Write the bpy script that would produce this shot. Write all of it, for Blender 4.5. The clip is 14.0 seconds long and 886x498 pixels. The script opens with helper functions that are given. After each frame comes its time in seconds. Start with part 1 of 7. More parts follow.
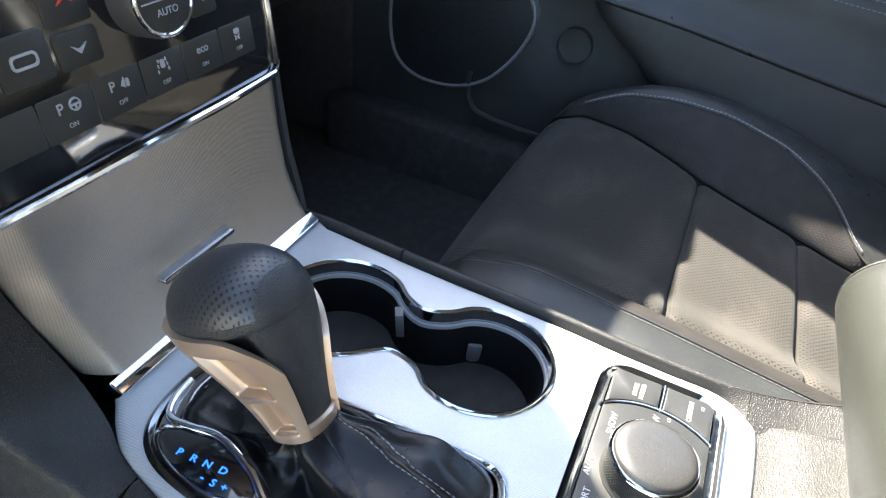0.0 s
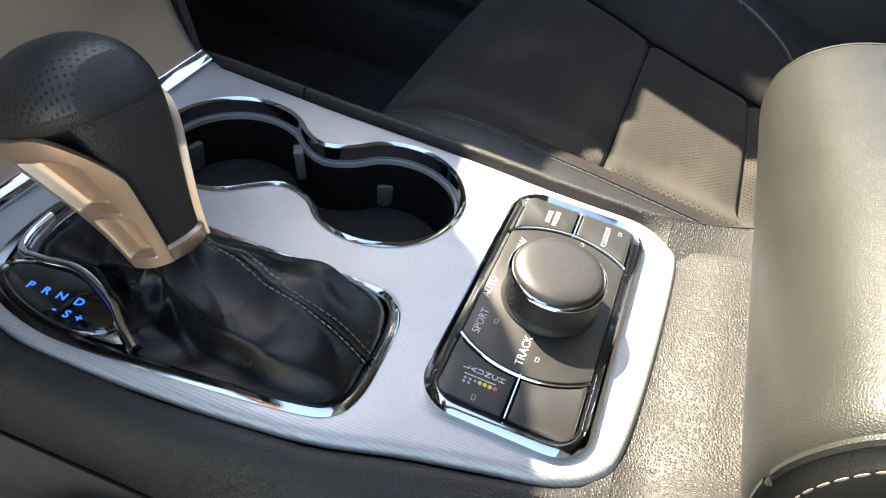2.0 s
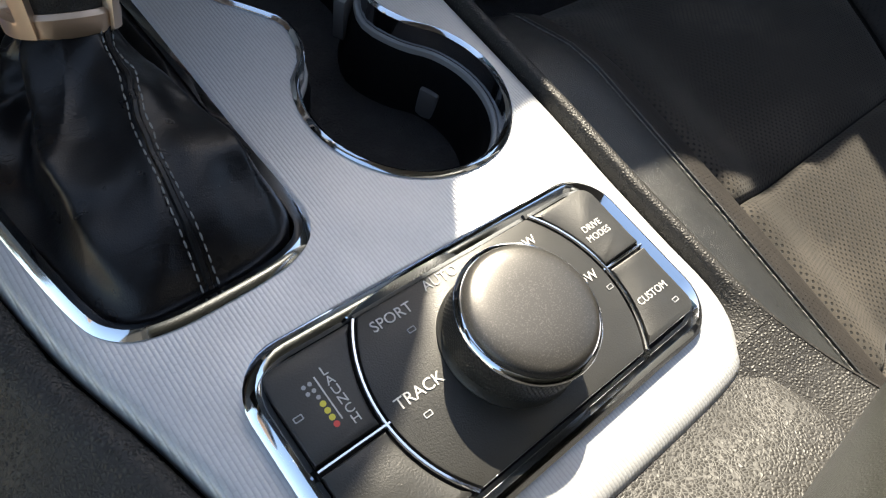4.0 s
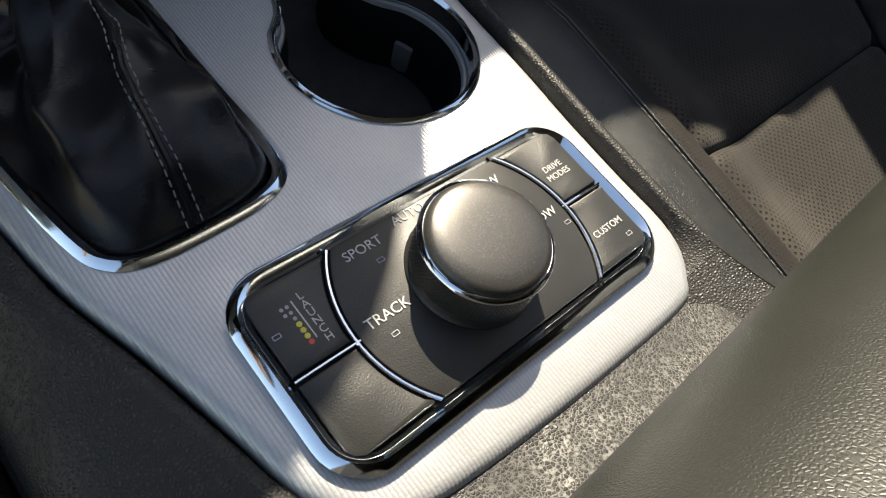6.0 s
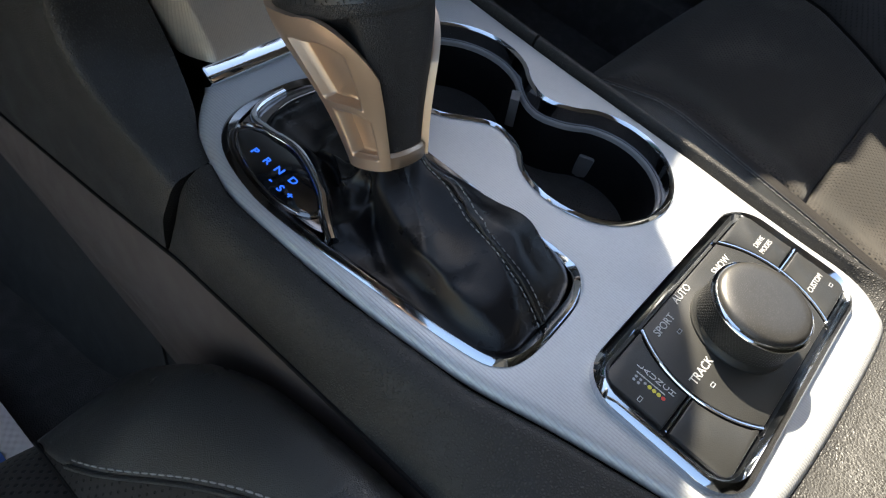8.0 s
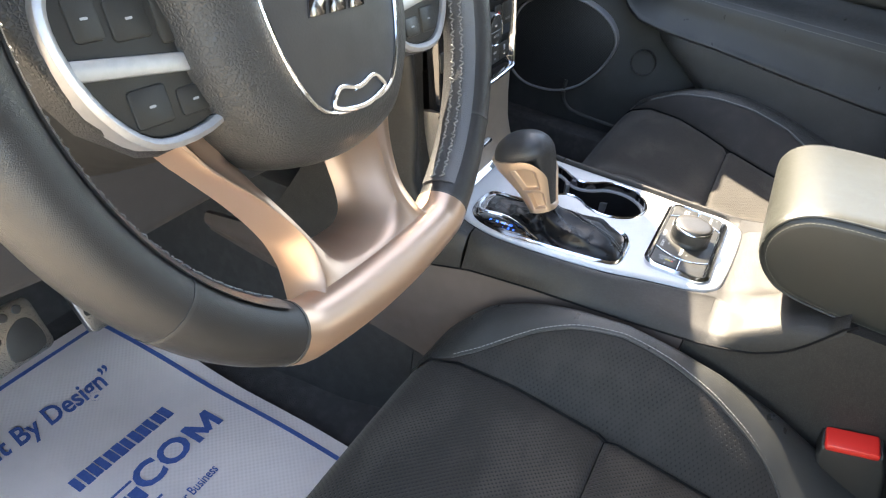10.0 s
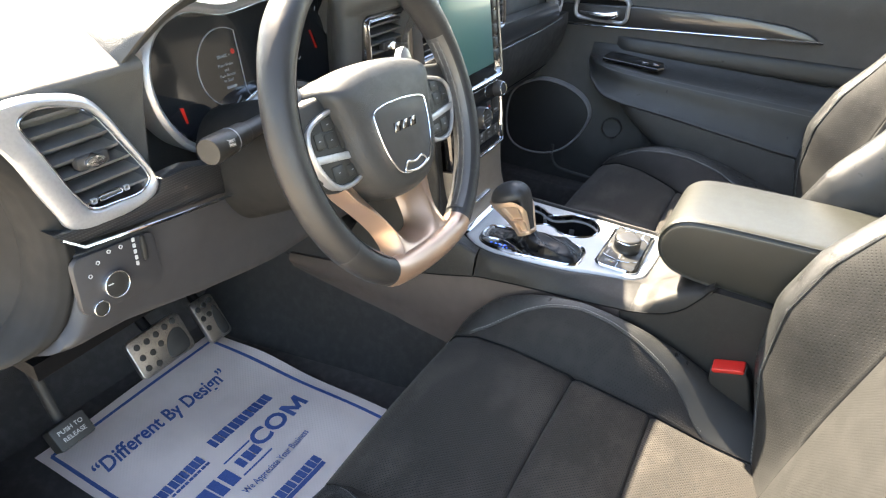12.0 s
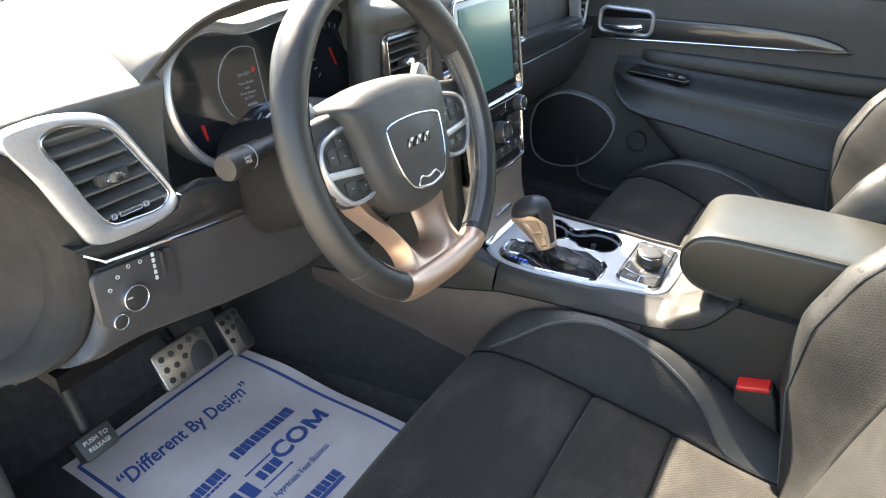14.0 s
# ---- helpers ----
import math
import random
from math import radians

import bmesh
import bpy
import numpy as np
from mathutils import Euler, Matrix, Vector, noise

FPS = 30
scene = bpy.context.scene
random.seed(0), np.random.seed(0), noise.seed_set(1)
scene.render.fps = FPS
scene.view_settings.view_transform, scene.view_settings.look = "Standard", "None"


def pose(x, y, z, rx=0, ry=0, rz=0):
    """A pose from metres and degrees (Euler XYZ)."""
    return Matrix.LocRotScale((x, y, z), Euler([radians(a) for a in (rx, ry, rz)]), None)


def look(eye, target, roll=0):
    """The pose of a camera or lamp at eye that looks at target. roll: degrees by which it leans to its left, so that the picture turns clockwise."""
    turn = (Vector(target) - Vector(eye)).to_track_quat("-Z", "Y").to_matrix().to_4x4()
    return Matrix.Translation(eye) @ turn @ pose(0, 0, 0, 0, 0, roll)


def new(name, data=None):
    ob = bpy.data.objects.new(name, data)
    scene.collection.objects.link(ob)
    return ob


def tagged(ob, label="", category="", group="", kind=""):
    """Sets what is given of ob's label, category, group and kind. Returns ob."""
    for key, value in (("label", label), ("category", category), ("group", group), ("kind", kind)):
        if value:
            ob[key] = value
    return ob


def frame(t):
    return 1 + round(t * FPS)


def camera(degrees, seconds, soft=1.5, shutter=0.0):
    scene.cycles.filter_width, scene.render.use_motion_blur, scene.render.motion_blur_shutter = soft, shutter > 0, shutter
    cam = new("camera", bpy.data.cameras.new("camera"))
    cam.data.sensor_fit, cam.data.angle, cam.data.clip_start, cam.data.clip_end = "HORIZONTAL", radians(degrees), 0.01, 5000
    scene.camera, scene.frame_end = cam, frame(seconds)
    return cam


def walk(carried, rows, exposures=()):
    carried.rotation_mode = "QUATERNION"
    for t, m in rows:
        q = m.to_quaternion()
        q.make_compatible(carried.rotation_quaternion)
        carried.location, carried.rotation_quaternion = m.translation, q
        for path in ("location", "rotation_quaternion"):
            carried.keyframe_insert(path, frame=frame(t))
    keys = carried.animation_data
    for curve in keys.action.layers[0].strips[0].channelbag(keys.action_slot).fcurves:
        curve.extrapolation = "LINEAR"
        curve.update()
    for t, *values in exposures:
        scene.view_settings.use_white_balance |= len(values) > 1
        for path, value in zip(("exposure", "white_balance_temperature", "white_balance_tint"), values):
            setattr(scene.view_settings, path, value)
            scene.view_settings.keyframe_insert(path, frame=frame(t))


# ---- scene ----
cam = camera(68.1, 14.0, soft=1.2)
PATH = [
    (0, (-0.208, 0.042, 0.268), (1.273, 0.568, -0.969), 8.4),
    (0.5, (-0.211, 0.042, 0.264), (1.267, 0.574, -0.974), 8.4),
    (1, (-0.231, 0.025, 0.251), (1.22, 0.512, -1.036), 6.4),
    (1.5, (-0.251, 0.01, 0.231), (1.129, 0.408, -1.162), 5.8),
    (2, (-0.195, -0.003, 0.215), (1.169, 0.371, -1.199), 9.7),
    (2.5, (-0.109, -0.004, 0.183), (1.184, 0.463, -1.27), 16.1),
    (3, (-0.082, -0.032, 0.181), (1.051, 0.651, -1.319), 20.5),
    (3.5, (-0.086, -0.02, 0.171), (0.981, 0.639, -1.387), 23.2),
    (4, (-0.094, -0.024, 0.162), (0.928, 0.555, -1.457), 25.7),
    (4.2, (-0.096, -0.028, 0.159), (0.91, 0.488, -1.491), 28.2),
    (6.3, (-0.101, -0.042, 0.173), (0.883, 0.46, -1.494), 26.8),
    (6.5, (-0.103, -0.04, 0.173), (0.887, 0.452, -1.494), 27.4),
    (7, (-0.117, -0.033, 0.171), (0.889, 0.469, -1.483), 26.6),
    (7.5, (-0.166, -0.011, 0.171), (0.892, 0.517, -1.442), 25.2),
    (8, (-0.211, 0.029, 0.205), (0.91, 0.62, -1.342), 18.7),
    (8.5, (-0.285, 0.038, 0.226), (0.989, 0.554, -1.227), 20.3),
    (9, (-0.421, 0.055, 0.26), (0.956, 0.588, -1.089), 17.1),
    (9.2, (-0.462, 0.05, 0.281), (0.913, 0.635, -1.049), 13.7),
    (11.3, (-0.923, -0.137, 0.543), (0.642, 0.528, -0.511), 3.4),
    (11.5, (-0.935, -0.151, 0.546), (0.634, 0.522, -0.496), 2.8),
    (12, (-0.951, -0.149, 0.54), (0.574, 0.621, -0.5), 3.3),
    (12.5, (-0.957, -0.163, 0.543), (0.553, 0.661, -0.477), 2.8),
    (13, (-0.953, -0.165, 0.543), (0.546, 0.685, -0.474), 2.3),
    (13.5, (-0.947, -0.166, 0.543), (0.549, 0.692, -0.47), 2.3),
    (14, (-0.942, -0.162, 0.542), (0.556, 0.697, -0.467), 1.8),
]
walk(cam, [(t, look(eye, target, roll)) for t, eye, target, roll in PATH],
     [(0.0, 3.6, 6900, 7), (0.5, 3.75, 7000, 7), (1, 3.7, 7700, 8), (1.5, 3.05, 8200, 8), (2, 2.9, 7900, 7), (2.5, 2.6, 7700, 7), (3, 2.48, 7600, 7), (4, 2.1, 7600, 7), (6.5, 1.49, 7700, 7), (7.5, 1.54, 7100, 6), (8, 2.29, 7500, 7), (8.5, 3.3, 7700, 8), (9.2, 3.85, 8000, 9), (11.3, 3.7, 8100, 10), (12.1, 3.7, 8000, 9.5), (12.8, 3.55, 7900, 9), (14, 3.5, 7700, 9)])

# ---- light ----
SUN_DIR = Vector((-0.54, -0.84, -0.955)).normalized()      # the way the sunlight goes
world = bpy.data.worlds.new("world")
scene.world = world
world.use_nodes = True
wn = world.node_tree
sky = wn.nodes.new("ShaderNodeTexSky")
sky.sky_type = "NISHITA"
sky.sun_disc = False
sky.sun_elevation = math.asin(-SUN_DIR.z)
sky.sun_rotation = math.atan2(-SUN_DIR.x, -SUN_DIR.y)
wn.links.new(sky.outputs[0], wn.nodes["Background"].inputs[0])
wn.nodes["Background"].inputs[1].default_value = 0.12
sun = new("sun", bpy.data.lights.new("sun", "SUN"))
sun.data.energy, sun.data.angle, sun.data.color = 4.7, radians(0.6), (1.0, 0.95, 0.87)
sun.matrix_world = look((0, 0, 5), Vector((0, 0, 5)) + SUN_DIR)

# ---- mesh helpers ----


def part(name, bm, material, parent=None, label="", smooth=40, kind=""):
    """Links a bmesh as one mesh object under a thing or a part."""
    bmesh.ops.recalc_face_normals(bm, faces=bm.faces)
    lim = radians(smooth)
    for f in bm.faces:
        f.smooth = True
    for e in bm.edges:
        e.smooth = len(e.link_faces) == 2 and e.calc_face_angle(0) < lim
    me = bpy.data.meshes.new(name)
    bm.to_mesh(me)
    bm.free()
    me.materials.append(material)
    ob = new(name, me)
    ob.parent = parent
    if label:
        ob["label"] = label
    if kind:
        ob["kind"] = kind
    return ob


def thing(name, label, category, at=(0, 0, 0), group="", kind=""):
    """An Empty at the base of a thing; its parts keep world coordinates."""
    ob = new(name)
    ob.empty_display_size = 0.02
    return tagged(ob, label, category, group, kind)


def loft(loops, cap=(True, True), closed=True, bm=None):
    """Skin through loops of equally many points."""
    bm = bm or bmesh.new()
    rows = [[bm.verts.new(p) for p in loop] for loop in loops]
    n = len(rows[0])
    for a, b in zip(rows, rows[1:]):
        for i in range(n if closed else n - 1):
            j = (i + 1) % n
            try:
                bm.faces.new((a[i], a[j], b[j], b[i]))
            except ValueError:
                pass
    if closed:
        if cap[0]:
            bm.faces.new(rows[0])
        if cap[1]:
            bm.faces.new(rows[-1])
    return bm


def ring(sections, bm=None):
    """Closed sweep: sections round a closed path, each a closed loop."""
    bm = bm or bmesh.new()
    rows = [[bm.verts.new(p) for p in s] for s in sections]
    n, m = len(rows), len(rows[0])
    for a in range(n):
        b = (a + 1) % n
        for i in range(m):
            j = (i + 1) % m
            bm.faces.new((rows[a][i], rows[a][j], rows[b][j], rows[b][i]))
    return bm


def spline(pts, per=6, closed=True):
    """Catmull-Rom through points of any dimension."""
    p = [np.array(q, float) for q in pts]
    n, out = len(p), []
    for i in range(n if closed else n - 1):
        g = (lambda k: p[k % n]) if closed else (lambda k: p[min(max(k, 0), n - 1)])
        a, b, c, d = g(i - 1), g(i), g(i + 1), g(i + 2)
        for k in range(per):
            t = k / per
            out.append(0.5 * (2 * b + (c - a) * t + (2 * a - 5 * b + 4 * c - d) * t * t + (3 * b - a - 3 * c + d) * t**3))
    if not closed:
        out.append(p[-1])
    return [tuple(q) for q in out]


def rrect(x0, y0, x1, y1, r, n=5):
    """Rounded rectangle, anticlockwise."""
    out = []
    for cx, cy, a in ((x1 - r, y1 - r, 0), (x0 + r, y1 - r, 90), (x0 + r, y0 + r, 180), (x1 - r, y0 + r, 270)):
        for k in range(n + 1):
            t = radians(a + 90 * k / n)
            out.append((cx + r * math.cos(t), cy + r * math.sin(t)))
    return out


def inset(pts, d):
    """Moves a closed anticlockwise outline inwards by d."""
    out, n = [], len(pts)
    for i in range(n):
        a, b, c = (np.array(pts[(i + k) % n], float) for k in (-1, 0, 1))
        t = c - a
        ln = np.hypot(*t) or 1
        out.append((b[0] - t[1] / ln * d, b[1] + t[0] / ln * d))
    return out


def area2(pts):
    return sum(a[0] * b[1] - b[0] * a[1] for a, b in zip(pts, pts[1:] + pts[:1])) / 2


def ccw(pts):
    return list(pts) if area2(list(pts)) > 0 else list(pts)[::-1]


def slab(pts, z0, z1, to3d, edge=0.0, steps=2, bm=None):
    """A plate with the outline pts from depth z0 to z1, its far edge rounded by edge. to3d(u, v, w) gives the place."""
    pts = ccw(pts)
    loops = [[to3d(u, v, z0) for u, v in pts]]
    if edge:
        for k in range(steps + 1):
            a = radians(90 * k / steps)
            loops.append([to3d(u, v, z1 - edge + edge * math.sin(a)) for u, v in inset(pts, edge * (1 - math.cos(a)))])
    else:
        loops.append([to3d(u, v, z1) for u, v in pts])
    return loft(loops, bm=bm)


def frame_ring(outer, inner, z0, z1, to3d, edge=0.0008, crown=0.0, bm=None):
    """A frame between two outlines of equally many points, slightly crowned."""
    secs = []
    for o, i in zip(outer, inner):
        o, i = np.array(o), np.array(i)
        d = i - o
        ln = np.hypot(*d) or 1
        e = d / ln * min(edge, ln * 0.3)
        mid = (o + i) / 2
        prof = [(o, z0), (o, z1 - edge), (o + e, z1), (mid, z1 + crown), (i - e, z1), (i, z1 - edge), (i, z0)]
        secs.append([to3d(p[0], p[1], w) for p, w in prof])
    return ring(secs, bm)


def tube(path, r, n=8, closed=False, bm=None, up=(0, 0, 1)):
    """A round bar along a path; r a number or one a point."""
    path = [Vector(p) for p in path]
    rs = r if isinstance(r, (list, tuple)) else [r] * len(path)
    secs = []
    for k, p in enumerate(path):
        a = path[(k - 1) % len(path)] if closed or k else p
        b = path[(k + 1) % len(path)] if closed or k < len(path) - 1 else p
        t = (b - a).normalized()
        s = t.cross(Vector(up))
        s = s.normalized() if s.length > 1e-4 else Vector((1, 0, 0))
        q = s.cross(t)
        secs.append([tuple(p + (s * math.cos(2 * math.pi * j / n) + q * math.sin(2 * math.pi * j / n)) * float(rs[k])) for j in range(n)])
    return ring(secs, bm) if closed else loft(secs, bm=bm)


def box(x0, y0, z0, x1, y1, z1, b=0.0, bm=None):
    """A box with its upright edges and upper edge rounded."""
    r = b or 0.0005
    return slab(rrect(x0, y0, x1, y1, r, 3), z0, z1, lambda u, v, w: (u, v, w), edge=b, bm=bm)


def grid(fn, nu, nv, bm=None):
    """An open sheet: fn(u, v) over the unit square."""
    bm = bm or bmesh.new()
    vs = [[bm.verts.new(fn(i / nu, j / nv)) for j in range(nv + 1)] for i in range(nu + 1)]
    for i in range(nu):
        for j in range(nv):
            bm.faces.new((vs[i][j], vs[i + 1][j], vs[i + 1][j + 1], vs[i][j + 1]))
    return bm


def sheet(fn, nu, nv, back, bm=None):
    """A sheet with thickness: back is the offset vector of its underside."""
    bm = bm or bmesh.new()
    b = Vector(back)
    top = [[bm.verts.new(fn(i / nu, j / nv)) for j in range(nv + 1)] for i in range(nu + 1)]
    low = [[bm.verts.new(v.co + b) for v in row] for row in top]
    for i in range(nu):
        for j in range(nv):
            bm.faces.new((top[i][j], top[i + 1][j], top[i + 1][j + 1], top[i][j + 1]))
            bm.faces.new((low[i][j], low[i][j + 1], low[i + 1][j + 1], low[i + 1][j]))
    rim = [(i, 0) for i in range(nu)] + [(nu, j) for j in range(nv)] + [(i, nv) for i in range(nu, 0, -1)] + [(0, j) for j in range(nv, 0, -1)]
    for (a, b1), (c, d) in zip(rim, rim[1:] + rim[:1]):
        bm.faces.new((top[a][b1], top[c][d], low[c][d], low[a][b1]))
    return bm


def plane3d(origin, u, v, w=None):
    """to3d for a slanted plane: along u, along v, out along w."""
    o, u, v = Vector(origin), Vector(u).normalized(), Vector(v).normalized()
    w = Vector(w).normalized() if w else u.cross(v)
    return lambda a, b, c: tuple(o + u * float(a) + v * float(b) + w * float(c))


def stitches(path, material, parent, length=0.0035, gap=0.0016, r=0.00045, name="stitching", lift=(0, 0, 0)):
    """Thread dashes along a path, one mesh."""
    pts = [Vector(p) + Vector(lift) for p in path]
    bm, run, out = bmesh.new(), 0.0, []
    step = length + gap
    cum = [0.0]
    for a, b in zip(pts, pts[1:]):
        cum.append(cum[-1] + (b - a).length)

    def at(s):
        for k in range(len(cum) - 1):
            if cum[k + 1] >= s:
                t = (s - cum[k]) / max(cum[k + 1] - cum[k], 1e-9)
                return pts[k].lerp(pts[k + 1], t)
        return pts[-1]

    while run + length < cum[-1]:
        a, b = at(run), at(run + length)
        m = (a + b) / 2
        tube([a, a.lerp(m, 0.4), m, b.lerp(m, 0.4), b], [r * 0.5, r, r * 1.1, r, r * 0.5], 5, bm=bm)
        run += step
    return part(name, bm, material, parent, "pale contrast thread stitching")


def lettering(text, size, to3d, material, parent, name="lettering", align="CENTER", depth=0.0001, turn=0.0, label="", sx=1.0, shear=0.0, bold=0.0):
    """Raised letters in a plane; to3d maps the text's plane into the world."""
    cu = bpy.data.curves.new(name, "FONT")
    cu.body, cu.size, cu.align_x, cu.align_y, cu.extrude, cu.shear = text, size, align, "CENTER", depth, shear
    cu.resolution_u, cu.offset = 3, bold
    ob = bpy.data.objects.new(name, cu)
    me = bpy.data.meshes.new_from_object(ob)
    c, s = math.cos(radians(turn)), math.sin(radians(turn))
    for v in me.vertices:
        x, y, z = v.co.x * sx, v.co.y, v.co.z
        v.co = to3d(x * c - y * s, x * s + y * c, z)
    bpy.data.objects.remove(ob)
    bpy.data.curves.remove(cu)
    me.materials.clear()
    me.materials.append(material)
    o = new(name, me)
    o.parent = parent
    if label:
        o["label"] = label
    return o


# ---- materials ----


class Mat:
    """A small builder of node materials in object space (metres)."""

    def __init__(self, name, color, rough=0.5, metal=0.0, spec=0.5, coat=0.0):
        self.m = bpy.data.materials.new(name)
        self.m.use_nodes = True
        self.t = self.m.node_tree
        self.b = self.t.nodes["Principled BSDF"]
        self.color = self.node("ShaderNodeRGB")
        self.color.outputs[0].default_value = (*color, 1)
        self.col = self.color.outputs[0]
        self.rgh, self.height, self.h = rough, None, 0.0
        i = self.b.inputs
        i["Roughness"].default_value, i["Metallic"].default_value = rough, metal
        i["Specular IOR Level"].default_value, i["Coat Weight"].default_value, i["Coat Roughness"].default_value = spec, coat, 0.05
        self.pos = self.node("ShaderNodeTexCoord").outputs["Object"]
        self.link(self.col, i["Base Color"])

    def node(self, kind):
        return self.t.nodes.new(kind)

    def link(self, a, b):
        self.t.links.new(a, b)

    def math(self, op, a, b=0.0, c=0.0, clamp=False):
        n = self.node("ShaderNodeMath")
        n.operation, n.use_clamp = op, clamp
        for k, v in enumerate((a, b, c)):
            if isinstance(v, (int, float)):
                n.inputs[k].default_value = v
            else:
                self.link(v, n.inputs[k])
        return n.outputs[0]

    def noise(self, scale, detail=3, rough=0.55, stretch=None):
        n = self.node("ShaderNodeTexNoise")
        n.inputs["Scale"].default_value, n.inputs["Detail"].default_value, n.inputs["Roughness"].default_value = scale, detail, rough
        v = self.pos
        if stretch:
            mp = self.node("ShaderNodeMapping")
            mp.inputs["Scale"].default_value = stretch
            self.link(v, mp.inputs["Vector"])
            v = mp.outputs[0]
        self.link(v, n.inputs["Vector"])
        return n.outputs["Fac"]

    def cells(self, scale, feature="DISTANCE_TO_EDGE"):
        n = self.node("ShaderNodeTexVoronoi")
        n.feature = feature
        n.inputs["Scale"].default_value = scale
        self.link(self.pos, n.inputs["Vector"])
        return n.outputs["Distance"]

    def axis(self, k):
        n = self.node("ShaderNodeSeparateXYZ")
        self.link(self.pos, n.inputs[0])
        return n.outputs[k]

    def blend(self, fac, other):
        n = self.node("ShaderNodeMix")
        n.data_type = "RGBA"
        self.link(fac, n.inputs[0])
        self.link(self.col, n.inputs[6])
        n.inputs[7].default_value = (*other, 1)
        self.col = n.outputs[2]
        self.link(self.col, self.b.inputs["Base Color"])
        return self

    def mottle(self, scale, other, lo=0.4, hi=0.7, amount=1.0, stretch=None):
        r = self.math("MULTIPLY", self.ramp(self.noise(scale, 4, stretch=stretch), lo, hi), amount)
        return self.blend(r, other)

    def ramp(self, v, lo, hi):
        n = self.node("ShaderNodeMapRange")
        n.interpolation_type = "SMOOTHSTEP"
        self.link(v, n.inputs[0])
        n.inputs[1].default_value, n.inputs[2].default_value = lo, hi
        return n.outputs[0]

    def rough(self, v, lo, hi):
        n = self.node("ShaderNodeMapRange")
        self.link(v, n.inputs[0])
        n.inputs[1].default_value, n.inputs[2].default_value = 0.3, 0.7
        n.inputs[3].default_value, n.inputs[4].default_value = lo, hi
        self.link(n.outputs[0], self.b.inputs["Roughness"])
        return self

    def bump(self, v, dist, strength=1.0):
        n = self.node("ShaderNodeBump")
        n.inputs["Distance"].default_value, n.inputs["Strength"].default_value = dist, strength
        self.link(v, n.inputs["Height"])
        if self.height:
            self.link(self.height, n.inputs["Normal"])
        self.height = n.outputs[0]
        self.link(self.height, self.b.inputs["Normal"])
        return self


def leather(name, color, rough=0.5, grain=650, depth=0.0005, spec=0.45, crease=0.0):
    m = Mat(name, color, rough, spec=spec)
    m.mottle(14, tuple(c * 1.35 + 0.004 for c in color), 0.45, 0.75, 0.6)
    m.mottle(300, tuple(c * 0.75 for c in color), 0.5, 0.8, 0.5)
    m.rough(m.noise(45, 3), rough - 0.07, rough + 0.1)
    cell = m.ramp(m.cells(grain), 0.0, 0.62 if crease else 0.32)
    # shade between the grains is put into the colour: the creases go darker
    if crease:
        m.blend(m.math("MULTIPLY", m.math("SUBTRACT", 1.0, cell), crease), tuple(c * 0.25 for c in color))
    m.bump(cell, depth, 0.8)
    m.bump(m.noise(grain * 0.35, 2), depth * 1.5, 0.35)
    return m.m


def holes(m, pitch, radius, axes=(0, 1), dark=(0.004, 0.004, 0.004), depth=0.0008):
    """Perforation: a staggered grid of dots in two axes of the object's space."""
    u, v = m.math("DIVIDE", m.axis(axes[0]), pitch), m.math("DIVIDE", m.axis(axes[1]), pitch)
    out = None
    for off in (0.0, 0.5):
        a = m.math("SUBTRACT", m.math("FRACT", m.math("ADD", u, off)), 0.5)
        b = m.math("SUBTRACT", m.math("FRACT", m.math("ADD", v, off)), 0.5)
        d = m.math("SQRT", m.math("ADD", m.math("MULTIPLY", a, a), m.math("MULTIPLY", b, b)))
        out = d if out is None else m.math("MINIMUM", out, d)
    k = m.ramp(out, radius / pitch * 0.75, radius / pitch * 1.2)
    inv = m.math("SUBTRACT", 1.0, k)
    m.blend(inv, dark)
    m.bump(k, depth, 0.8)
    return m


def plastic(name, color, rough=0.45, grain=900, depth=0.00015, spec=0.4):
    m = Mat(name, color, rough, spec=spec)
    m.mottle(20, tuple(c * 1.3 + 0.003 for c in color), 0.45, 0.75, 0.5)
    m.rough(m.noise(60, 3), rough - 0.06, rough + 0.08)
    m.bump(m.noise(grain, 3), depth, 0.6)
    return m.m


BLACK_LEATHER = leather("black_leather", (0.015, 0.015, 0.016), 0.42, 1100, 0.0002)
SEAT_LEATHER = leather("seat_leather", (0.022, 0.023, 0.023), 0.34, 1300, 0.00012, spec=0.5)
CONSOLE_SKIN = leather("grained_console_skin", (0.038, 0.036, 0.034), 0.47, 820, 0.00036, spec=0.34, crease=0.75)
DASH_SKIN = leather("dash_skin", (0.070, 0.068, 0.064), 0.50, 620, 0.00035)
ARM_LEATHER = Mat("armrest_leather", (0.020, 0.021, 0.018), 0.38, spec=0.45)
ARM_LEATHER.mottle(25, (0.024, 0.025, 0.022), 0.4, 0.7, 0.5)
ARM_LEATHER.rough(ARM_LEATHER.noise(60, 3), 0.37, 0.43)
ARM_LEATHER.bump(ARM_LEATHER.ramp(ARM_LEATHER.cells(1500), 0.0, 0.35), 0.00005, 0.7)
ARM_LEATHER = ARM_LEATHER.m
DOOR_SKIN = leather("door_skin", (0.056, 0.055, 0.054), 0.5, 700, 0.0003)
BOOT_LEATHER = Mat("boot_leather", (0.007, 0.007, 0.008), 0.28, spec=0.24)
BOOT_LEATHER.rough(BOOT_LEATHER.noise(60, 3), 0.24, 0.36)
BOOT_LEATHER.bump(BOOT_LEATHER.noise(60, 1, 0.4), 0.0014, 0.6)
BOOT_LEATHER.bump(BOOT_LEATHER.noise(300, 2, stretch=(1, 2.5, 1)), 0.0002, 0.4)
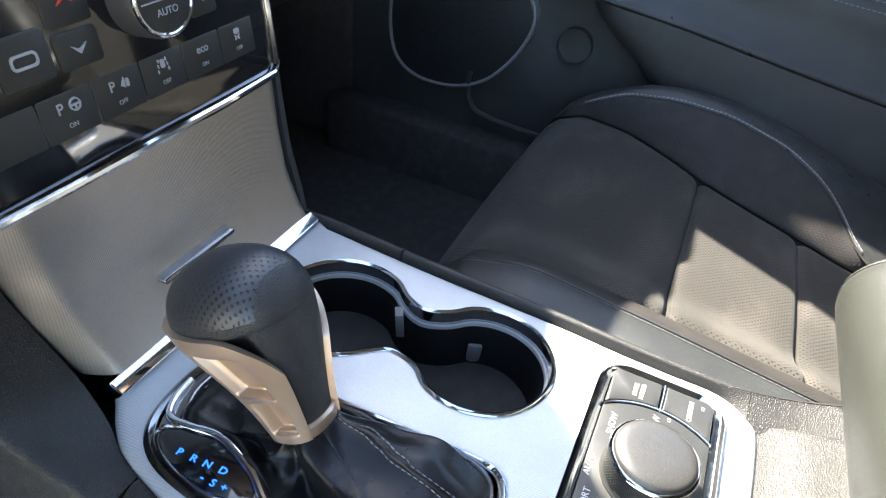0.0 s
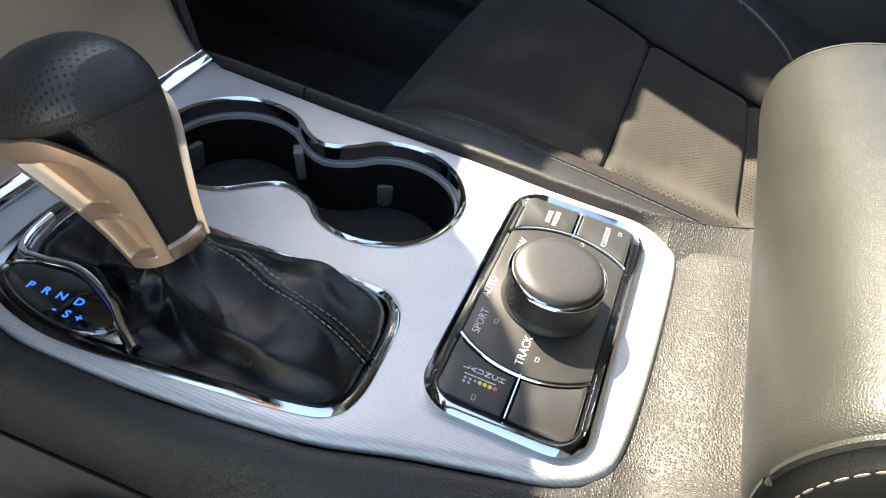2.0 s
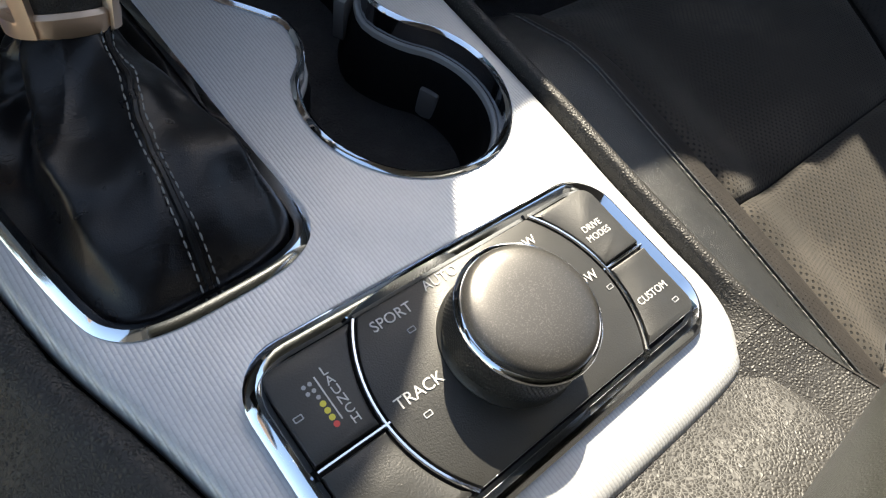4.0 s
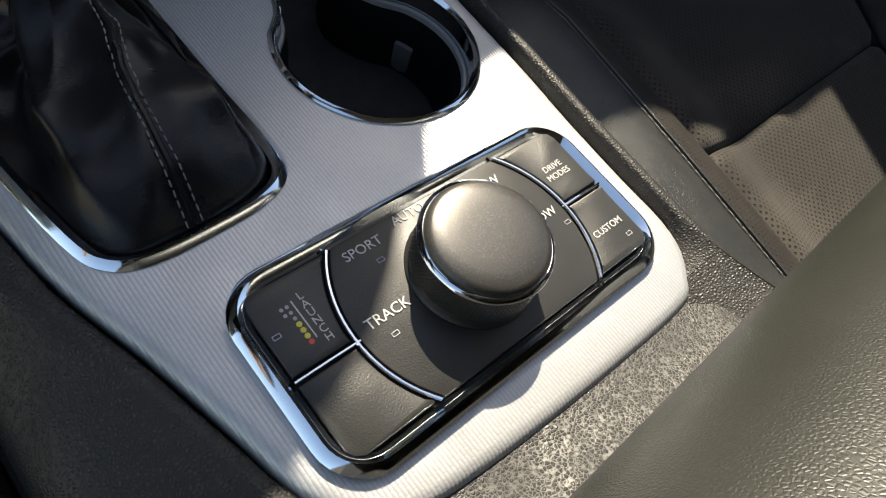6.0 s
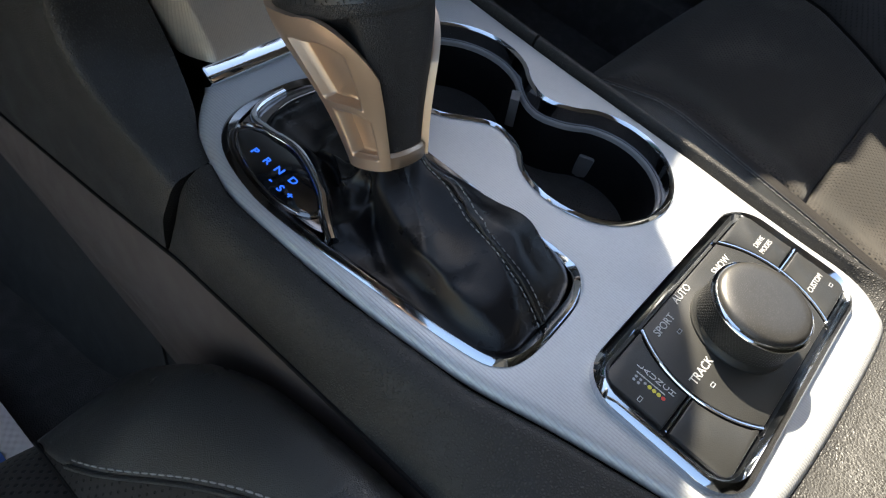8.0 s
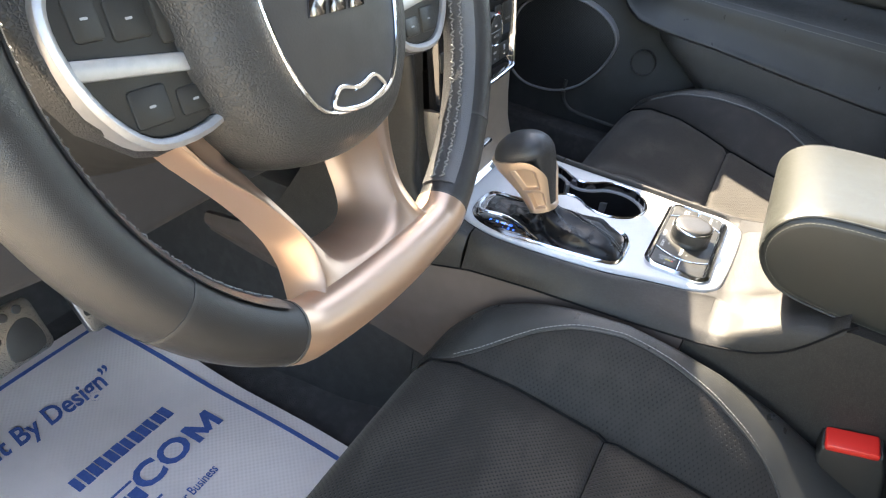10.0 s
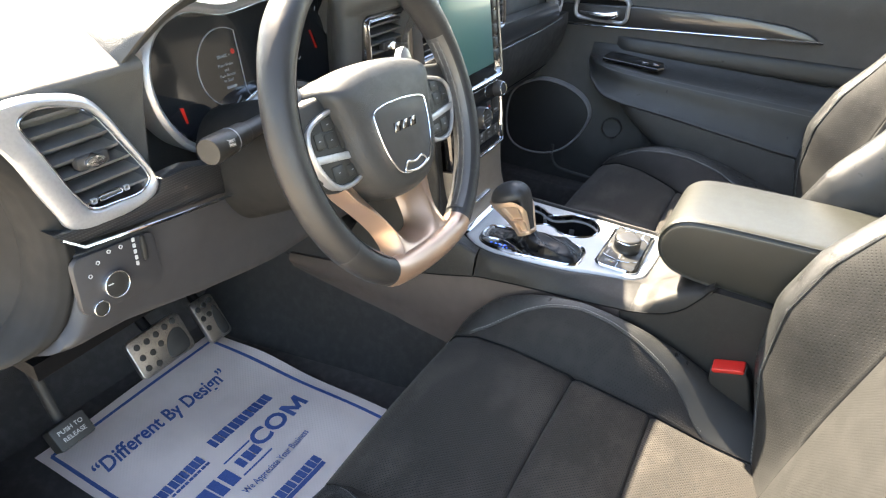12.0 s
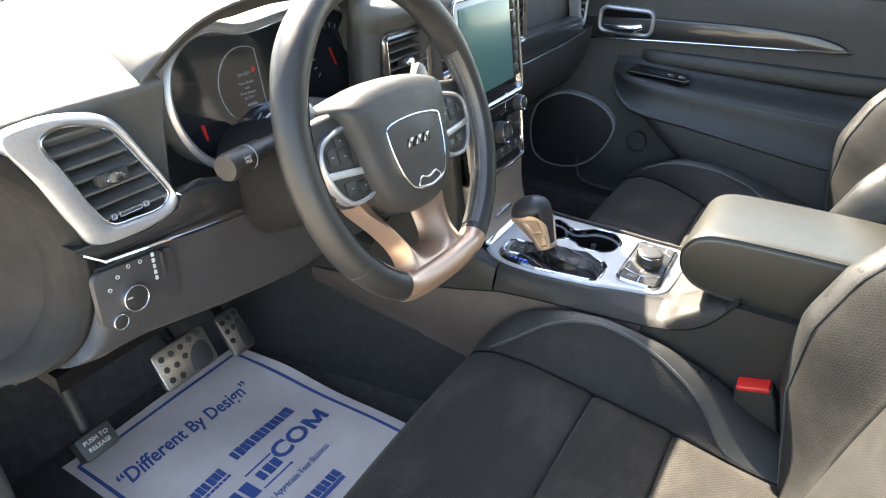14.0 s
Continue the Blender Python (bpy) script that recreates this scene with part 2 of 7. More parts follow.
BOOT_LEATHER.bump(BOOT_LEATHER.ramp(BOOT_LEATHER.cells(1300), 0.0, 0.3), 0.00005, 0.4)
BOOT_LEATHER = BOOT_LEATHER.m
SLAT_GREY = plastic("vent_slat_grey", (0.085, 0.085, 0.087), 0.45)
DARK_PLASTIC = plastic("dark_plastic", (0.034, 0.033, 0.033), 0.5)
BROWN_PLASTIC = plastic("console_side_plastic", (0.070, 0.054, 0.048), 0.55, 700, 0.0003)
BUTTON_BLACK = plastic("button_black", (0.022, 0.022, 0.021), 0.40, 1900, 0.00016)
RUBBER_GREY = plastic("grey_rubber", (0.10, 0.10, 0.105), 0.6)
# black plastic set far darker: the shade of recesses is put into the colour
RECESS_SHADE = plastic("recess_shade_black", (0.0028, 0.0028, 0.0036), 0.65, spec=0.12)
LIP_GREY = plastic("grey_lip", (0.24, 0.24, 0.25), 0.45)
PIANO = Mat("piano_black", (0.006, 0.006, 0.007), 0.06, coat=1.0)
PIANO.rough(PIANO.noise(30, 4), 0.04, 0.1)
PIANO = PIANO.m
_m = Mat("chrome", (0.70, 0.735, 0.785), 0.07, 1.0)
_m.rough(_m.noise(180, 4), 0.04, 0.12)
CHROME = _m.m
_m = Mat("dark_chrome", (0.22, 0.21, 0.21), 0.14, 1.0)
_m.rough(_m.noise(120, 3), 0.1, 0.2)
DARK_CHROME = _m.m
_m = Mat("satin_chrome", (0.86, 0.87, 0.89), 0.20, 1.0)
_m.rough(_m.noise(150, 3), 0.14, 0.26)
SATIN_CHROME = _m.m
_m = Mat("satin_silver", (0.54, 0.39, 0.28), 0.36, 0.75)
_m.mottle(9, (0.48, 0.365, 0.285), 0.35, 0.75, 0.6)
_m.rough(_m.noise(14, 2), 0.32, 0.42)
SATIN = _m.m
# satin silver; the tan ground's warm reflection is put into the colour
_m = Mat("satin_wheel_silver", (0.47, 0.32, 0.235), 0.34, 0.75)
_m.mottle(9, (0.42, 0.30, 0.235), 0.35, 0.75, 0.6)
_m.rough(_m.noise(14, 2), 0.28, 0.40)
WHEEL_SATIN = _m.m
_m = Mat("silver_paint", (0.42, 0.42, 0.43), 0.38, 0.6)
_m.mottle(300, (0.36, 0.36, 0.37), 0.4, 0.7, 0.6)
SILVER = _m.m


def ribbed(name, color, pitch, axis=0, metal=0.75, flat_lying=True):
    """Satin metal paint with fine parallel ribs."""
    m = Mat(name, color, 0.36, metal)
    m.mottle(40, tuple(c * 0.9 for c in color), 0.4, 0.7, 0.5)
    m.mottle(500, tuple(c * 0.86 for c in color), 0.45, 0.7, 0.4)
    wob = m.math("MULTIPLY", m.noise(90, 2), pitch * 0.06)
    x = m.math("DIVIDE", m.math("ADD", m.axis(axis), wob), pitch)
    # every rib is broken into short dashes, the next row half a step on
    row = m.math("MULTIPLY", m.math("FLOOR", x), 0.5)
    dash = m.math("FRACT", m.math("ADD", m.math("DIVIDE", m.axis(1 if axis == 0 and flat_lying else 2), pitch * 2.6), row))
    gap = m.ramp(m.math("ABSOLUTE", m.math("SUBTRACT", dash, 0.5)), 0.36, 0.5)
    rib = m.math("SINE", m.math("MULTIPLY", m.math("FRACT", x), math.pi))
    h = m.math("MULTIPLY", rib, m.math("SUBTRACT", 1.0, m.math("MULTIPLY", gap, 0.55)))
    m.blend(m.math("MULTIPLY", m.ramp(m.math("SUBTRACT", 1.0, h), 0.35, 1.0), 0.26), tuple(c * 0.45 for c in color))
    m.rough(m.noise(70, 3), 0.3, 0.42)
    m.bump(h, pitch * 0.11, 0.6)
    return m.m


PLATE_SILVER = ribbed("ribbed_silver_trim", (0.43, 0.44, 0.455), 0.0013, metal=0.35)
FASCIA_SILVER = ribbed("brushed_fascia_silver", (0.54, 0.49, 0.43), 0.0009, metal=0.85, flat_lying=False)
PERF = holes(Mat("perforated_leather", (0.020, 0.018, 0.017), 0.6, spec=0.22), 0.0046, 0.00058, dark=(0.004, 0.004, 0.004), depth=0.0005)
PERF.mottle(40, (0.028, 0.025, 0.023), 0.4, 0.7, 0.6)
PERF.bump(PERF.noise(1200, 2), 0.0002, 0.4)
PERF = PERF.m
PERF_BACK = holes(Mat("perforated_back_leather", (0.019, 0.019, 0.018), 0.65, spec=0.25), 0.0046, 0.0007, (0, 2), depth=0.00015)
PERF_BACK.mottle(40, (0.027, 0.026, 0.025), 0.4, 0.7, 0.6)
PERF_BACK.bump(PERF_BACK.noise(1200, 2), 0.0002, 0.4)
PERF_BACK = PERF_BACK.m
PERF_KNOB = Mat("perforated_knob_leather", (0.024, 0.025, 0.028), 0.40)
_obj = PERF_KNOB.pos
PERF_KNOB.pos = PERF_KNOB.node("ShaderNodeTexCoord").outputs["UV"]
holes(PERF_KNOB, 0.0042, 0.00050, (0, 1), dark=(0.001, 0.001, 0.001), depth=0.0009)
PERF_KNOB.pos = _obj
PERF_KNOB.bump(PERF_KNOB.noise(1400, 2), 0.00012, 0.4)
PERF_KNOB = PERF_KNOB.m
THREAD = Mat("pale_thread", (0.19, 0.19, 0.185), 0.7)
THREAD.mottle(900, (0.13, 0.13, 0.13), 0.4, 0.6)
THREAD = THREAD.m
PALE_THREAD = Mat("door_side_thread", (0.25, 0.25, 0.245), 0.7).m
ARM_THREAD = Mat("dull_olive_thread", (0.12, 0.117, 0.10), 0.7).m
BOOT_THREAD = Mat("grey_boot_thread", (0.17, 0.17, 0.17), 0.7).m
WHITE_PRINT = Mat("white_print", (0.48, 0.48, 0.48), 0.5).m
GREY_PRINT = Mat("grey_print", (0.30, 0.31, 0.33), 0.5).m
YELLOW_PRINT = Mat("yellow_print", (0.62, 0.55, 0.06), 0.5).m
RED_PRINT = Mat("red_print", (0.6, 0.05, 0.04), 0.5).m
BLUE_GLOW = Mat("blue_backlit_letter", (0.02, 0.1, 0.6), 0.4)
BLUE_GLOW.b.inputs["Emission Color"].default_value = (0.01, 0.13, 1.0, 1)
BLUE_GLOW.b.inputs["Emission Strength"].default_value = 0.30
BLUE_GLOW = BLUE_GLOW.m
DARK_GLASS = Mat("dark_display_glass", (0.006, 0.007, 0.009), 0.08, coat=0.6).m


def flat(z):
    return lambda u, v, w: (u, v, z + w)


def zp(y):
    """Height of the console's trim plate along the car."""
    return -0.0045 - 0.030 * max(y, -0.02)


def onplate(u, v, w):
    return (u, v, zp(v) + w)


# ---- centre console ----
console = thing("centre_console", "long centre console with silver ribbed trim between the front seats", "car console")

PLATE = spline([(0.0815, -0.028), (0.083, 0.0), (0.085, 0.030), (0.088, 0.060), (0.0905, 0.10), (0.093, 0.15), (0.097, 0.20), (0.1005, 0.240), (0.098, 0.2495),
                (0.02, 0.2505), (-0.060, 0.251), (-0.070, 0.247), (-0.088, 0.225), (-0.098, 0.192), (-0.099, 0.158), (-0.097, 0.125), (-0.094, 0.095),
                (-0.089, 0.062), (-0.080, 0.030), (-0.073, 0.0), (-0.068, -0.022), (-0.060, -0.036), (-0.046, -0.042), (0.0, -0.046),
                (0.060, -0.047), (0.073, -0.042)], 5)
PANEL = rrect(-0.0655, -0.0335, 0.0765, 0.0355, 0.0165, 8)
SHIFT = spline([(-0.019, 0.180), (-0.018, 0.110), (-0.017, 0.074), (-0.021, 0.061), (-0.032, 0.055), (-0.050, 0.053), (-0.070, 0.053), (-0.082, 0.058),
                (-0.088, 0.072), (-0.094, 0.116), (-0.0985, 0.160), (-0.0985, 0.185), (-0.092, 0.211), (-0.078, 0.226), (-0.055, 0.231), (-0.032, 0.229), (-0.022, 0.218)], 5)


def arc(cx, cy, r, a0, a1, n):
    return [(cx + r * math.cos(radians(a0 + (a1 - a0) * k / n)), cy + r * math.sin(radians(a0 + (a1 - a0) * k / n))) for k in range(n + 1)]


CUPS = spline(arc(0.0425, 0.190, 0.0415, -50, 230, 14) + [(0.0235, 0.146)] + arc(0.0445, 0.098, 0.0405, 128, 412, 14) + [(0.0635, 0.1445)], 3)


def fill(outline, hole_list, to3d, w=0.0):
    bm = bmesh.new()
    edges = []
    for pts in [outline] + hole_list:
        vs = [bm.verts.new(to3d(u, v, w)) for u, v in pts]
        edges += [bm.edges.new((a, b)) for a, b in zip(vs, vs[1:] + vs[:1])]
    bmesh.ops.triangle_fill(bm, use_beauty=True, use_dissolve=False, edges=edges)
    return bm


PLATE = ccw(PLATE)
bm = fill(PLATE, [PANEL, SHIFT, CUPS], onplate)
lip = []
for d, w in ((0, 0), (-0.0025, -0.0006), (-0.0045, -0.0026), (-0.0055, -0.006), (-0.0055, -0.011)):
    lip.append([onplate(u, v, w) for u, v in inset(PLATE, d)])
loft(lip, (False, False), bm=bm)
bmesh.ops.remove_doubles(bm, verts=bm.verts, dist=1e-5)
part("trim_plate", bm, PLATE_SILVER, console, "silver satin trim plate with fine ribs", 50)

# body: grained skin below and behind the plate, lofted from the rim outwards and down
RIM = inset(PLATE, -0.0058)

part("trim_gap", loft([[onplate(u, v, w) for u, v in RIM] for w in (-0.012, -0.0035)], (False, False)), RECESS_SHADE, console)


def zb(y):
    """Height of the line where the console's shoulder meets its lower side."""
    return float(np.interp(y, [-0.15, -0.142, -0.13, -0.116, -0.107, -0.09, -0.075, -0.06, -0.04, 0.011, 0.133, 0.2, 0.27, 0.36, 0.45, 0.60], [0.055, 0.047, 0.026, 0.007, -0.001, -0.012, -0.017, -0.0215, -0.026, -0.032, -0.044, -0.053, -0.074, -0.097, -0.118, -0.142]))


def rail_x(y):
    """Inner edge of the passenger-side rail."""
    return float(np.interp(y, [-0.2, -0.10, -0.045, -0.028, 0.0, 0.03, 0.06, 0.10, 0.15, 0.20, 0.24, 0.27], [0.104, 0.098, 0.0885, 0.0875, 0.089, 0.091, 0.094, 0.0965, 0.099, 0.103, 0.1065, 0.1065]))


def side_profile(y, s):
    """Section of the console's flank at y: from beside the plate down to the lower side. s: -1 driver, 1 passenger."""
    z = zp(y)
    if s < 0:
        e = float(np.interp(y, [-0.045, -0.02, 0.0, 0.03, 0.06, 0.125, 0.19, 0.225, 0.252, 0.3], [-0.066, -0.0745, -0.0795, -0.0865, -0.0955, -0.1035, -0.1045, -0.0945, -0.0765, -0.0765]))
        b = zb(y)
        i = float(np.interp(y, [-0.0445, -0.041, -0.036, -0.028, -0.02], [-0.046, -0.057, -0.0665, -0.0725, -0.0745])) if y < -0.02 else e
        return [(max(i, e), z - 0.004), (min(e - 0.004, i - 0.004), z - 0.002), (e - 0.010, z - 0.004), (min(e - 0.016, -0.110), z - 0.011), (min(e - 0.021, -0.1195), z - 0.0035 + (b - z) * 0.55), (-0.1255, b)]
    e = rail_x(y)
    i = min(e, float(np.interp(y, [-0.0445, -0.0425, -0.038, -0.030, -0.022], [0.066, 0.0745, 0.0825, 0.0875, 0.0885]))) if y < -0.022 else e
    return [(i, z - 0.004), (e + 0.0015, z + 0.002), (e + 0.0045, z + 0.003), (e + 0.0075, z + 0.0005), (e + 0.009, z - 0.008), (e + 0.010, z - 0.05)]


def flank(s, y0, y1, ny, name, mat, label):
    ys = [y0 + (y1 - y0) * k / ny for k in range(ny + 1)]
    loops = []
    for y in ys:
        prof = spline(side_profile(y, s), 4, closed=False)
        prof = prof + [(prof[-1][0] - s * 0.03, prof[-1][1]), (prof[0][0], prof[0][1] - 0.012)]
        loops.append([(a, y, b) for a, b in prof])
    return part(name, loft(loops), mat, console, label, 60)


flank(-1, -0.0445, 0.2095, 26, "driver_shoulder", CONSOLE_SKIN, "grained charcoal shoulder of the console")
SWEEP = [((-0.0985, 0.2115, -0.0148), (-0.1165, 0.2115, -0.0185), 0.2115), ((-0.0925, 0.228, -0.0155), (-0.117, 0.232, -0.0115), 0.24), ((-0.083, 0.246, -0.0145), (-0.1175, 0.252, -0.005), 0.275),
         ((-0.0765, 0.268, -0.004), (-0.118, 0.267, 0.002), 0.31), ((-0.0785, 0.2780, 0.015), (-0.118, 0.279, 0.014), 0.345), ((-0.0820, 0.2840, 0.034), (-0.118, 0.2835, 0.034), 0.38),
         ((-0.0865, 0.2890, 0.060), (-0.1175, 0.285, 0.060), 0.42), ((-0.0915, 0.293, 0.095), (-0.117, 0.289, 0.10), 0.46), ((-0.0935, 0.305, 0.20), (-0.117, 0.31, 0.20), 0.50)]
loops = []
for k, row in enumerate(spline([a + b + (y,) for a, b, y in SWEEP], 5, closed=False)):
    a, c, y = Vector(row[0:3]), Vector(row[3:6]), float(row[6])
    d = Vector((-0.1255, y, zb(y)))
    out = Vector((-0.1215, c.y + 0.10 * (d.y - c.y) + 0.004 * min(1, k / 6), c.z - 0.010))
    low = c.lerp(d, 0.5)
    low.x = -0.1245
    prof = spline([tuple(q) for q in (a, a.lerp(c, 0.5) + Vector((0, 0.0015, -0.001)), c, out, low, d)], 5, closed=False)
    loops.append([tuple(q) for q in prof] + [(-0.100, d.y, d.z), (a.x + 0.002, a.y + 0.012, a.z - 0.012)])
part("driver_sweep", loft(loops), CONSOLE_SKIN, console, "grained charcoal panel sweeping up to the stack", 60)
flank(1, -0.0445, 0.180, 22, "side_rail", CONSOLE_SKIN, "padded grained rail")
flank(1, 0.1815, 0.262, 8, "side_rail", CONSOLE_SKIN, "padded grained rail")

# rear deck between the plate and the armrest, rising to the armrest and running into both flanks
def deck_rise(y):
    return sum(float(np.interp(-y + d, [0.047, 0.064, 0.075, 0.086, 0.101, 0.125, 0.16], [0.0, 0.004, 0.010, 0.018, 0.031, 0.043, 0.046])) for d in (-0.006, 0.0, 0.006)) / 3


def deck_loop(y):
    z = zp(y) + deck_rise(y)
    k = min(1.0, max(0.0, (-0.046 - y) / 0.03))
    k = k * k * (3 - 2 * k)
    left = side_profile(max(y, -0.0445), -1)[::-1]
    bz = zb(y)
    left[0] = (-0.1255, bz)
    h = max(0.004, z - bz)
    flat_l = [(-0.1255, bz), (-0.1240, bz + 0.40 * h), (-0.1195, bz + 0.80 * h), (-0.109, bz + h), (-0.094, bz + h + 0.002), (-0.070, bz + h + 0.0025)]
    left = [(p[0] * (1 - k) + q[0] * k, p[1] * (1 - k) + q[1] * k) for p, q in zip(left, flat_l)]
    mid = [(x, z - (0.55 + 0.5 * x) * deck_rise(y) - 0.0040 + 0.006 * k) for x in (-0.05, -0.02, 0.02, 0.045, 0.062, 0.076)]
    right = [(u, w + 0.35 * deck_rise(y)) for u, w in side_profile(y, 1)]
    pts = spline(left + mid + right, 4, closed=False)
    return [(u, y, w) for u, w in pts] + [(0.09, y, -0.09), (-0.115, y, -0.09)]


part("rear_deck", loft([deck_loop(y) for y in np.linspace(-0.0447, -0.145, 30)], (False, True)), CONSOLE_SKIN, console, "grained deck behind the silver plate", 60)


part("deck_tongue", loft([[(x, y, zp(y) - 0.0065 - 0.004 * k) for x in (-0.066, -0.03, 0.03, 0.086)] + [(0.086, y, -0.03), (-0.066, y, -0.03)] for k, y in ((0, -0.056), (0, -0.044), (1, -0.030))]), CONSOLE_SKIN, console)


def low_side(s, y0, y1, label, mat):
    """Lower flank of the console, down to the floor."""
    def f(u, v):
        y = y0 + (y1 - y0) * u
        zt = min(zb(y) - 0.0015, 0.046) if s < 0 else -0.05
        zl = -0.35 if s > 0 else float(np.interp(y, [-0.2, 0.1, 0.27, 0.49, 0.60], [-0.35, -0.245, -0.215, -0.19, -0.175]))
        z = zt + (zl - zt) * v
        return (s * ((0.1245 if s < 0 else 0.098) - 0.004 * v + 0.006 * math.sin(math.pi * min(1, v * 1.2))), y, z)
    return part("lower_side_panel", sheet(f, 60, 12, (-s * 0.012, 0, 0)), mat, console, label, 60)


low_side(-1, -0.030, 0.60, "dark brown-grey lower side panel", BROWN_PLASTIC)
low_side(-1, -0.62, -0.0315, "black grained lower side panel", CONSOLE_SKIN)
low_side(1, -0.62, 0.43, "dark brown-grey lower side panel", BROWN_PLASTIC)
part("side_seam", tube([(-0.1258, y, zb(y) - 0.0004) for y in np.linspace(-0.150, 0.50, 80)], 0.0011, 6), RECESS_SHADE, console)
# rear pedestal under the armrest
part("pedestal", box(-0.118, -0.62, -0.34, 0.098, -0.138, 0.045, 0.012), CONSOLE_SKIN, console, "grained pedestal under the armrest")

# ---- chrome rim, wells and tabs of the cup holders ----
cups = thing("cup_holder", "twin round cup holder with chrome rim and black wells", "cup holder")
CUPS = ccw(CUPS)
bm = frame_ring(inset(CUPS, -0.0014), inset(CUPS, 0.0018), -0.0085, 0.0016, onplate, 0.0010, 0.0004)
part("rim", bm, CHROME, cups, "polished chrome rim")
bm = frame_ring(inset(CUPS, 0.0016), inset(CUPS, 0.0036), -0.014, -0.0085, onplate, 0.0006)
part("inner_lip", bm, LIP_GREY, cups, "grey inner lip")
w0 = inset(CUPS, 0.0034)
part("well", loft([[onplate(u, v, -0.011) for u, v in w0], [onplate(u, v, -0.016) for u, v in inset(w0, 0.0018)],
                   [(u, v, -0.088) for u, v in inset(w0, 0.005)], [(u, v, -0.094) for u, v in inset(w0, 0.009)]], (False, True)), RECESS_SHADE, cups, "deep black plastic well")
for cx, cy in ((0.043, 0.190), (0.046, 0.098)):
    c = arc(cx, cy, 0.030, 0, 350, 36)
    part("base_ring", frame_ring(c, inset(ccw(c), 0.002), -0.0945, -0.0915, flat(0), 0.0005), RECESS_SHADE, cups)
for px, py, pz, az in ((0.0445, 0.098, -0.042, 24), (0.0425, 0.190, -0.024, 300), (0.0425, 0.190, -0.040, 76)):
    a = radians(az)
    f3 = plane3d((px + 0.0345 * math.cos(a), py + 0.0345 * math.sin(a), pz), (-math.sin(a), math.cos(a), 0), (-math.cos(a) * 0.10, -math.sin(a) * 0.10, 1), (-math.cos(a), -math.sin(a), 0))
    part("grip_tab", slab(rrect(-0.0045, -0.010, 0.0045, 0.009, 0.001, 2), -0.004, 0.0012, f3, 0.0008), RUBBER_GREY, cups, "thin grey rubber grip tab")
# ---- shifter ----
shifter = thing("gear_shifter", "automatic gear shifter with leather knob, silver sides and leather boot", "gear shifter")
SHIFT = ccw(SHIFT)
inner = inset(SHIFT, 0.0050)
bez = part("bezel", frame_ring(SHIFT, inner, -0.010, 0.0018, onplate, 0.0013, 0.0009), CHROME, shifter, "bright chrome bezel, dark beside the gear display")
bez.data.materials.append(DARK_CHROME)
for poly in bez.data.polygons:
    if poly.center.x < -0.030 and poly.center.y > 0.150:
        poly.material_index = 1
# boot: gathered leather from the opening up to the collar
OPEN = ccw(spline([(-0.0250, 0.175), (-0.0240, 0.110), (-0.0230, 0.075), (-0.0275, 0.0645), (-0.040, 0.0595), (-0.055, 0.0585), (-0.072, 0.0590), (-0.0795, 0.064), (-0.083, 0.076), (-0.0885, 0.116),
                   (-0.0905, 0.140), (-0.0860, 0.1505), (-0.0745, 0.168), (-0.0668, 0.190), (-0.0690, 0.208), (-0.0700, 0.219), (-0.054, 0.2252), (-0.036, 0.2240), (-0.0285, 0.214)], 8))
C0 = Vector((-0.0500, 0.154, 0.011))
AX = Vector((0.10, 0.46, 0.88)).normalized()
SX = Vector((1, 0, 0))
SX = (SX - AX * SX.dot(AX)).normalized()
SY = AX.cross(SX)


KNOB_H = np.array(spline([(-0.004, 0.0124, 0.0124, 0.0), (0.0, 0.0130, 0.0130, 0.0), (0.012, 0.0148, 0.0160, 0.0008), (0.025, 0.0176, 0.0202, 0.0020), (0.040, 0.0218, 0.0262, 0.0045),
                          (0.052, 0.0250, 0.0306, 0.0070), (0.062, 0.0264, 0.0328, 0.0085)], 8, closed=False))
CAP0, CAP1 = 0.060, 0.0870


def knob_point(h, ang, grow=0.0):
    """Surface of the shift knob: h along its axis in metres, ang round it (0 to the right, 90 to the front)."""
    hh = min(h, 0.062)
    ax, fy, sh = (float(np.interp(hh, KNOB_H[:, 0], KNOB_H[:, k])) for k in (1, 2, 3))
    if h > CAP0:
        t = min(1.0, (h - CAP0) / (CAP1 - CAP0))
        f = max(0.0, 1 - t ** 2.15) ** (1 / 2.15)
        ax, fy = ax * f, fy * f
    a = radians(ang)
    c, s = math.cos(a), math.sin(a)
    e = 2.5
    r = (abs(c) ** e + abs(s) ** e) ** (-1 / e)
    return C0 + AX * h + SX * ((ax + grow) * r * c if ax else 0) + SY * ((fy + grow) * r * s + sh if ax else sh)


nb = len(OPEN)
cen = np.mean(np.array(OPEN), 0)
NT = 44
OPEN = inset(OPEN, -0.0016)


def hump(ang, c, wa, wb):
    """A ridge at angle c, with one width on each side."""
    d = (ang - c + 180) % 360 - 180
    return math.exp(-(d / (wa if d < 0 else wb)) ** 2)


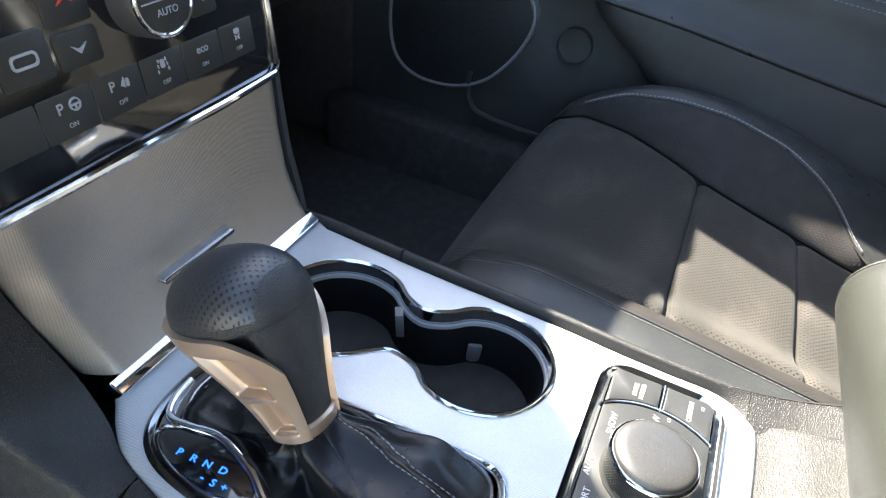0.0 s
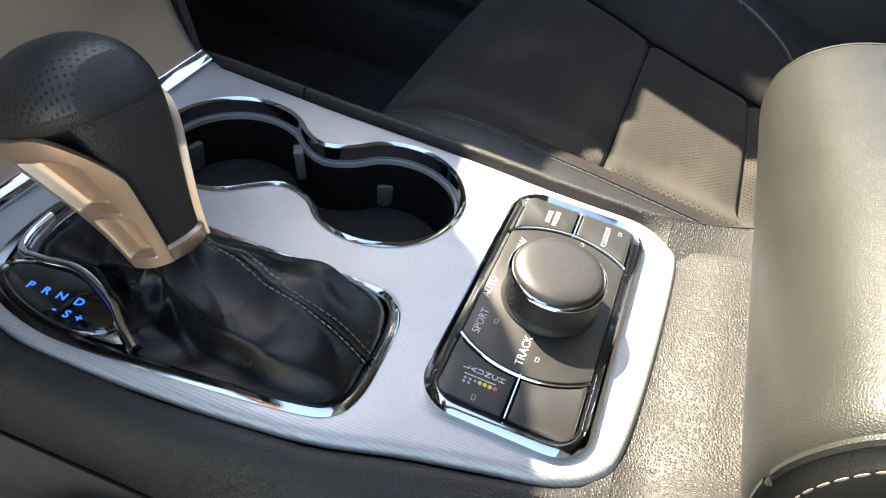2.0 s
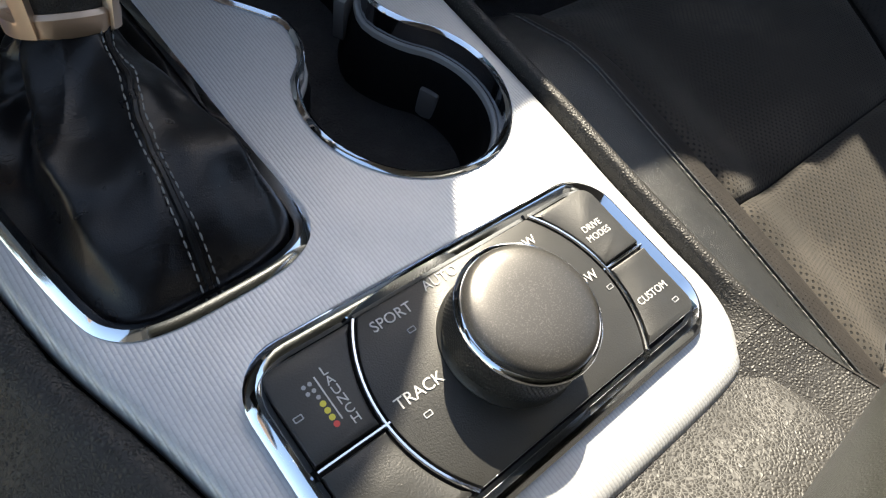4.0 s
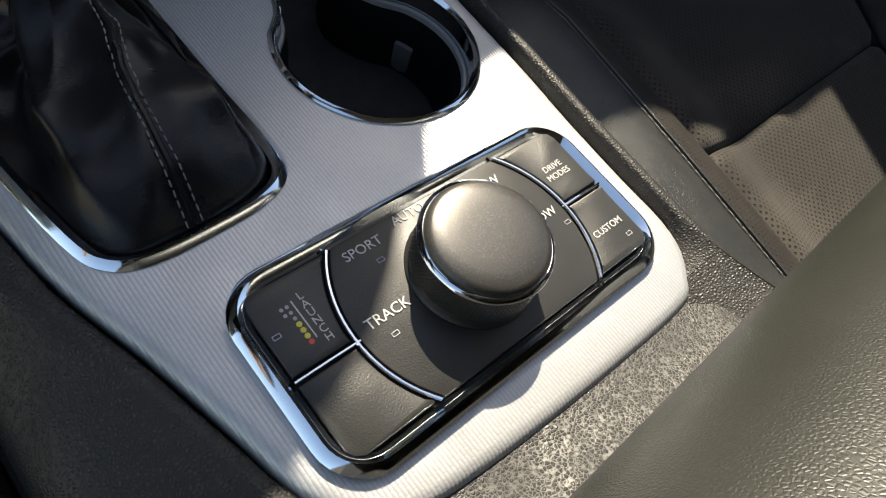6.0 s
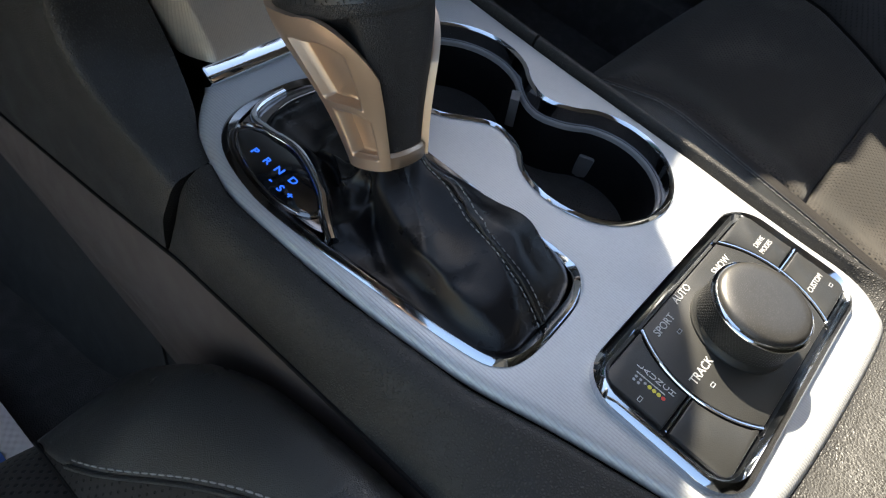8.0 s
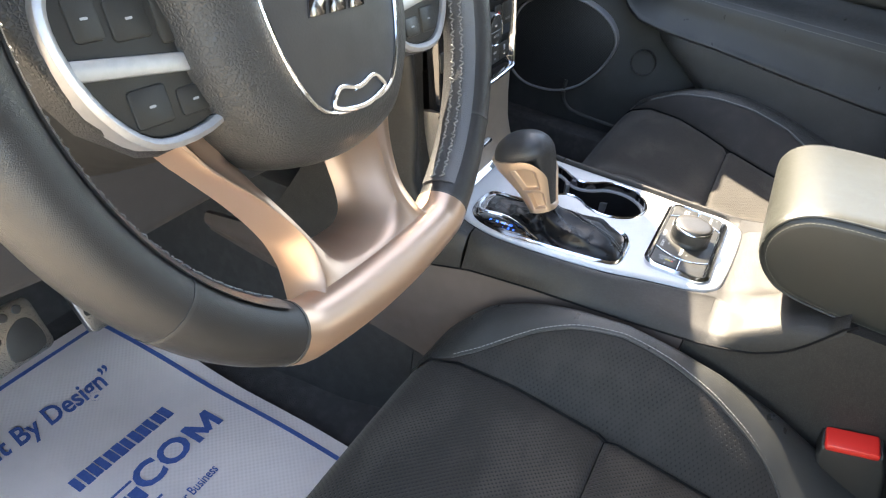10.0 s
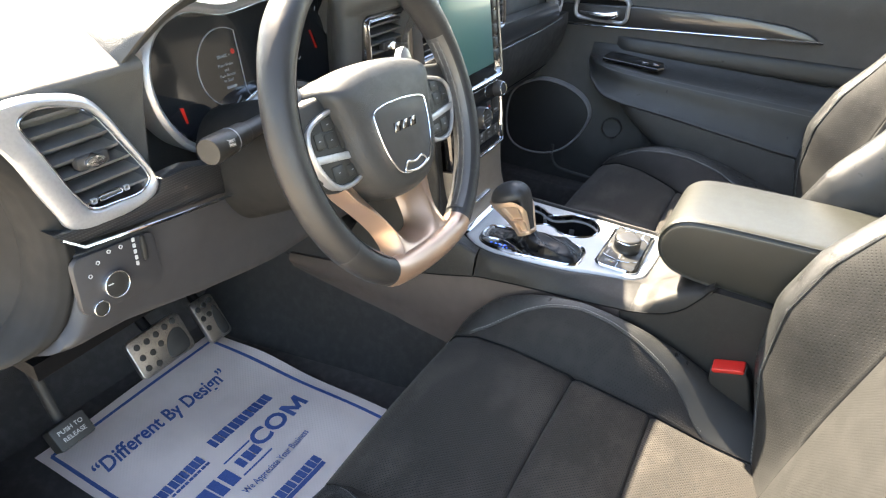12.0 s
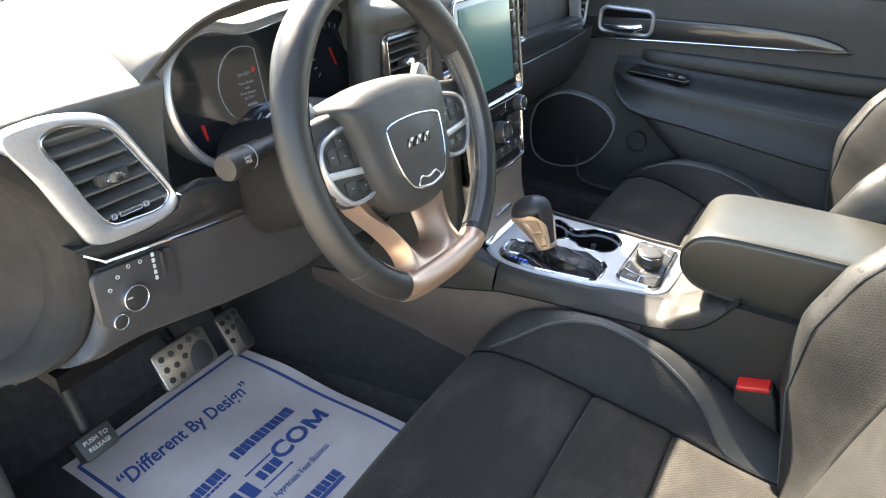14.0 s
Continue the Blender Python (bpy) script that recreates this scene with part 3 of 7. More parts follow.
loops = []
for k in range(NT + 1):
    t = k / NT
    loop = []
    for i, (u, v) in enumerate(OPEN):
        ang = math.degrees(math.atan2(v - 0.145, (u + 0.055) * 1.6))
        p = knob_point(-0.002, ang, 0.0006)
        base = Vector(onplate(u, v, -0.0012 if k else -0.012))
        # the leather lies slack, then climbs to the collar
        w = 1 - (1 - t) ** 1.45
        q = base.lerp(p, w)
        ridge = hump(ang, -72, 34, 34)
        q.z = base.z + (p.z - base.z) * (t ** (2.5 - 1.55 * ridge)) + (0.005 + 0.008 * ridge) * math.sin(math.pi * t) * (1 - t)
        env = math.sin(math.pi * t) ** 0.8
        # a pleat from the collar's driver side to the rear corner, slack rolls along both sides
        fold = 0.0125 * env * hump(ang, -104 - 44 * t, 11, 40) - 0.0065 * env * hump(ang, -134 - 44 * t, 16, 12)
        fold += 0.0042 * env * (hump(ang, -58 + 20 * t, 9, 12) - 0.8 * hump(ang, -38 + 16 * t, 10, 14))
        side = hump(ang, 10, 60, 50)
        fold += side * (0.0030 * math.exp(-((t - 0.30) / 0.075) ** 2) - 0.0045 * math.exp(-((t - 0.48) / 0.08) ** 2))
        front = hump(ang, 120, 60, 45)
        fold += front * (0.0040 * math.exp(-((t - 0.22) / 0.07) ** 2) - 0.0050 * math.exp(-((t - 0.40) / 0.09) ** 2) + 0.0040 * math.exp(-((t - 0.60) / 0.08) ** 2))
        crease = 1 - abs(math.sin(radians(ang) * 4.5 - 3.0 * t + 2.0))
        fold += 0.0030 * (crease ** 1.8 - 0.3) * env * (1 - 0.75 * side)
        fold += noise.noise(Vector((q.x * 60, q.y * 50, 3.0 + t * 2))) * 0.0040 * env * (1 - 0.7 * side)
        fold += noise.noise(Vector((q.x * 190, q.y * 150, 9.0 + t * 5))) * 0.0006 * env
        q += Vector((u - cen[0], v - cen[1], 0.014 + 0.07 * (1 - t) ** 1.5)).normalized() * fold
        loop.append(q)
    loops.append(loop)
part("boot", loft(loops, (False, False)), BOOT_LEATHER, shifter, "gathered black leather boot with twin stitching", 80)


def near(tx, ty):
    return min(range(nb), key=lambda i: (OPEN[i][0] - tx) ** 2 + (OPEN[i][1] - ty) ** 2)


def boot_at(k, fi):
    i = int(math.floor(fi))
    f = fi - i
    return loops[k][i % nb].lerp(loops[k][(i + 1) % nb], f)


def boot_seam(pts, off):
    """Twin row of stitches along (level, index) points of the boot."""
    a, b = [], []
    for t, fi in spline(pts, 10, closed=False):
        k = max(1, min(NT, int(round(t * NT))))
        p, q = boot_at(k, fi), boot_at(k, fi + off)
        d = q - p
        if d.length > 1e-6:
            q = p + d.normalized() * 0.0048
        up = Vector((0, -0.0002, 0.0006))
        a.append(p + up)
        b.append(q + up)
    for row in (a, b):
        stitches(row, BOOT_THREAD, shifter, 0.0023, 0.0009, 0.00028)
    part("welt", tube([(p + q) / 2 - Vector((0, 0, 0.0003)) for p, q in zip(a, b)], 0.0010, 6), BOOT_LEATHER, shifter, "tucked leather seam between the stitches")


i0, i1 = near(-0.0575, 0.058), near(-0.024, 0.10)
if i1 < i0:
    i1 += nb
boot_seam([(0.03, i0), (0.3, i0 + 0.5), (0.55, i0 + (i1 - i0) * 0.07), (0.8, i0 + (i1 - i0) * 0.30), (1.0, i0 + (i1 - i0) * 0.55)], 1.0)
j0, j1 = near(-0.050, 0.225), near(-0.0900, 0.140)
if j1 < j0:
    j1 += nb
boot_seam([(0.12, j0), (0.12, j0 + (j1 - j0) * 0.3), (0.12, j0 + (j1 - j0) * 0.6), (0.12, j1)], -1.0)
part("boot_tray", slab(ccw(inner), -0.016, -0.0135, onplate), RECESS_SHADE, shifter)


def knob_loop(h, grow=0.0, n=48):
    return [knob_point(h, 360 * k / n, grow) for k in range(n)]


def body_loop(h):
    """The grip under its cheeks is set in, so that the cheeks' windows have depth."""
    out = []
    for k in range(96):
        a = 360 * k / 96
        d = min(abs((a - 163 + 180) % 360 - 180), abs((a - 17 + 180) % 360 - 180))
        t = min(1.0, max(0.0, (60 - d) / 8))
        out.append(knob_point(h, a, -0.0055 * t * min(1.0, (0.0591 - h) / 0.006) if h < 0.0591 else 0.0))
    return out


part("grip_body", loft([body_loop(h) for h in np.linspace(0.0, 0.0591, 24)]), BLACK_LEATHER, shifter, "smooth black leather grip", 80)
dome_h = [CAP0 + (CAP1 - CAP0) * math.sin(radians(a)) for a in np.linspace(0, 89.5, 44)]
dome = part("grip_dome", loft([knob_loop(0.0575, -0.0008, 128), knob_loop(0.0582, 0.0001, 128)] + [knob_loop(h, 0.0001, 128) for h in dome_h], (False, True)), PERF_KNOB, shifter, "black perforated leather dome", 80)
# the dome's leather: even spacing outwards from its crown
uvl = dome.data.uv_layers.new(name="leather")
crown = C0 + AX * CAP1 + SY * 0.0085
for poly in dome.data.polygons:
    cpos = poly.center - crown
    for li in poly.loop_indices:
        d = dome.data.vertices[dome.data.loops[li].vertex_index].co - crown
        pl = Vector((d.dot(SX), d.dot(SY)))
        m = pl.length
        uvl.data[li].uv = (pl / m * math.hypot(m, d.dot(AX)) * 1.08) if m > 1e-6 else (0, 0)
dome.data.materials.append(BLACK_LEATHER)
for poly in dome.data.polygons:
    c = poly.center - crown
    if c.dot(SY) < -0.027 or c.dot(SX) > 0.0175 or c.dot(AX) < -0.024:
        poly.material_index = 1


def side_patch(a0, a1, h_lo, h_hi, win, name, label):
    """Silver shell over one flank of the knob, with recessed windows."""
    na, nh = 72, 84

    def f(u, v, off):
        h = h_lo + (h_hi(u) - h_lo) * v
        a = a0 + (a1 - a0) * u
        g = 0.0030
        for u0, v0, u1, v1 in win:
            du, dv = min(u - u0, u1 - u) / 0.035, min(v - v0, v1 - v) / 0.022
            m = max(0.0, min(1.0, min(du, dv)))
            g -= 0.0056 * (m * m * (3 - 2 * m))
        return knob_point(h, a, g - off)
    bm = bmesh.new()
    for off in (0.0, 0.0035):
        vs = [[bm.verts.new(f(i / na, j / nh, off)) for j in range(nh + 1)] for i in range(na + 1)]
        if off == 0.0:
            first = vs
        for i in range(na):
            for j in range(nh):
                bm.faces.new((vs[i][j], vs[i + 1][j], vs[i + 1][j + 1], vs[i][j + 1]))
    rim = [(i, 0) for i in range(na)] + [(na, j) for j in range(nh)] + [(i, nh) for i in range(na, 0, -1)] + [(0, j) for j in range(nh, 0, -1)]
    for (a, b), (c, d) in zip(rim, rim[1:] + rim[:1]):
        bm.faces.new((first[a][b], first[c][d], vs[c][d], vs[a][b]))
    return part(name, bm, SATIN, shifter, label, 50)


def cheek_top(u):
    t = min(1.0, max(0.0, (u - 0.66) / 0.34))
    return 0.0655 - 0.0065 * min(1.0, u / 0.6) - 0.024 * t ** 2.2


WIN = [(0.47, 0.47, 0.84, 0.86), (0.52, 0.09, 0.88, 0.41)]
side_patch(100, 231, -0.003, cheek_top, WIN, "side_cheek", "satin silver side cheek with recessed windows")
side_patch(80, -51, -0.003, cheek_top, WIN, "side_cheek", "satin silver side cheek with recessed windows")
part("collar", loft([knob_loop(-0.004, 0.0008), knob_loop(-0.003, 0.0018), knob_loop(0.002, 0.0018), knob_loop(0.0035, 0.0006)]), SATIN, shifter, "satin silver collar")

# chrome inner rim between the gear display and the boot
inner_rim = spline([(-0.046, 0.2262), (-0.060, 0.2245), (-0.0692, 0.2185), (-0.0692, 0.207), (-0.0672, 0.190), (-0.0745, 0.1675), (-0.0845, 0.1520), (-0.0905, 0.1415)], 6, False)
part("inner_rim", tube([onplate(u, v, 0.0010) for u, v in inner_rim], [0.0019 + 0.0010 * k / len(inner_rim) for k in range(len(inner_rim))], 10), CHROME, shifter, "polished chrome rim between boot and display")
# gear display beside the boot
DISP = ccw(spline([(-0.0755, 0.2165), (-0.0700, 0.205), (-0.0690, 0.190), (-0.0730, 0.172), (-0.0810, 0.160), (-0.0870, 0.158), (-0.0915, 0.166), (-0.0925, 0.183), (-0.0885, 0.202), (-0.0820, 0.214)], 5))
SURR = ccw(spline([(-0.030, 0.2240), (-0.055, 0.2255), (-0.075, 0.2205), (-0.0865, 0.207), (-0.0925, 0.185), (-0.0925, 0.160), (-0.0885, 0.147), (-0.078, 0.158), (-0.0665, 0.177),
                   (-0.0640, 0.195), (-0.0660, 0.211), (-0.050, 0.2190), (-0.030, 0.2185)], 4))
part("display_surround", slab(SURR, -0.012, 0.0004, onplate, 0.0006), DARK_CHROME, shifter, "dark satin surround of the gear display")
part("display_frame", frame_ring(inset(DISP, -0.0022), inset(DISP, 0.0003), -0.012, 0.0024, onplate, 0.0009, 0.0004), DARK_CHROME, shifter, "dark chrome frame round the gear display")
disp = part("gear_display", slab(DISP, -0.012, 0.0012, onplate, 0.0005), DARK_GLASS, shifter, "black gear display with lit blue letters")
for ch, u, v in (("P", -0.0825, 0.2010), ("R", -0.0822, 0.1930), ("N", -0.0818, 0.1855), ("D", -0.0812, 0.1770), ("-", -0.0880, 0.1830), ("S", -0.0882, 0.1770), ("+", -0.0878, 0.1713)):
    lettering(ch, 0.0050, plane3d(onplate(u, v, 0.0014), (0.10, -0.99, 0.03), (0.99, 0.10, 0), (0, 0, 1)), BLUE_GLOW, disp, "gear_letter", sx=1.15, bold=0.00010)

# ---- drive mode panel ----
panel = thing("drive_mode_panel", "black drive mode panel with a rotary knob in a chrome frame", "control panel")
PO = ccw(PANEL)
pz = flat(0.0)
PI_ = inset(PO, 0.0062)
part("chrome_frame", frame_ring(PO, PI_, -0.012, 0.0008, lambda u, v, w: (u, v, w - 0.0005), 0.0016, 0.0009), CHROME, panel, "polished chrome frame")
part("panel_base", slab(PI_, -0.012, -0.0022, pz), RECESS_SHADE, panel)
DX, DR, YH = 0.0062, 0.0445, 0.0285


def clip_disc(r, gap):
    a = math.degrees(math.asin(min(1, (YH - gap) / r)))
    pts = arc(DX, 0.001, r, -a, a, 14) + arc(DX, 0.001, r, 180 - a, 180 + a, 14)
    return pts


part("dial_plate", slab(clip_disc(DR - 0.0008, 0.0008), -0.010, 0.0006, pz, 0.0006), BUTTON_BLACK, panel, "black dial plate with white mode names")
for sgn in (-1, 1):
    a = math.degrees(math.asin((YH - 0.001) / DR))
    mid = 0 if sgn > 0 else 180
    pth = [(x, y, 0.0006) for x, y in arc(DX, 0.001, DR + 0.0004, mid - a, mid + a, 20)]
    part("chrome_arc", tube(pth, 0.0006, 6), CHROME, panel, "thin chrome arc")


def button(x_edge, y0, y1, sgn):
    """A button between the frame's end and the dial's arc."""
    ys = [y1 + (y0 - y1) * k / 10 for k in range(11)]
    arcs = [(DX + sgn * math.sqrt((DR + 0.0018) ** 2 - (y - 0.001) ** 2), y) for y in ys]
    pts = spline([(x_edge, y0 + (0.004 if y0 < -0.01 else 0.0002)), (x_edge, (y0 + y1) / 2), (x_edge, y1 - (0.004 if y1 > 0.01 else 0.0002))], 3, False)
    if y1 > 0.01:
        pts += [(x_edge - sgn * 0.0012, y1 - 0.0014), (x_edge - sgn * 0.004, y1)]
    pts += arcs
    if y0 < -0.01:
        pts += [(x_edge - sgn * 0.004, y0), (x_edge - sgn * 0.0012, y0 + 0.0014)]
    return pts


buttons = []
for x_edge, y0, y1, sgn, lab in ((-0.0588, 0.0012, 0.0285, -1, "black launch button with a row of coloured dots"), (-0.0588, -0.0262, -0.0012, -1, "blank black button"),
                                 (0.0698, 0.0018, 0.0285, 1, "black drive modes button"), (0.0698, -0.0262, -0.0006, 1, "black custom button")):
    buttons.append(part("button", slab(button(x_edge, y0, y1, sgn), -0.010, 0.0007, pz, 0.0007), BUTTON_BLACK, panel, lab))
for x0, x1, y in ((-0.0592, -0.0375, 0.0), (0.0500, 0.0702, 0.0006)):
    part("chrome_divider", tube([(x0, y, 0.0004), ((x0 + x1) / 2, y, 0.0006), (x1, y, 0.0004)], 0.0005, 6), CHROME, panel, "thin chrome divider")
ztxt = lambda u, v: plane3d((u, v, 0.0008), (1, 0, 0), (0, 1, 0))
for s, u, v, size in (("SPORT", -0.0195, 0.0235, 0.0047), ("AUTO", 0.0005, 0.0262, 0.0047), ("SNOW", 0.0300, 0.0215, 0.0047), ("TOW", 0.0410, 0.0012, 0.0046), ("TRACK", -0.0260, 0.0022, 0.0049)):
    lettering(s, size, ztxt(u, v), WHITE_PRINT, panel, "mode_name")
lettering("DRIVE", 0.0034, ztxt(0.0590, 0.0150), WHITE_PRINT, buttons[2])
lettering("MODES", 0.0034, ztxt(0.0590, 0.0113), WHITE_PRINT, buttons[2])
lettering("CUSTOM", 0.0036, ztxt(0.0585, -0.0145), WHITE_PRINT, buttons[3])
for k, ch in enumerate("LAUNCH"):
    lettering(ch, 0.0036, ztxt(-0.0440, 0.0205 - 0.00295 * k), WHITE_PRINT, buttons[0])
for k in range(7):
    m = GREY_PRINT if k < 3 else (RED_PRINT if k == 6 else YELLOW_PRINT)
    v = 0.0195 - 0.00205 * k
    for du in ((0, -0.0018) if k < 2 else (0,)):
        part("dot", slab(arc(-0.0489 + du, v, 0.00085 if k > 2 else 0.0006, 0, 330, 11), 0.0006, 0.0009, pz), m, buttons[0])
part("line", slab([(-0.0472, 0.0205), (-0.0468, 0.0205), (-0.0468, 0.0075), (-0.0472, 0.0075)], 0.0006, 0.0009, pz), WHITE_PRINT, buttons[0])
for u, v, par in ((-0.0170, 0.0175, None), (0.0040, 0.0205, None), (-0.0280, -0.0040, None), (-0.0560, 0.0135, 0), (0.0640, -0.0205, 3), (0.0470, -0.0050, None)):
    o, i = rrect(u - 0.0013, v - 0.0008, u + 0.0013, v + 0.0008, 0.0002, 1), rrect(u - 0.0010, v - 0.0005, u + 0.0010, v + 0.0005, 0.0002, 1)
    part("indicator", frame_ring(o, i, 0.0004, 0.0009, pz, 0.0001), GREY_PRINT, panel if par is None else buttons[par])

knob = thing("rotary_knob", "black rotary knob with chrome ring and knurled grip on the panel", "knob")
KX, KY, KH, KR = 0.0060, 0.0005, 0.80, 1.08


def turned(profile, n=72):
    loops = []
    for r, z in profile:
        loops.append([(KX + r * KR * math.cos(2 * math.pi * k / n), KY + r * KR * math.sin(2 * math.pi * k / n), z * KH) for k in range(n)])
    return loft(loops)


part("skirt", turned([(0.0200, 0.0), (0.0200, 0.002), (0.0190, 0.0035), (0.0188, 0.010), (0.0180, 0.0125)]), BUTTON_BLACK, knob)
loops = []
N = 288
for k in range(17):
    z = 0.006 + 0.0145 * k / 16
    rk = [(0.0192 + 0.00012 * math.sin(2 * math.pi * (i / 3 + k / 3)) + 0.00012 * math.sin(2 * math.pi * (i / 3 - k / 3))) * KR for i in range(N)]
    loops.append([(KX + rk[i] * math.cos(2 * math.pi * i / N), KY + rk[i] * math.sin(2 * math.pi * i / N), z * KH) for i in range(N)])
part("grip", loft(loops), BUTTON_BLACK, knob, "finely knurled black grip", 10)
part("chrome_ring", turned([(0.0185, 0.0195), (0.0194, 0.0205), (0.0197, 0.0215), (0.0194, 0.0226), (0.0184, 0.0234), (0.0176, 0.0230)]), CHROME, knob, "polished chrome ring")
CAP = Mat("knob_cap", (0.060, 0.058, 0.056), 0.36, 0.6)
CAP.mottle(2400, (0.11, 0.105, 0.10), 0.5, 0.7, 0.8)
CAP.bump(CAP.noise(2600, 2), 0.00006, 0.6)
CAP = CAP.m
part("cap", turned([(0.0182, 0.022), (0.0182, 0.0236), (0.0176, 0.0252), (0.0160, 0.0263), (0.0125, 0.0270), (0.008, 0.0273), (0.003, 0.0274)]), CAP, knob, "satin dark metallic cap")

# ---- armrest ----
arm = thing("armrest", "padded leather armrest lid on the centre console", "armrest")


LID = ccw(spline([(-0.46, 0.124), (-0.36, 0.127), (-0.25, 0.127), (-0.16, 0.125), (-0.11, 0.1225), (-0.083, 0.118), (-0.066, 0.108), (-0.057, 0.094), (-0.0555, 0.080), (-0.060, 0.066),
                  (-0.072, 0.053), (-0.090, 0.044), (-0.13, 0.039), (-0.25, 0.035), (-0.36, 0.033), (-0.46, 0.034), (-0.468, 0.080)], 5))



def arm_at(x):
    """to3d of the lid's side outline at x: the top falls away a little towards the passenger."""
    return lambda y, z, w=0.0: (x, y, z - 0.115 * x * (z - 0.033) / 0.09 + 0.004 * (1 - (x / 0.105) ** 2) * max(0, (z - 0.08) / 0.045))


loops = []
for x, d in ((-0.1085, 0.0105), (-0.1080, 0.0070), (-0.1060, 0.0042), (-0.1030, 0.0016), (-0.0980, 0.0003), (-0.09, 0.0), (-0.06, 0), (-0.03, 0), (0, 0), (0.03, 0), (0.06, 0), (0.09, 0), (0.0980, 0.0003), (0.1030, 0.0016), (0.1060, 0.0042), (0.1080, 0.0070), (0.1085, 0.0105)):
    loops.append([arm_at(x)(y, z) for y, z in (inset(LID, d) if d else LID)])
part("lid", loft(loops), ARM_LEATHER, arm, "padded dark grey leather lid", 60)
for s in (-1, 1):
    edge = [arm_at(s * 0.1045)(y, z) for y, z in inset(LID, 0.0026)]
    part("piping", tube(edge, 0.0012, 6, closed=True), ARM_LEATHER, arm, "leather piping")
    ins = [arm_at(s * 0.1082)(y, z) for y, z in inset(LID, 0.0068)]
    k = min(range(len(ins)), key=lambda i: ins[i][1] + (ins[i][2] > 0.08) * 1.0)
    stitches(ins[k:] + ins[:k], ARM_THREAD, arm, 0.0030, 0.0010, 0.00027)
CARBON = Mat("carbon_fibre", (0.018, 0.018, 0.019), 0.30, coat=0.45)
_a = CARBON.math("FRACT", CARBON.math("MULTIPLY", CARBON.math("ADD", CARBON.axis(0), CARBON.axis(2)), 330.0))
_b = CARBON.math("FRACT", CARBON.math("MULTIPLY", CARBON.math("ADD", CARBON.axis(1), CARBON.axis(2)), 330.0))
CARBON.blend(CARBON.ramp(_a, 0.4, 0.6), (0.036, 0.036, 0.037))
CARBON.blend(CARBON.ramp(_b, 0.4, 0.6), (0.012, 0.012, 0.013))
CARBON.bump(_a, 0.0002, 0.4)
CARBON = CARBON.m
SCREEN = Mat("screen_glass", (0.060, 0.150, 0.140), 0.30, coat=0.25)
SCREEN.mottle(9, (0.07, 0.165, 0.155), 0.4, 0.7, 0.5)
SCREEN = SCREEN.m
CLUSTER_GLASS = Mat("cluster_glass", (0.012, 0.014, 0.017), 0.1, coat=0.4).m
CARPET = Mat("black_carpet", (0.070, 0.062, 0.061), 0.95)
CARPET.mottle(60, (0.092, 0.083, 0.082), 0.4, 0.7)
CARPET.bump(CARPET.noise(900, 4), 0.003, 1.0)
CARPET = CARPET.m
GREY_TRIM = plastic("grey_lower_trim", (0.034, 0.033, 0.035), 0.5, 700, 0.0003)
PEDAL_METAL = Mat("brushed_steel", (0.55, 0.53, 0.50), 0.3, 1.0)
PEDAL_METAL.rough(PEDAL_METAL.noise(400, 3, stretch=(1, 12, 1)), 0.22, 0.42)
PEDAL_METAL = PEDAL_METAL.m
HUB_LEATHER = leather("hub_leather", (0.028, 0.028, 0.028), 0.44, 620, 0.00022)
RED = Mat("red_plastic", (0.55, 0.02, 0.015), 0.35).m


def yface(y0, lean=0.0):
    """A plane across the car that faces back: u to the right, v up, w towards the seats; lean: forward per metre of height."""
    return lambda u, v, w: (u, y0 + lean * v - w, v)


# ---- dashboard ----
dash = thing("dashboard", "black grained dashboard with padded top", "dashboard")


def dash_section(x):
    """Outline of the dashboard's body at x, as (y, z) from the lower rear edge over the top to the front."""
    c = 1 / (1 + math.exp((abs(x) - 0.215) / 0.022))
    face = 0.415 - 0.065 * c
    edge = 0.405 - 0.082 * c
    if x > 0.25:
        edge += float(np.interp(x, [0.27, 0.31, 0.36, 0.41, 0.535, 0.62], [0.0, 0.004, 0.008, 0.008, 0.014, 0.018]))
    zt = 0.382 + 0.014 * c
    if x < -0.53:
        e = 0.16 * min(1.0, max(0.0, (-0.664 - x) / 0.03))
        return [(0.412 + e, 0.085), (0.410 + e, 0.20), (0.400 + e, 0.30), (0.391 + e * 0.2, 0.340), (0.388, 0.352), (0.393, 0.3585), (0.412, 0.366), (0.45, 0.377), (0.52, 0.391), (0.60, 0.399), (0.78, 0.396), (0.95, 0.372)]
    return [(face + 0.03, 0.085), (face + 0.005, 0.145 - 0.05 * c), (face, 0.22), (face - 0.002, 0.30), (edge, zt - 0.030), (edge - 0.004, zt - 0.016), (edge + 0.003, zt - 0.005),
            (edge + 0.025, zt), (edge + 0.09, zt + 0.010), (0.61, zt + 0.014), (0.78, zt + 0.012), (0.95, zt - 0.01)]


def dash_body(x0, x1, n, name):
    loops = []
    for k in range(n + 1):
        x = x0 + (x1 - x0) * k / n
        prof = spline(dash_section(x), 4, closed=False)
        prof = list(prof) + [(0.95, 0.05), (0.50, 0.05)]
        loops.append([(x, a, b) for a, b in prof])
    return part(name, loft(loops), DASH_SKIN, dash, "grained padded dashboard top", 60)


dash_body(-0.135, 0.745, 50, "top_pad")
dash_body(-0.745, -0.538, 18, "top_pad")
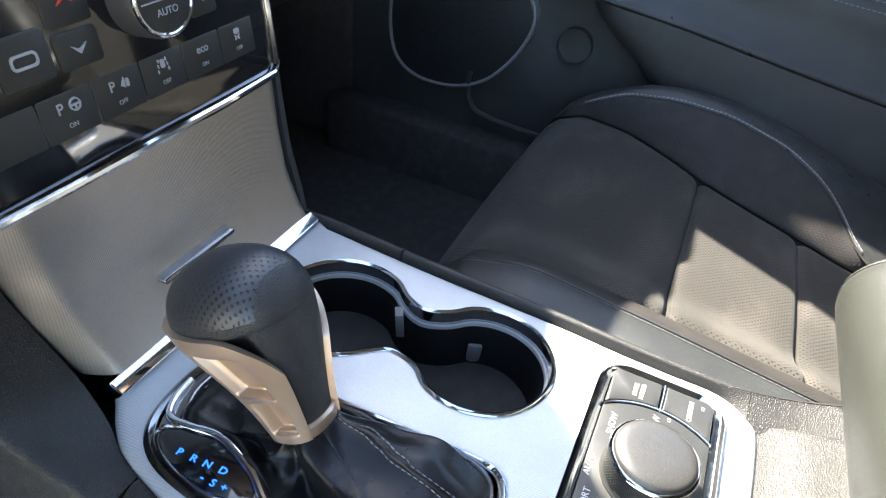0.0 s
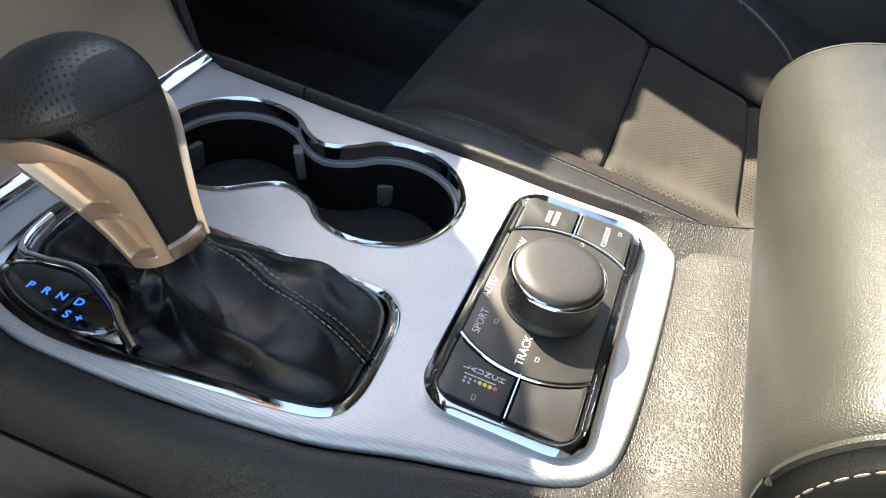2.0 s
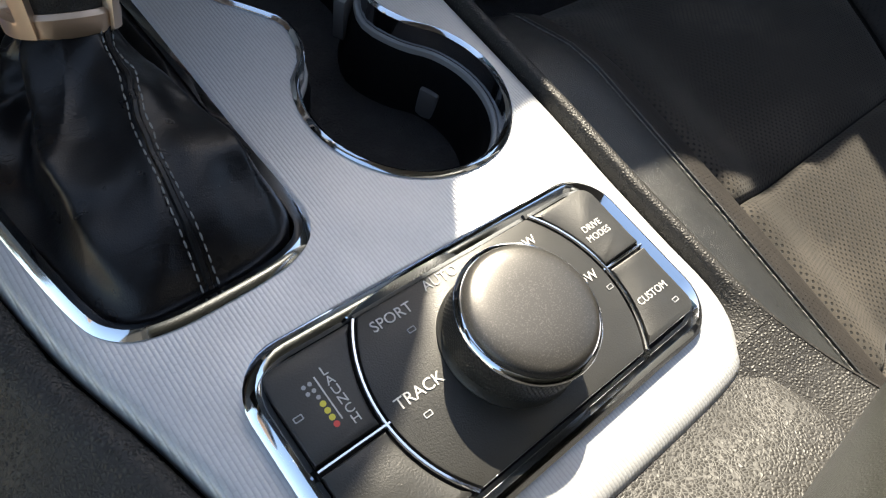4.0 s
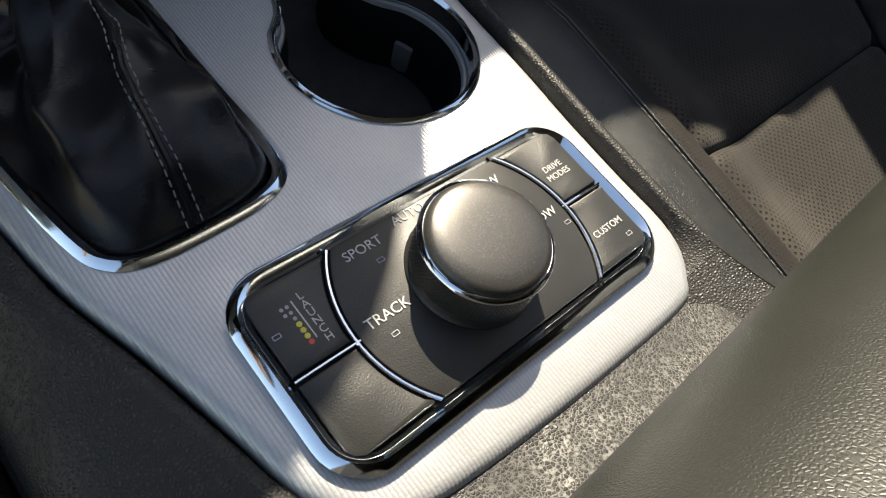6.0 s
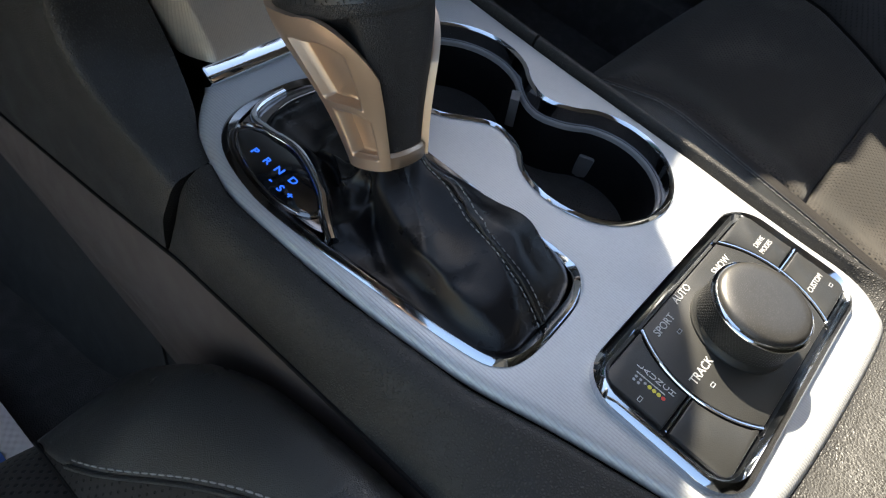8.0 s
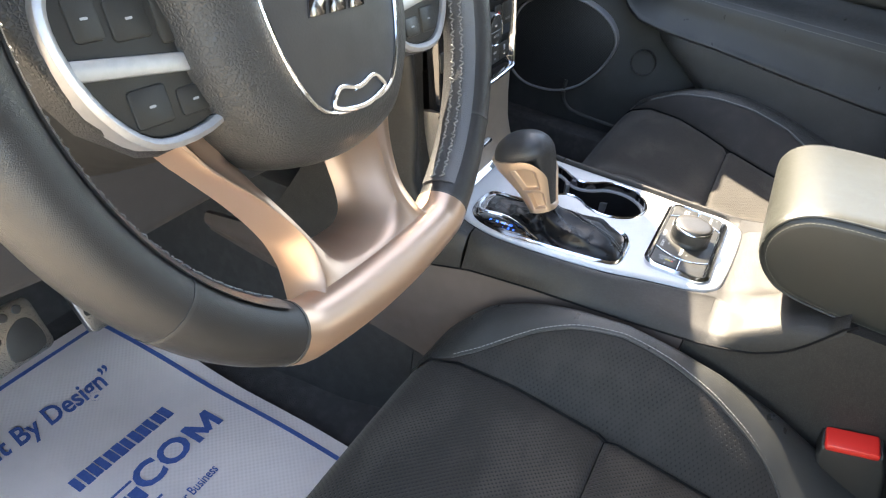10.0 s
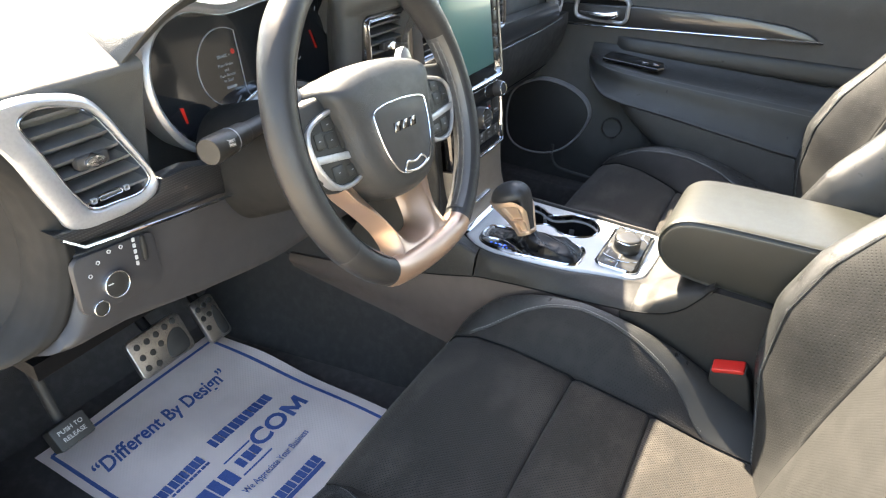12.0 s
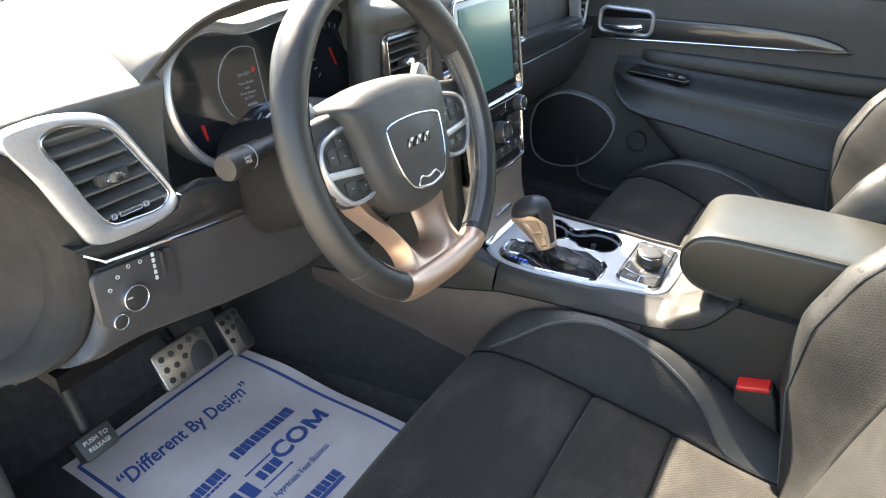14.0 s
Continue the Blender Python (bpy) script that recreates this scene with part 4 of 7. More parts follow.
# behind the cluster the pad is set back
loops = []
for x in np.linspace(-0.546, -0.130, 40):
    prof = [(0.50, 0.06), (0.505, 0.34), (0.500, 0.386), (0.530, 0.400), (0.60, 0.404), (0.78, 0.398), (0.95, 0.375), (0.95, 0.05)]
    k = min(1.0, max(0.0, (x + 0.546) / 0.08))
    off = 0.009 * (1 - k * k * (3 - 2 * k))
    loops.append([(x, a, b - (off if b > 0.3 else 0.0)) for a, b in prof])
part("top_pad", loft(loops), DASH_SKIN, dash, "grained padded dashboard top", 60)
# pad round the vent beside the cluster, curving back to the instruments
LIP = [(-0.004, 0.190), (0.0, 0.215), (0.0, 0.300), (0.001, 0.348), (0.008, 0.3575), (0.016, 0.366), (0.019, 0.374), (0.014, 0.382), (0.0, 0.390), (-0.022, 0.395), (-0.060, 0.398)]
loops = []
for x, y, nx, ny, s in spline([(-0.098, 0.351, 0.0, -1.0, 1.0), (-0.135, 0.351, 0.0, -1.0, 1.0), (-0.180, 0.351, 0.0, -1.0, 0.95), (-0.224, 0.352, -0.15, -0.98, 0.8), (-0.240, 0.357, -0.6, -0.8, 0.55), (-0.247, 0.368, -0.95, -0.3, 0.3), (-0.240, 0.386, -0.9, 0.4, 0.1), (-0.220, 0.408, -0.75, 0.66, 0.0), (-0.195, 0.430, -0.75, 0.66, 0.0), (-0.172, 0.452, -0.75, 0.66, 0.0)], 5, closed=False):
    loops.append([(x + nx * (a * s if a > 0 else a), y + ny * (a * s if a > 0 else a), b) for a, b in spline(LIP, 3, closed=False)])
bm = loft(loops, (False, False), closed=False)
cut = [f for f in bm.faces if -0.219 < f.calc_center_median().x < -0.115 and 0.268 < f.calc_center_median().z < 0.345 and f.calc_center_median().y < 0.36]
bmesh.ops.delete(bm, geom=cut, context="FACES")
part("vent_surround", bm, DASH_SKIN, dash, "grained pad round the centre vent", 60)
# defroster slots along the windscreen
for k in range(13):
    x = -0.66 + k * 0.045
    part("defroster_slot", slab(rrect(x, 0.672, x + 0.040, 0.680, 0.002, 2), 0, 0.0015, lambda u, v, w: (u, v, 0.3975 + w)), RECESS_SHADE, dash)
seam = [(x, 0.60 + 0.02 * math.sin((x + 0.7) * 2), 0.4055) for x in np.linspace(-0.72, -0.15, 30)]
stitches(seam, THREAD, dash, 0.005, 0.0022, 0.0005)

# cluster hood: an arched visor over the instruments
HOOD = [(-0.578, 0.215), (-0.580, 0.290), (-0.566, 0.352), (-0.525, 0.396), (-0.45, 0.419), (-0.35, 0.424), (-0.25, 0.418), (-0.170, 0.396), (-0.134, 0.350), (-0.128, 0.290), (-0.132, 0.215)]
hs = spline(HOOD, 6, closed=False)
cen = (-0.36, 0.30)
loops = []


def hood_y(v):
    """How far back the hood's lip reaches at height v."""
    t = max(0.0, min(1.0, (v - 0.29) / 0.11))
    return 0.425 - 0.050 * t * t * (3 - 2 * t)


for shrink, dy in ((1.0, 0.13), (1.0, 0.02), (0.995, 0.008), (0.98, 0.001), (0.962, 0.001), (0.945, 0.008), (0.80, 0.035), (0.79, 0.06)):
    loops.append([(cen[0] + (u - cen[0]) * shrink, hood_y(v) + dy, cen[1] + (v - cen[1]) * shrink) for u, v in hs])
bm = loft(loops, closed=False)
part("cluster_hood", bm, DASH_SKIN, dash, "leather-grained hood over the instruments", 60)

cluster = thing("instrument_cluster", "dark instrument cluster in a silver ring with a start message", "instrument cluster")
CL = ccw(spline([(-0.497, 0.315), (-0.478, 0.357), (-0.432, 0.376), (-0.375, 0.366), (-0.300, 0.371), (-0.215, 0.372), (-0.168, 0.345), (-0.152, 0.300), (-0.170, 0.258), (-0.215, 0.240),
                 (-0.265, 0.262), (-0.315, 0.272), (-0.365, 0.264), (-0.410, 0.240), (-0.455, 0.236), (-0.487, 0.268)], 5))
cf = yface(0.382, 0.18)
part("outer_ring", frame_ring(inset(CL, -0.010), CL, -0.03, 0.010, cf, 0.003, 0.001), SILVER, cluster, "satin silver outer ring")
part("chrome_line", frame_ring(CL, inset(CL, 0.0028), -0.03, 0.004, cf, 0.0008), CHROME, cluster)
glass = part("display", slab(CL, -0.034, -0.018, cf), CLUSTER_GLASS, cluster, "dark instrument display")
part("gauge_ring", frame_ring(arc(-0.369, 0.300, 0.046, 60, 300, 60), arc(-0.369, 0.300, 0.0452, 60, 300, 60), -0.018, -0.0165, cf, 0.0003), GREY_PRINT, cluster)
for s, v, z in (("BRAKE +", 0.3135, 0.0056), ("Press Brake", 0.3035, 0.0052), ("and", 0.2975, 0.0052), ("Push Button", 0.2915, 0.0052), ("to Start", 0.2855, 0.0052)):
    lettering(s, z, plane3d(cf(-0.371, v, -0.0175), (1, 0, 0), (0, 0.18, 1), (0, -1, 0.18)), GREY_PRINT, glass, "message")
part("message_bar", slab(rrect(-0.377, 0.2755, -0.361, 0.2785, 0.0006, 2), -0.0178, -0.0172, cf), GREY_PRINT, glass)
part("warning_light", slab(arc(-0.355, 0.3165, 0.0032, 0, 340, 16), -0.0178, -0.0172, cf), RED_PRINT, glass)
part("needle", slab([(-0.450, 0.254), (-0.4475, 0.254), (-0.449, 0.272), (-0.4535, 0.273)], -0.0178, -0.0165, cf), RED, glass, "red needle")
part("needle", slab([(-0.200, 0.290), (-0.197, 0.290), (-0.205, 0.315), (-0.208, 0.315)], -0.0178, -0.0165, cf), RED, glass, "red needle")
for k in range(15):
    a = radians(215 - k * 17)
    c, s = math.cos(a), math.sin(a)
    part("tick", slab([(-0.205 + 0.036 * c - 0.0006 * s, 0.306 + 0.036 * s + 0.0006 * c), (-0.205 + 0.036 * c + 0.0006 * s, 0.306 + 0.036 * s - 0.0006 * c),
                       (-0.205 + 0.042 * c + 0.0006 * s, 0.306 + 0.042 * s - 0.0006 * c), (-0.205 + 0.042 * c - 0.0006 * s, 0.306 + 0.042 * s + 0.0006 * c)], -0.0178, -0.0172, cf), GREY_PRINT, glass)


# ---- air vents ----
def vent(outer, inner, f, n_slats, label, bezel_mat, tab=True):
    v = thing("air_vent", label, "air vent", group="dashboard air vents")
    part("bezel", frame_ring(outer, inner, -0.02, 0.006, f, 0.003, 0.001), bezel_mat, v, "satin silver bezel" if bezel_mat is SILVER else "chrome bezel")
    part("inner_trim", frame_ring(inner, inset(inner, 0.0022), -0.02, 0.0045, f, 0.0006), CHROME, v, "thin chrome line")
    part("duct", slab(inner, -0.035, -0.028, f), RECESS_SHADE, v)
    us = [p[0] for p in inner]
    vs = [p[1] for p in inner]
    lo, hi = min(vs), max(vs)
    for k in range(n_slats):
        z = lo + (hi - lo) * (k + 0.7) / (n_slats + 0.4)
        # where the outline crosses this height
        xs = []
        for a, b in zip(inner, inner[1:] + inner[:1]):
            if (a[1] - z) * (b[1] - z) < 0:
                xs.append(a[0] + (b[0] - a[0]) * (z - a[1]) / (b[1] - a[1]))
        if len(xs) < 2:
            continue
        x0, x1 = min(xs) + 0.0015, max(xs) - 0.0015
        part("slat", loft([[f(x, z - 0.0045, -0.020), f(x, z - 0.0015, -0.001), f(x, z + 0.0015, 0.0005), f(x, z + 0.0035, -0.018)] for x in (x0, x1)]), SLAT_GREY, v)
    if tab:
        cx, cz = sum(us) / len(us), sum(vs) / len(vs)
        t = part("adjuster", slab(rrect(cx - 0.016, cz - 0.006, cx + 0.016, cz + 0.006, 0.003, 3), -0.004, 0.004, f, 0.002), DARK_PLASTIC, v)
        lens = [(cx + 0.0105 * math.cos(a), cz + 0.0062 * math.sin(a) * (1 - 0.25 * abs(math.cos(a)))) for a in np.linspace(0, 2 * math.pi, 24, endpoint=False)]
        part("adjuster_tip", slab(lens, 0.002, 0.0085, f, 0.003), SATIN_CHROME, t, "satin silver lens-shaped thumb grip")
    return v


VO = ccw(spline([(-0.703, 0.347), (-0.670, 0.354), (-0.632, 0.350), (-0.604, 0.337), (-0.580, 0.295), (-0.560, 0.252), (-0.562, 0.236), (-0.580, 0.228), (-0.620, 0.227), (-0.654, 0.233), (-0.666, 0.257), (-0.686, 0.308)], 5))
VI = ccw(spline([(-0.672, 0.336), (-0.655, 0.345), (-0.628, 0.340), (-0.607, 0.328), (-0.586, 0.292), (-0.568, 0.258), (-0.569, 0.247), (-0.582, 0.240), (-0.608, 0.241), (-0.633, 0.245), (-0.647, 0.268), (-0.663, 0.310)], 5))
vf = yface(0.357, 0.07)
lv = vent(VO, VI, vf, 7, "black slatted side air vent in a satin silver bezel", SILVER)
part("slider", frame_ring(rrect(-0.622, 0.2475, -0.597, 0.2525, 0.001, 2), rrect(-0.621, 0.2485, -0.598, 0.2515, 0.001, 2), -0.002, 0.002, vf, 0.0003), CHROME, lv)
for u, rot in ((-0.627, 0), (-0.592, 0)):
    part("vent_mark", frame_ring(rrect(u - 0.0025, 0.2475, u + 0.0025, 0.2525, 0.0006, 2), rrect(u - 0.0019, 0.2481, u + 0.0019, 0.2519, 0.0005, 2), -0.001, 0.0018, vf, 0.0002), GREY_PRINT, lv)
CO = rrect(-0.228, 0.258, -0.112, 0.352, 0.014, 6)
cvf = yface(0.318, 0.10)
vent(CO, inset(CO, 0.009), cvf, 6, "black slatted centre air vent in a chrome bezel", DARK_CHROME)
CO2 = rrect(0.112, 0.262, 0.222, 0.364, 0.014, 6)
vent(CO2, inset(CO2, 0.009), cvf, 6, "black slatted centre air vent in a chrome bezel", DARK_CHROME)
RO = ccw(spline([(0.600, 0.344), (0.650, 0.346), (0.690, 0.342), (0.680, 0.30), (0.660, 0.225), (0.635, 0.218), (0.615, 0.24), (0.600, 0.30)], 6))
vent(RO, inset(RO, 0.014), yface(0.372, 0.05), 7, "black slatted side air vent in a satin silver bezel", SILVER)

# ---- trim strips of the dashboard ----
CARB = ccw([(-0.675, 0.238), (-0.655, 0.221), (-0.560, 0.209), (-0.480, 0.200), (-0.480, 0.236), (-0.52, 0.246), (-0.556, 0.246), (-0.562, 0.234), (-0.600, 0.226)])
part("carbon_trim", slab(CARB, -0.012, 0.006, yface(0.357, 0.07), 0.002), CARBON, dash, "glossy carbon fibre trim")
part("chrome_strip", tube([(-0.672, 0.362, 0.2335), (-0.655, 0.3595, 0.2195), (-0.56, 0.3585, 0.2075), (-0.466, 0.3578, 0.1975)], 0.0018, 8), CHROME, dash, "thin chrome strip")
PT = ccw([(0.120, 0.212), (0.300, 0.206), (0.480, 0.206), (0.628, 0.212), (0.612, 0.242), (0.480, 0.246), (0.300, 0.250), (0.120, 0.258)])
part("carbon_trim", slab(PT, -0.02, 0.012, yface(0.372, 0.05), 0.004), CARBON, dash, "glossy carbon fibre trim")
part("chrome_strip", tube([(0.116, 0.366, 0.2085), (0.30, 0.366, 0.2025), (0.48, 0.366, 0.2025), (0.632, 0.367, 0.208)], 0.0018, 8), CHROME, dash, "thin chrome strip")

# ---- lower dashboard: knee panel and glovebox ----
def knee_edge(z):
    """x of the knee panel's curved outer edge at height z."""
    return float(np.interp(z, [0.105, 0.118, 0.141, 0.155, 0.170, 0.186, 0.201, 0.226, 0.260, 0.308, 0.347], [-0.722, -0.706, -0.679, -0.671, -0.665, -0.660, -0.658, -0.657, -0.660, -0.680, -0.695]))


def cap_edge(z):
    """x of the end cap's own rounded edge at height z."""
    return float(np.interp(z, [0.105, 0.118, 0.128, 0.146, 0.164, 0.182, 0.205, 0.229, 0.252, 0.274, 0.290, 0.306, 0.335], [-0.752, -0.737, -0.723, -0.701, -0.688, -0.681, -0.676, -0.675, -0.677, -0.682, -0.690, -0.701, -0.726]))


def knee(u, v):
    xl = knee_edge(0.206 - 0.093 * v)
    x = xl + (-0.125 - xl) * u
    k = 0.5 - 0.5 * math.cos(math.pi * min(1, max(0, (x + 0.47) / 0.2)))
    top = 0.206 - 0.012 * k
    bot = float(np.interp(x, [-0.72, -0.63, -0.53, -0.40, -0.125], [0.118, 0.110, 0.085, 0.060, 0.035]))
    y = 0.374 - 0.012 * math.sin(math.pi / 2 * v) + 0.030 * max(0.0, (v - 0.85) / 0.15) ** 2 + 0.012 * k + 0.004 * max(0.0, 1 - u / 0.02) ** 2
    return (x, y, top + (bot - top) * v)


part("knee_panel", sheet(knee, 60, 18, (0, 0.02, 0.004)), GREY_TRIM, dash, "dark grey knee panel below the wheel", 60)


# black plastic; the unseen open door's shade is put into its colour
END_SHADE = plastic("end_cover_shade_black", (0.012, 0.012, 0.012), 0.7, spec=0.2)


def end_cap(u, v):
    z = 0.335 - 0.224 * v
    a, b = knee_edge(z) + 0.004, cap_edge(z)
    pts = [(a, 0.388), (a, 0.379), (a * 0.6 + b * 0.4, 0.376), (b + 0.006, 0.381), (b, 0.389), (b - 0.003, 0.400), (b - 0.004, 0.420)]
    k = u * (len(pts) - 1)
    i = min(int(k), len(pts) - 2)
    p, q, f = pts[i], pts[i + 1], k - i
    return (p[0] + (q[0] - p[0]) * f, p[1] + (q[1] - p[1]) * f + 0.03 * max(0, (v - 0.88) / 0.12) ** 2, z)


part("end_cap", sheet(end_cap, 24, 40, (0.004, 0.01, 0)), END_SHADE, dash, "dark grey curved end trim, darkened further as door shade", 60)
part("end_face", sheet(lambda u, v: (cap_edge(0.335 - 0.224 * v) * (1 - u) ** 2 - 0.735 * (1 - (1 - u) ** 2) + 0.004 * (1 - u), 0.408 + 0.25 * u, 0.335 - 0.224 * v - 0.02 * u), 14, 30, (0.01, 0, 0)), END_SHADE, dash, "recessed black end of the dashboard, darkened as door shade", 60)
part("underside", sheet(lambda u, v: (-0.700 + 1.435 * u, 0.425 + 0.3 * v, 0.062 + 0.02 * v), 10, 4, (0, 0, 0.02)), RECESS_SHADE, dash)


def glove(u, v):
    x = 0.128 + 0.60 * u
    z = 0.205 - 0.175 * v
    return (x, 0.382 - 0.016 * math.sin(math.pi * v * 0.9) + 0.075 * v ** 1.4, z)


part("glovebox_door", sheet(glove, 24, 12, (0, 0.03, 0)), DARK_PLASTIC, dash, "black glovebox door", 60)

# ---- headlight switch ----
hs_ = thing("headlight_switch", "round headlight switch panel with chrome ring on the knee panel", "switch")
hf = plane3d((-0.626, 0.3648, 0.173), (1, 0.0, -0.10), (0.10, 0.13, 1), (0, -1, 0.13))
part("plate", slab(rrect(-0.044, -0.028, 0.046, 0.030, 0.010, 4), -0.006, 0.0010, hf, 0.0008), GREY_TRIM, hs_)
part("ring", frame_ring(arc(-0.008, -0.006, 0.0136, 0, 354, 48), arc(-0.008, -0.006, 0.0122, 0, 354, 48), 0, 0.0075, hf, 0.0006), CHROME, hs_, "chrome ring")
part("dial", slab(arc(-0.008, -0.006, 0.0121, 0, 350, 36), 0, 0.0066, hf, 0.001), BUTTON_BLACK, hs_)
part("dial_mark", slab(rrect(-0.018, -0.004, -0.012, -0.0028, 0.0004, 1), 0.006, 0.0070, hf), WHITE_PRINT, hs_)
for k, (u, v) in enumerate(((-0.030, 0.010), (-0.020, 0.020), (-0.007, 0.0265), (0.006, 0.0265))):
    part("switch_mark", frame_ring(arc(u, v, 0.0020, 0, 330, 12), arc(u, v, 0.0014, 0, 330, 12), 0.0016, 0.0026, hf, 0.0001), WHITE_PRINT, hs_)
for k in range(5):
    part("dimmer_mark", slab(rrect(0.0185, 0.002 + k * 0.0062, 0.0215, 0.0062 + k * 0.0062, 0.0005, 1), 0.002, 0.0030, hf), WHITE_PRINT, hs_)
part("dimmer_wheel", slab(rrect(0.027, 0.004, 0.033, 0.030, 0.002, 2), 0, 0.005, hf, 0.002), BUTTON_BLACK, hs_)
rb = thing("release_button", "small round button with a chrome ring on the knee panel", "button")
rf = plane3d((-0.655, 0.3625, 0.1515), (1, 0.0, -0.12), (0.12, 0.10, 1), (0, -1, 0.10))
part("ring", frame_ring(arc(0, 0, 0.0080, 0, 350, 28), arc(0, 0, 0.0070, 0, 350, 28), -0.004, 0.0045, rf, 0.0004), CHROME, rb, "chrome ring")
part("cap", slab(arc(0, 0, 0.0069, 0, 350, 28), -0.004, 0.0045, rf, 0.001), BUTTON_BLACK, rb)

# ---- centre stack ----
stack = thing("centre_stack", "centre stack with climate panel and brushed silver fascia", "centre stack")


def ystk(z):
    """Depth of the stack's face at height z."""
    return float(np.interp(z, [-0.02, 0.0, 0.03, 0.06, 0.092, 0.20, 0.40], [0.252, 0.258, 0.267, 0.272, 0.275, 0.292, 0.325]))


def sf(u, v, w):
    return (u, ystk(v) - w, v)


def fascia(u, v):
    z = -0.006 + 0.100 * v
    xl = np.interp(z, [-0.02, 0.03, 0.095], [-0.069, -0.080, -0.089])
    xr = np.interp(z, [-0.02, 0.0, 0.03, 0.095], [0.106, 0.103, 0.101, 0.101])
    e = 0.004 * max(0, 1 - (1 - u) / 0.035) ** 2 + 0.017 * max(0, 1 - u / 0.075) ** 2
    y = ystk(z) + e
    if z < 0.02:
        y -= 0.003 * ((0.02 - z) / 0.03) ** 2
    return (xl + (xr - xl) * u, y, z)


part("silver_fascia", sheet(fascia, 90, 24, (0, 0.014, 0)), FASCIA_SILVER, stack, "brushed warm silver fascia", 60)
part("base_strip", slab(rrect(-0.0715, 0, 0.1055, 0.0092, 0.0012, 2), -0.006, 0.0022, plane3d((0, 0.2478, -0.0108), (1, 0, 0), (0, 0.86, 0.51), (0, -0.51, 0.86)), 0.001), CHROME, stack, "polished chrome strip at the foot of the fascia")
part("tray_handle", slab(rrect(-0.022, 0.0210, 0.034, 0.0246, 0.0014, 3), -0.002, 0.006, sf, 0.0012), DARK_CHROME, stack, "slim dark chrome handle")
for s in (-1, 1):
    loops = []
    for z in np.linspace(-0.03 if s > 0 else 0.185, 0.40, 14):
        e = (0.104 if s > 0 else -np.interp(z, [-0.02, 0.03, 0.095], [-0.069, -0.080, -0.091])) + 0.0015
        y = ystk(z) + 0.004
        loops.append([(s * e, y, z), (s * (e + 0.012), y + 0.006, z), (s * (e + 0.022), y + 0.03, z), (s * (e + 0.024), 0.46, z), (s * e, 0.46, z)])
    part("side_cheek", loft(loops), DARK_PLASTIC, stack, "dark side cheek of the stack", 60)

# climate panel
cl = thing("climate_panel", "glossy black climate control panel with buttons and knobs", "control panel")
CP = rrect(-0.0885, 0.0955, 0.1005, 0.203, 0.006, 4)
part("gloss_plate", slab(CP, -0.012, 0.001, sf, 0.001), PIANO, cl, "glossy black plate")
part("chrome_edge", tube([(-0.0915, ystk(0.094) - 0.002, 0.0935), (-0.05, ystk(0.094) - 0.003, 0.0935), (0.05, ystk(0.094) - 0.003, 0.0935), (0.098, ystk(0.094) - 0.002, 0.0945), (0.1025, ystk(0.1) - 0.001, 0.099), (0.103, ystk(0.15) - 0.001, 0.15), (0.1025, ystk(0.2) - 0.001, 0.20)], 0.0022, 8), CHROME, cl, "chrome edge")
def tz(u, v):
    return plane3d(sf(u, v, 0.0018), (1, 0, 0), (0, 0.16, 1), (0, -1, 0.16))


def mark(pts, parent):
    part("symbol", slab(pts, 0.0008, 0.0019, sf), GREY_PRINT, parent)


for k in range(6):
    x0 = -0.078 + k * 0.0275
    b = part("button", slab(rrect(x0, 0.112, x0 + 0.0271, 0.131, 0.0012, 3), -0.004, 0.0012, sf, 0.0004), BUTTON_BLACK, cl)
    cx, cz = x0 + 0.0134, 0.1250
    if k in (1, 2):
        lettering("P", 0.0066, tz(cx - 0.0038, cz), GREY_PRINT, b, bold=0.0001)
    if k == 1:
        part("symbol", frame_ring(arc(cx + 0.0038, cz, 0.0029, 0, 345, 20), arc(cx + 0.0038, cz, 0.0022, 0, 345, 20), 0.0008, 0.0019, sf, 0.0001), GREY_PRINT, b)
        mark(rrect(cx + 0.0014, cz - 0.0004, cx + 0.0062, cz + 0.0004, 0.0002, 1), b)
        mark(rrect(cx + 0.0034, cz - 0.0024, cx + 0.0042, cz, 0.0002, 1), b)
    elif k == 2:
        mark([(cx + 0.0012, cz - 0.0010), (cx + 0.0034, cz - 0.0024), (cx + 0.0034, cz + 0.0024)], b)
        mark(rrect(cx + 0.0042, cz - 0.0022, cx + 0.0058, cz + 0.0014, 0.0003, 1), b)
    elif k == 3:
        for s in (-1, 1):
            for q in range(3):
                u, v = cx + s * (0.0034 - q * 0.0005), cz - 0.0030 + q * 0.0024
                mark(rrect(u - 0.0003, v, u + 0.0003, v + 0.0016, 0.0001, 1), b)
        mark(rrect(cx - 0.0012, cz - 0.0010, cx + 0.0012, cz + 0.0030, 0.0006, 2), b)
    elif k == 4:
        lettering("eco", 0.0058, tz(cx, cz), GREY_PRINT, b, bold=0.0001)
    elif k == 5:
        mark(rrect(cx - 0.0020, cz, cx + 0.0020, cz + 0.0026, 0.0006, 2), b)
        for s in (-1, 1):
            mark([(cx + s * 0.0014 - 0.0004, cz - 0.0032), (cx + s * 0.0014 + 0.0004, cz - 0.0032), (cx + s * 0.0008 + 0.0004, cz - 0.0018), (cx + s * 0.0016 + 0.0003, cz - 0.0006), (cx + s * 0.0016 - 0.0005, cz - 0.0006), (cx + s * 0.0008 - 0.0004, cz - 0.0018)], b)
    if k:
        lettering("ON" if k in (1, 4) else "OFF", 0.0030, tz(cx, 0.1172), GREY_PRINT, b)
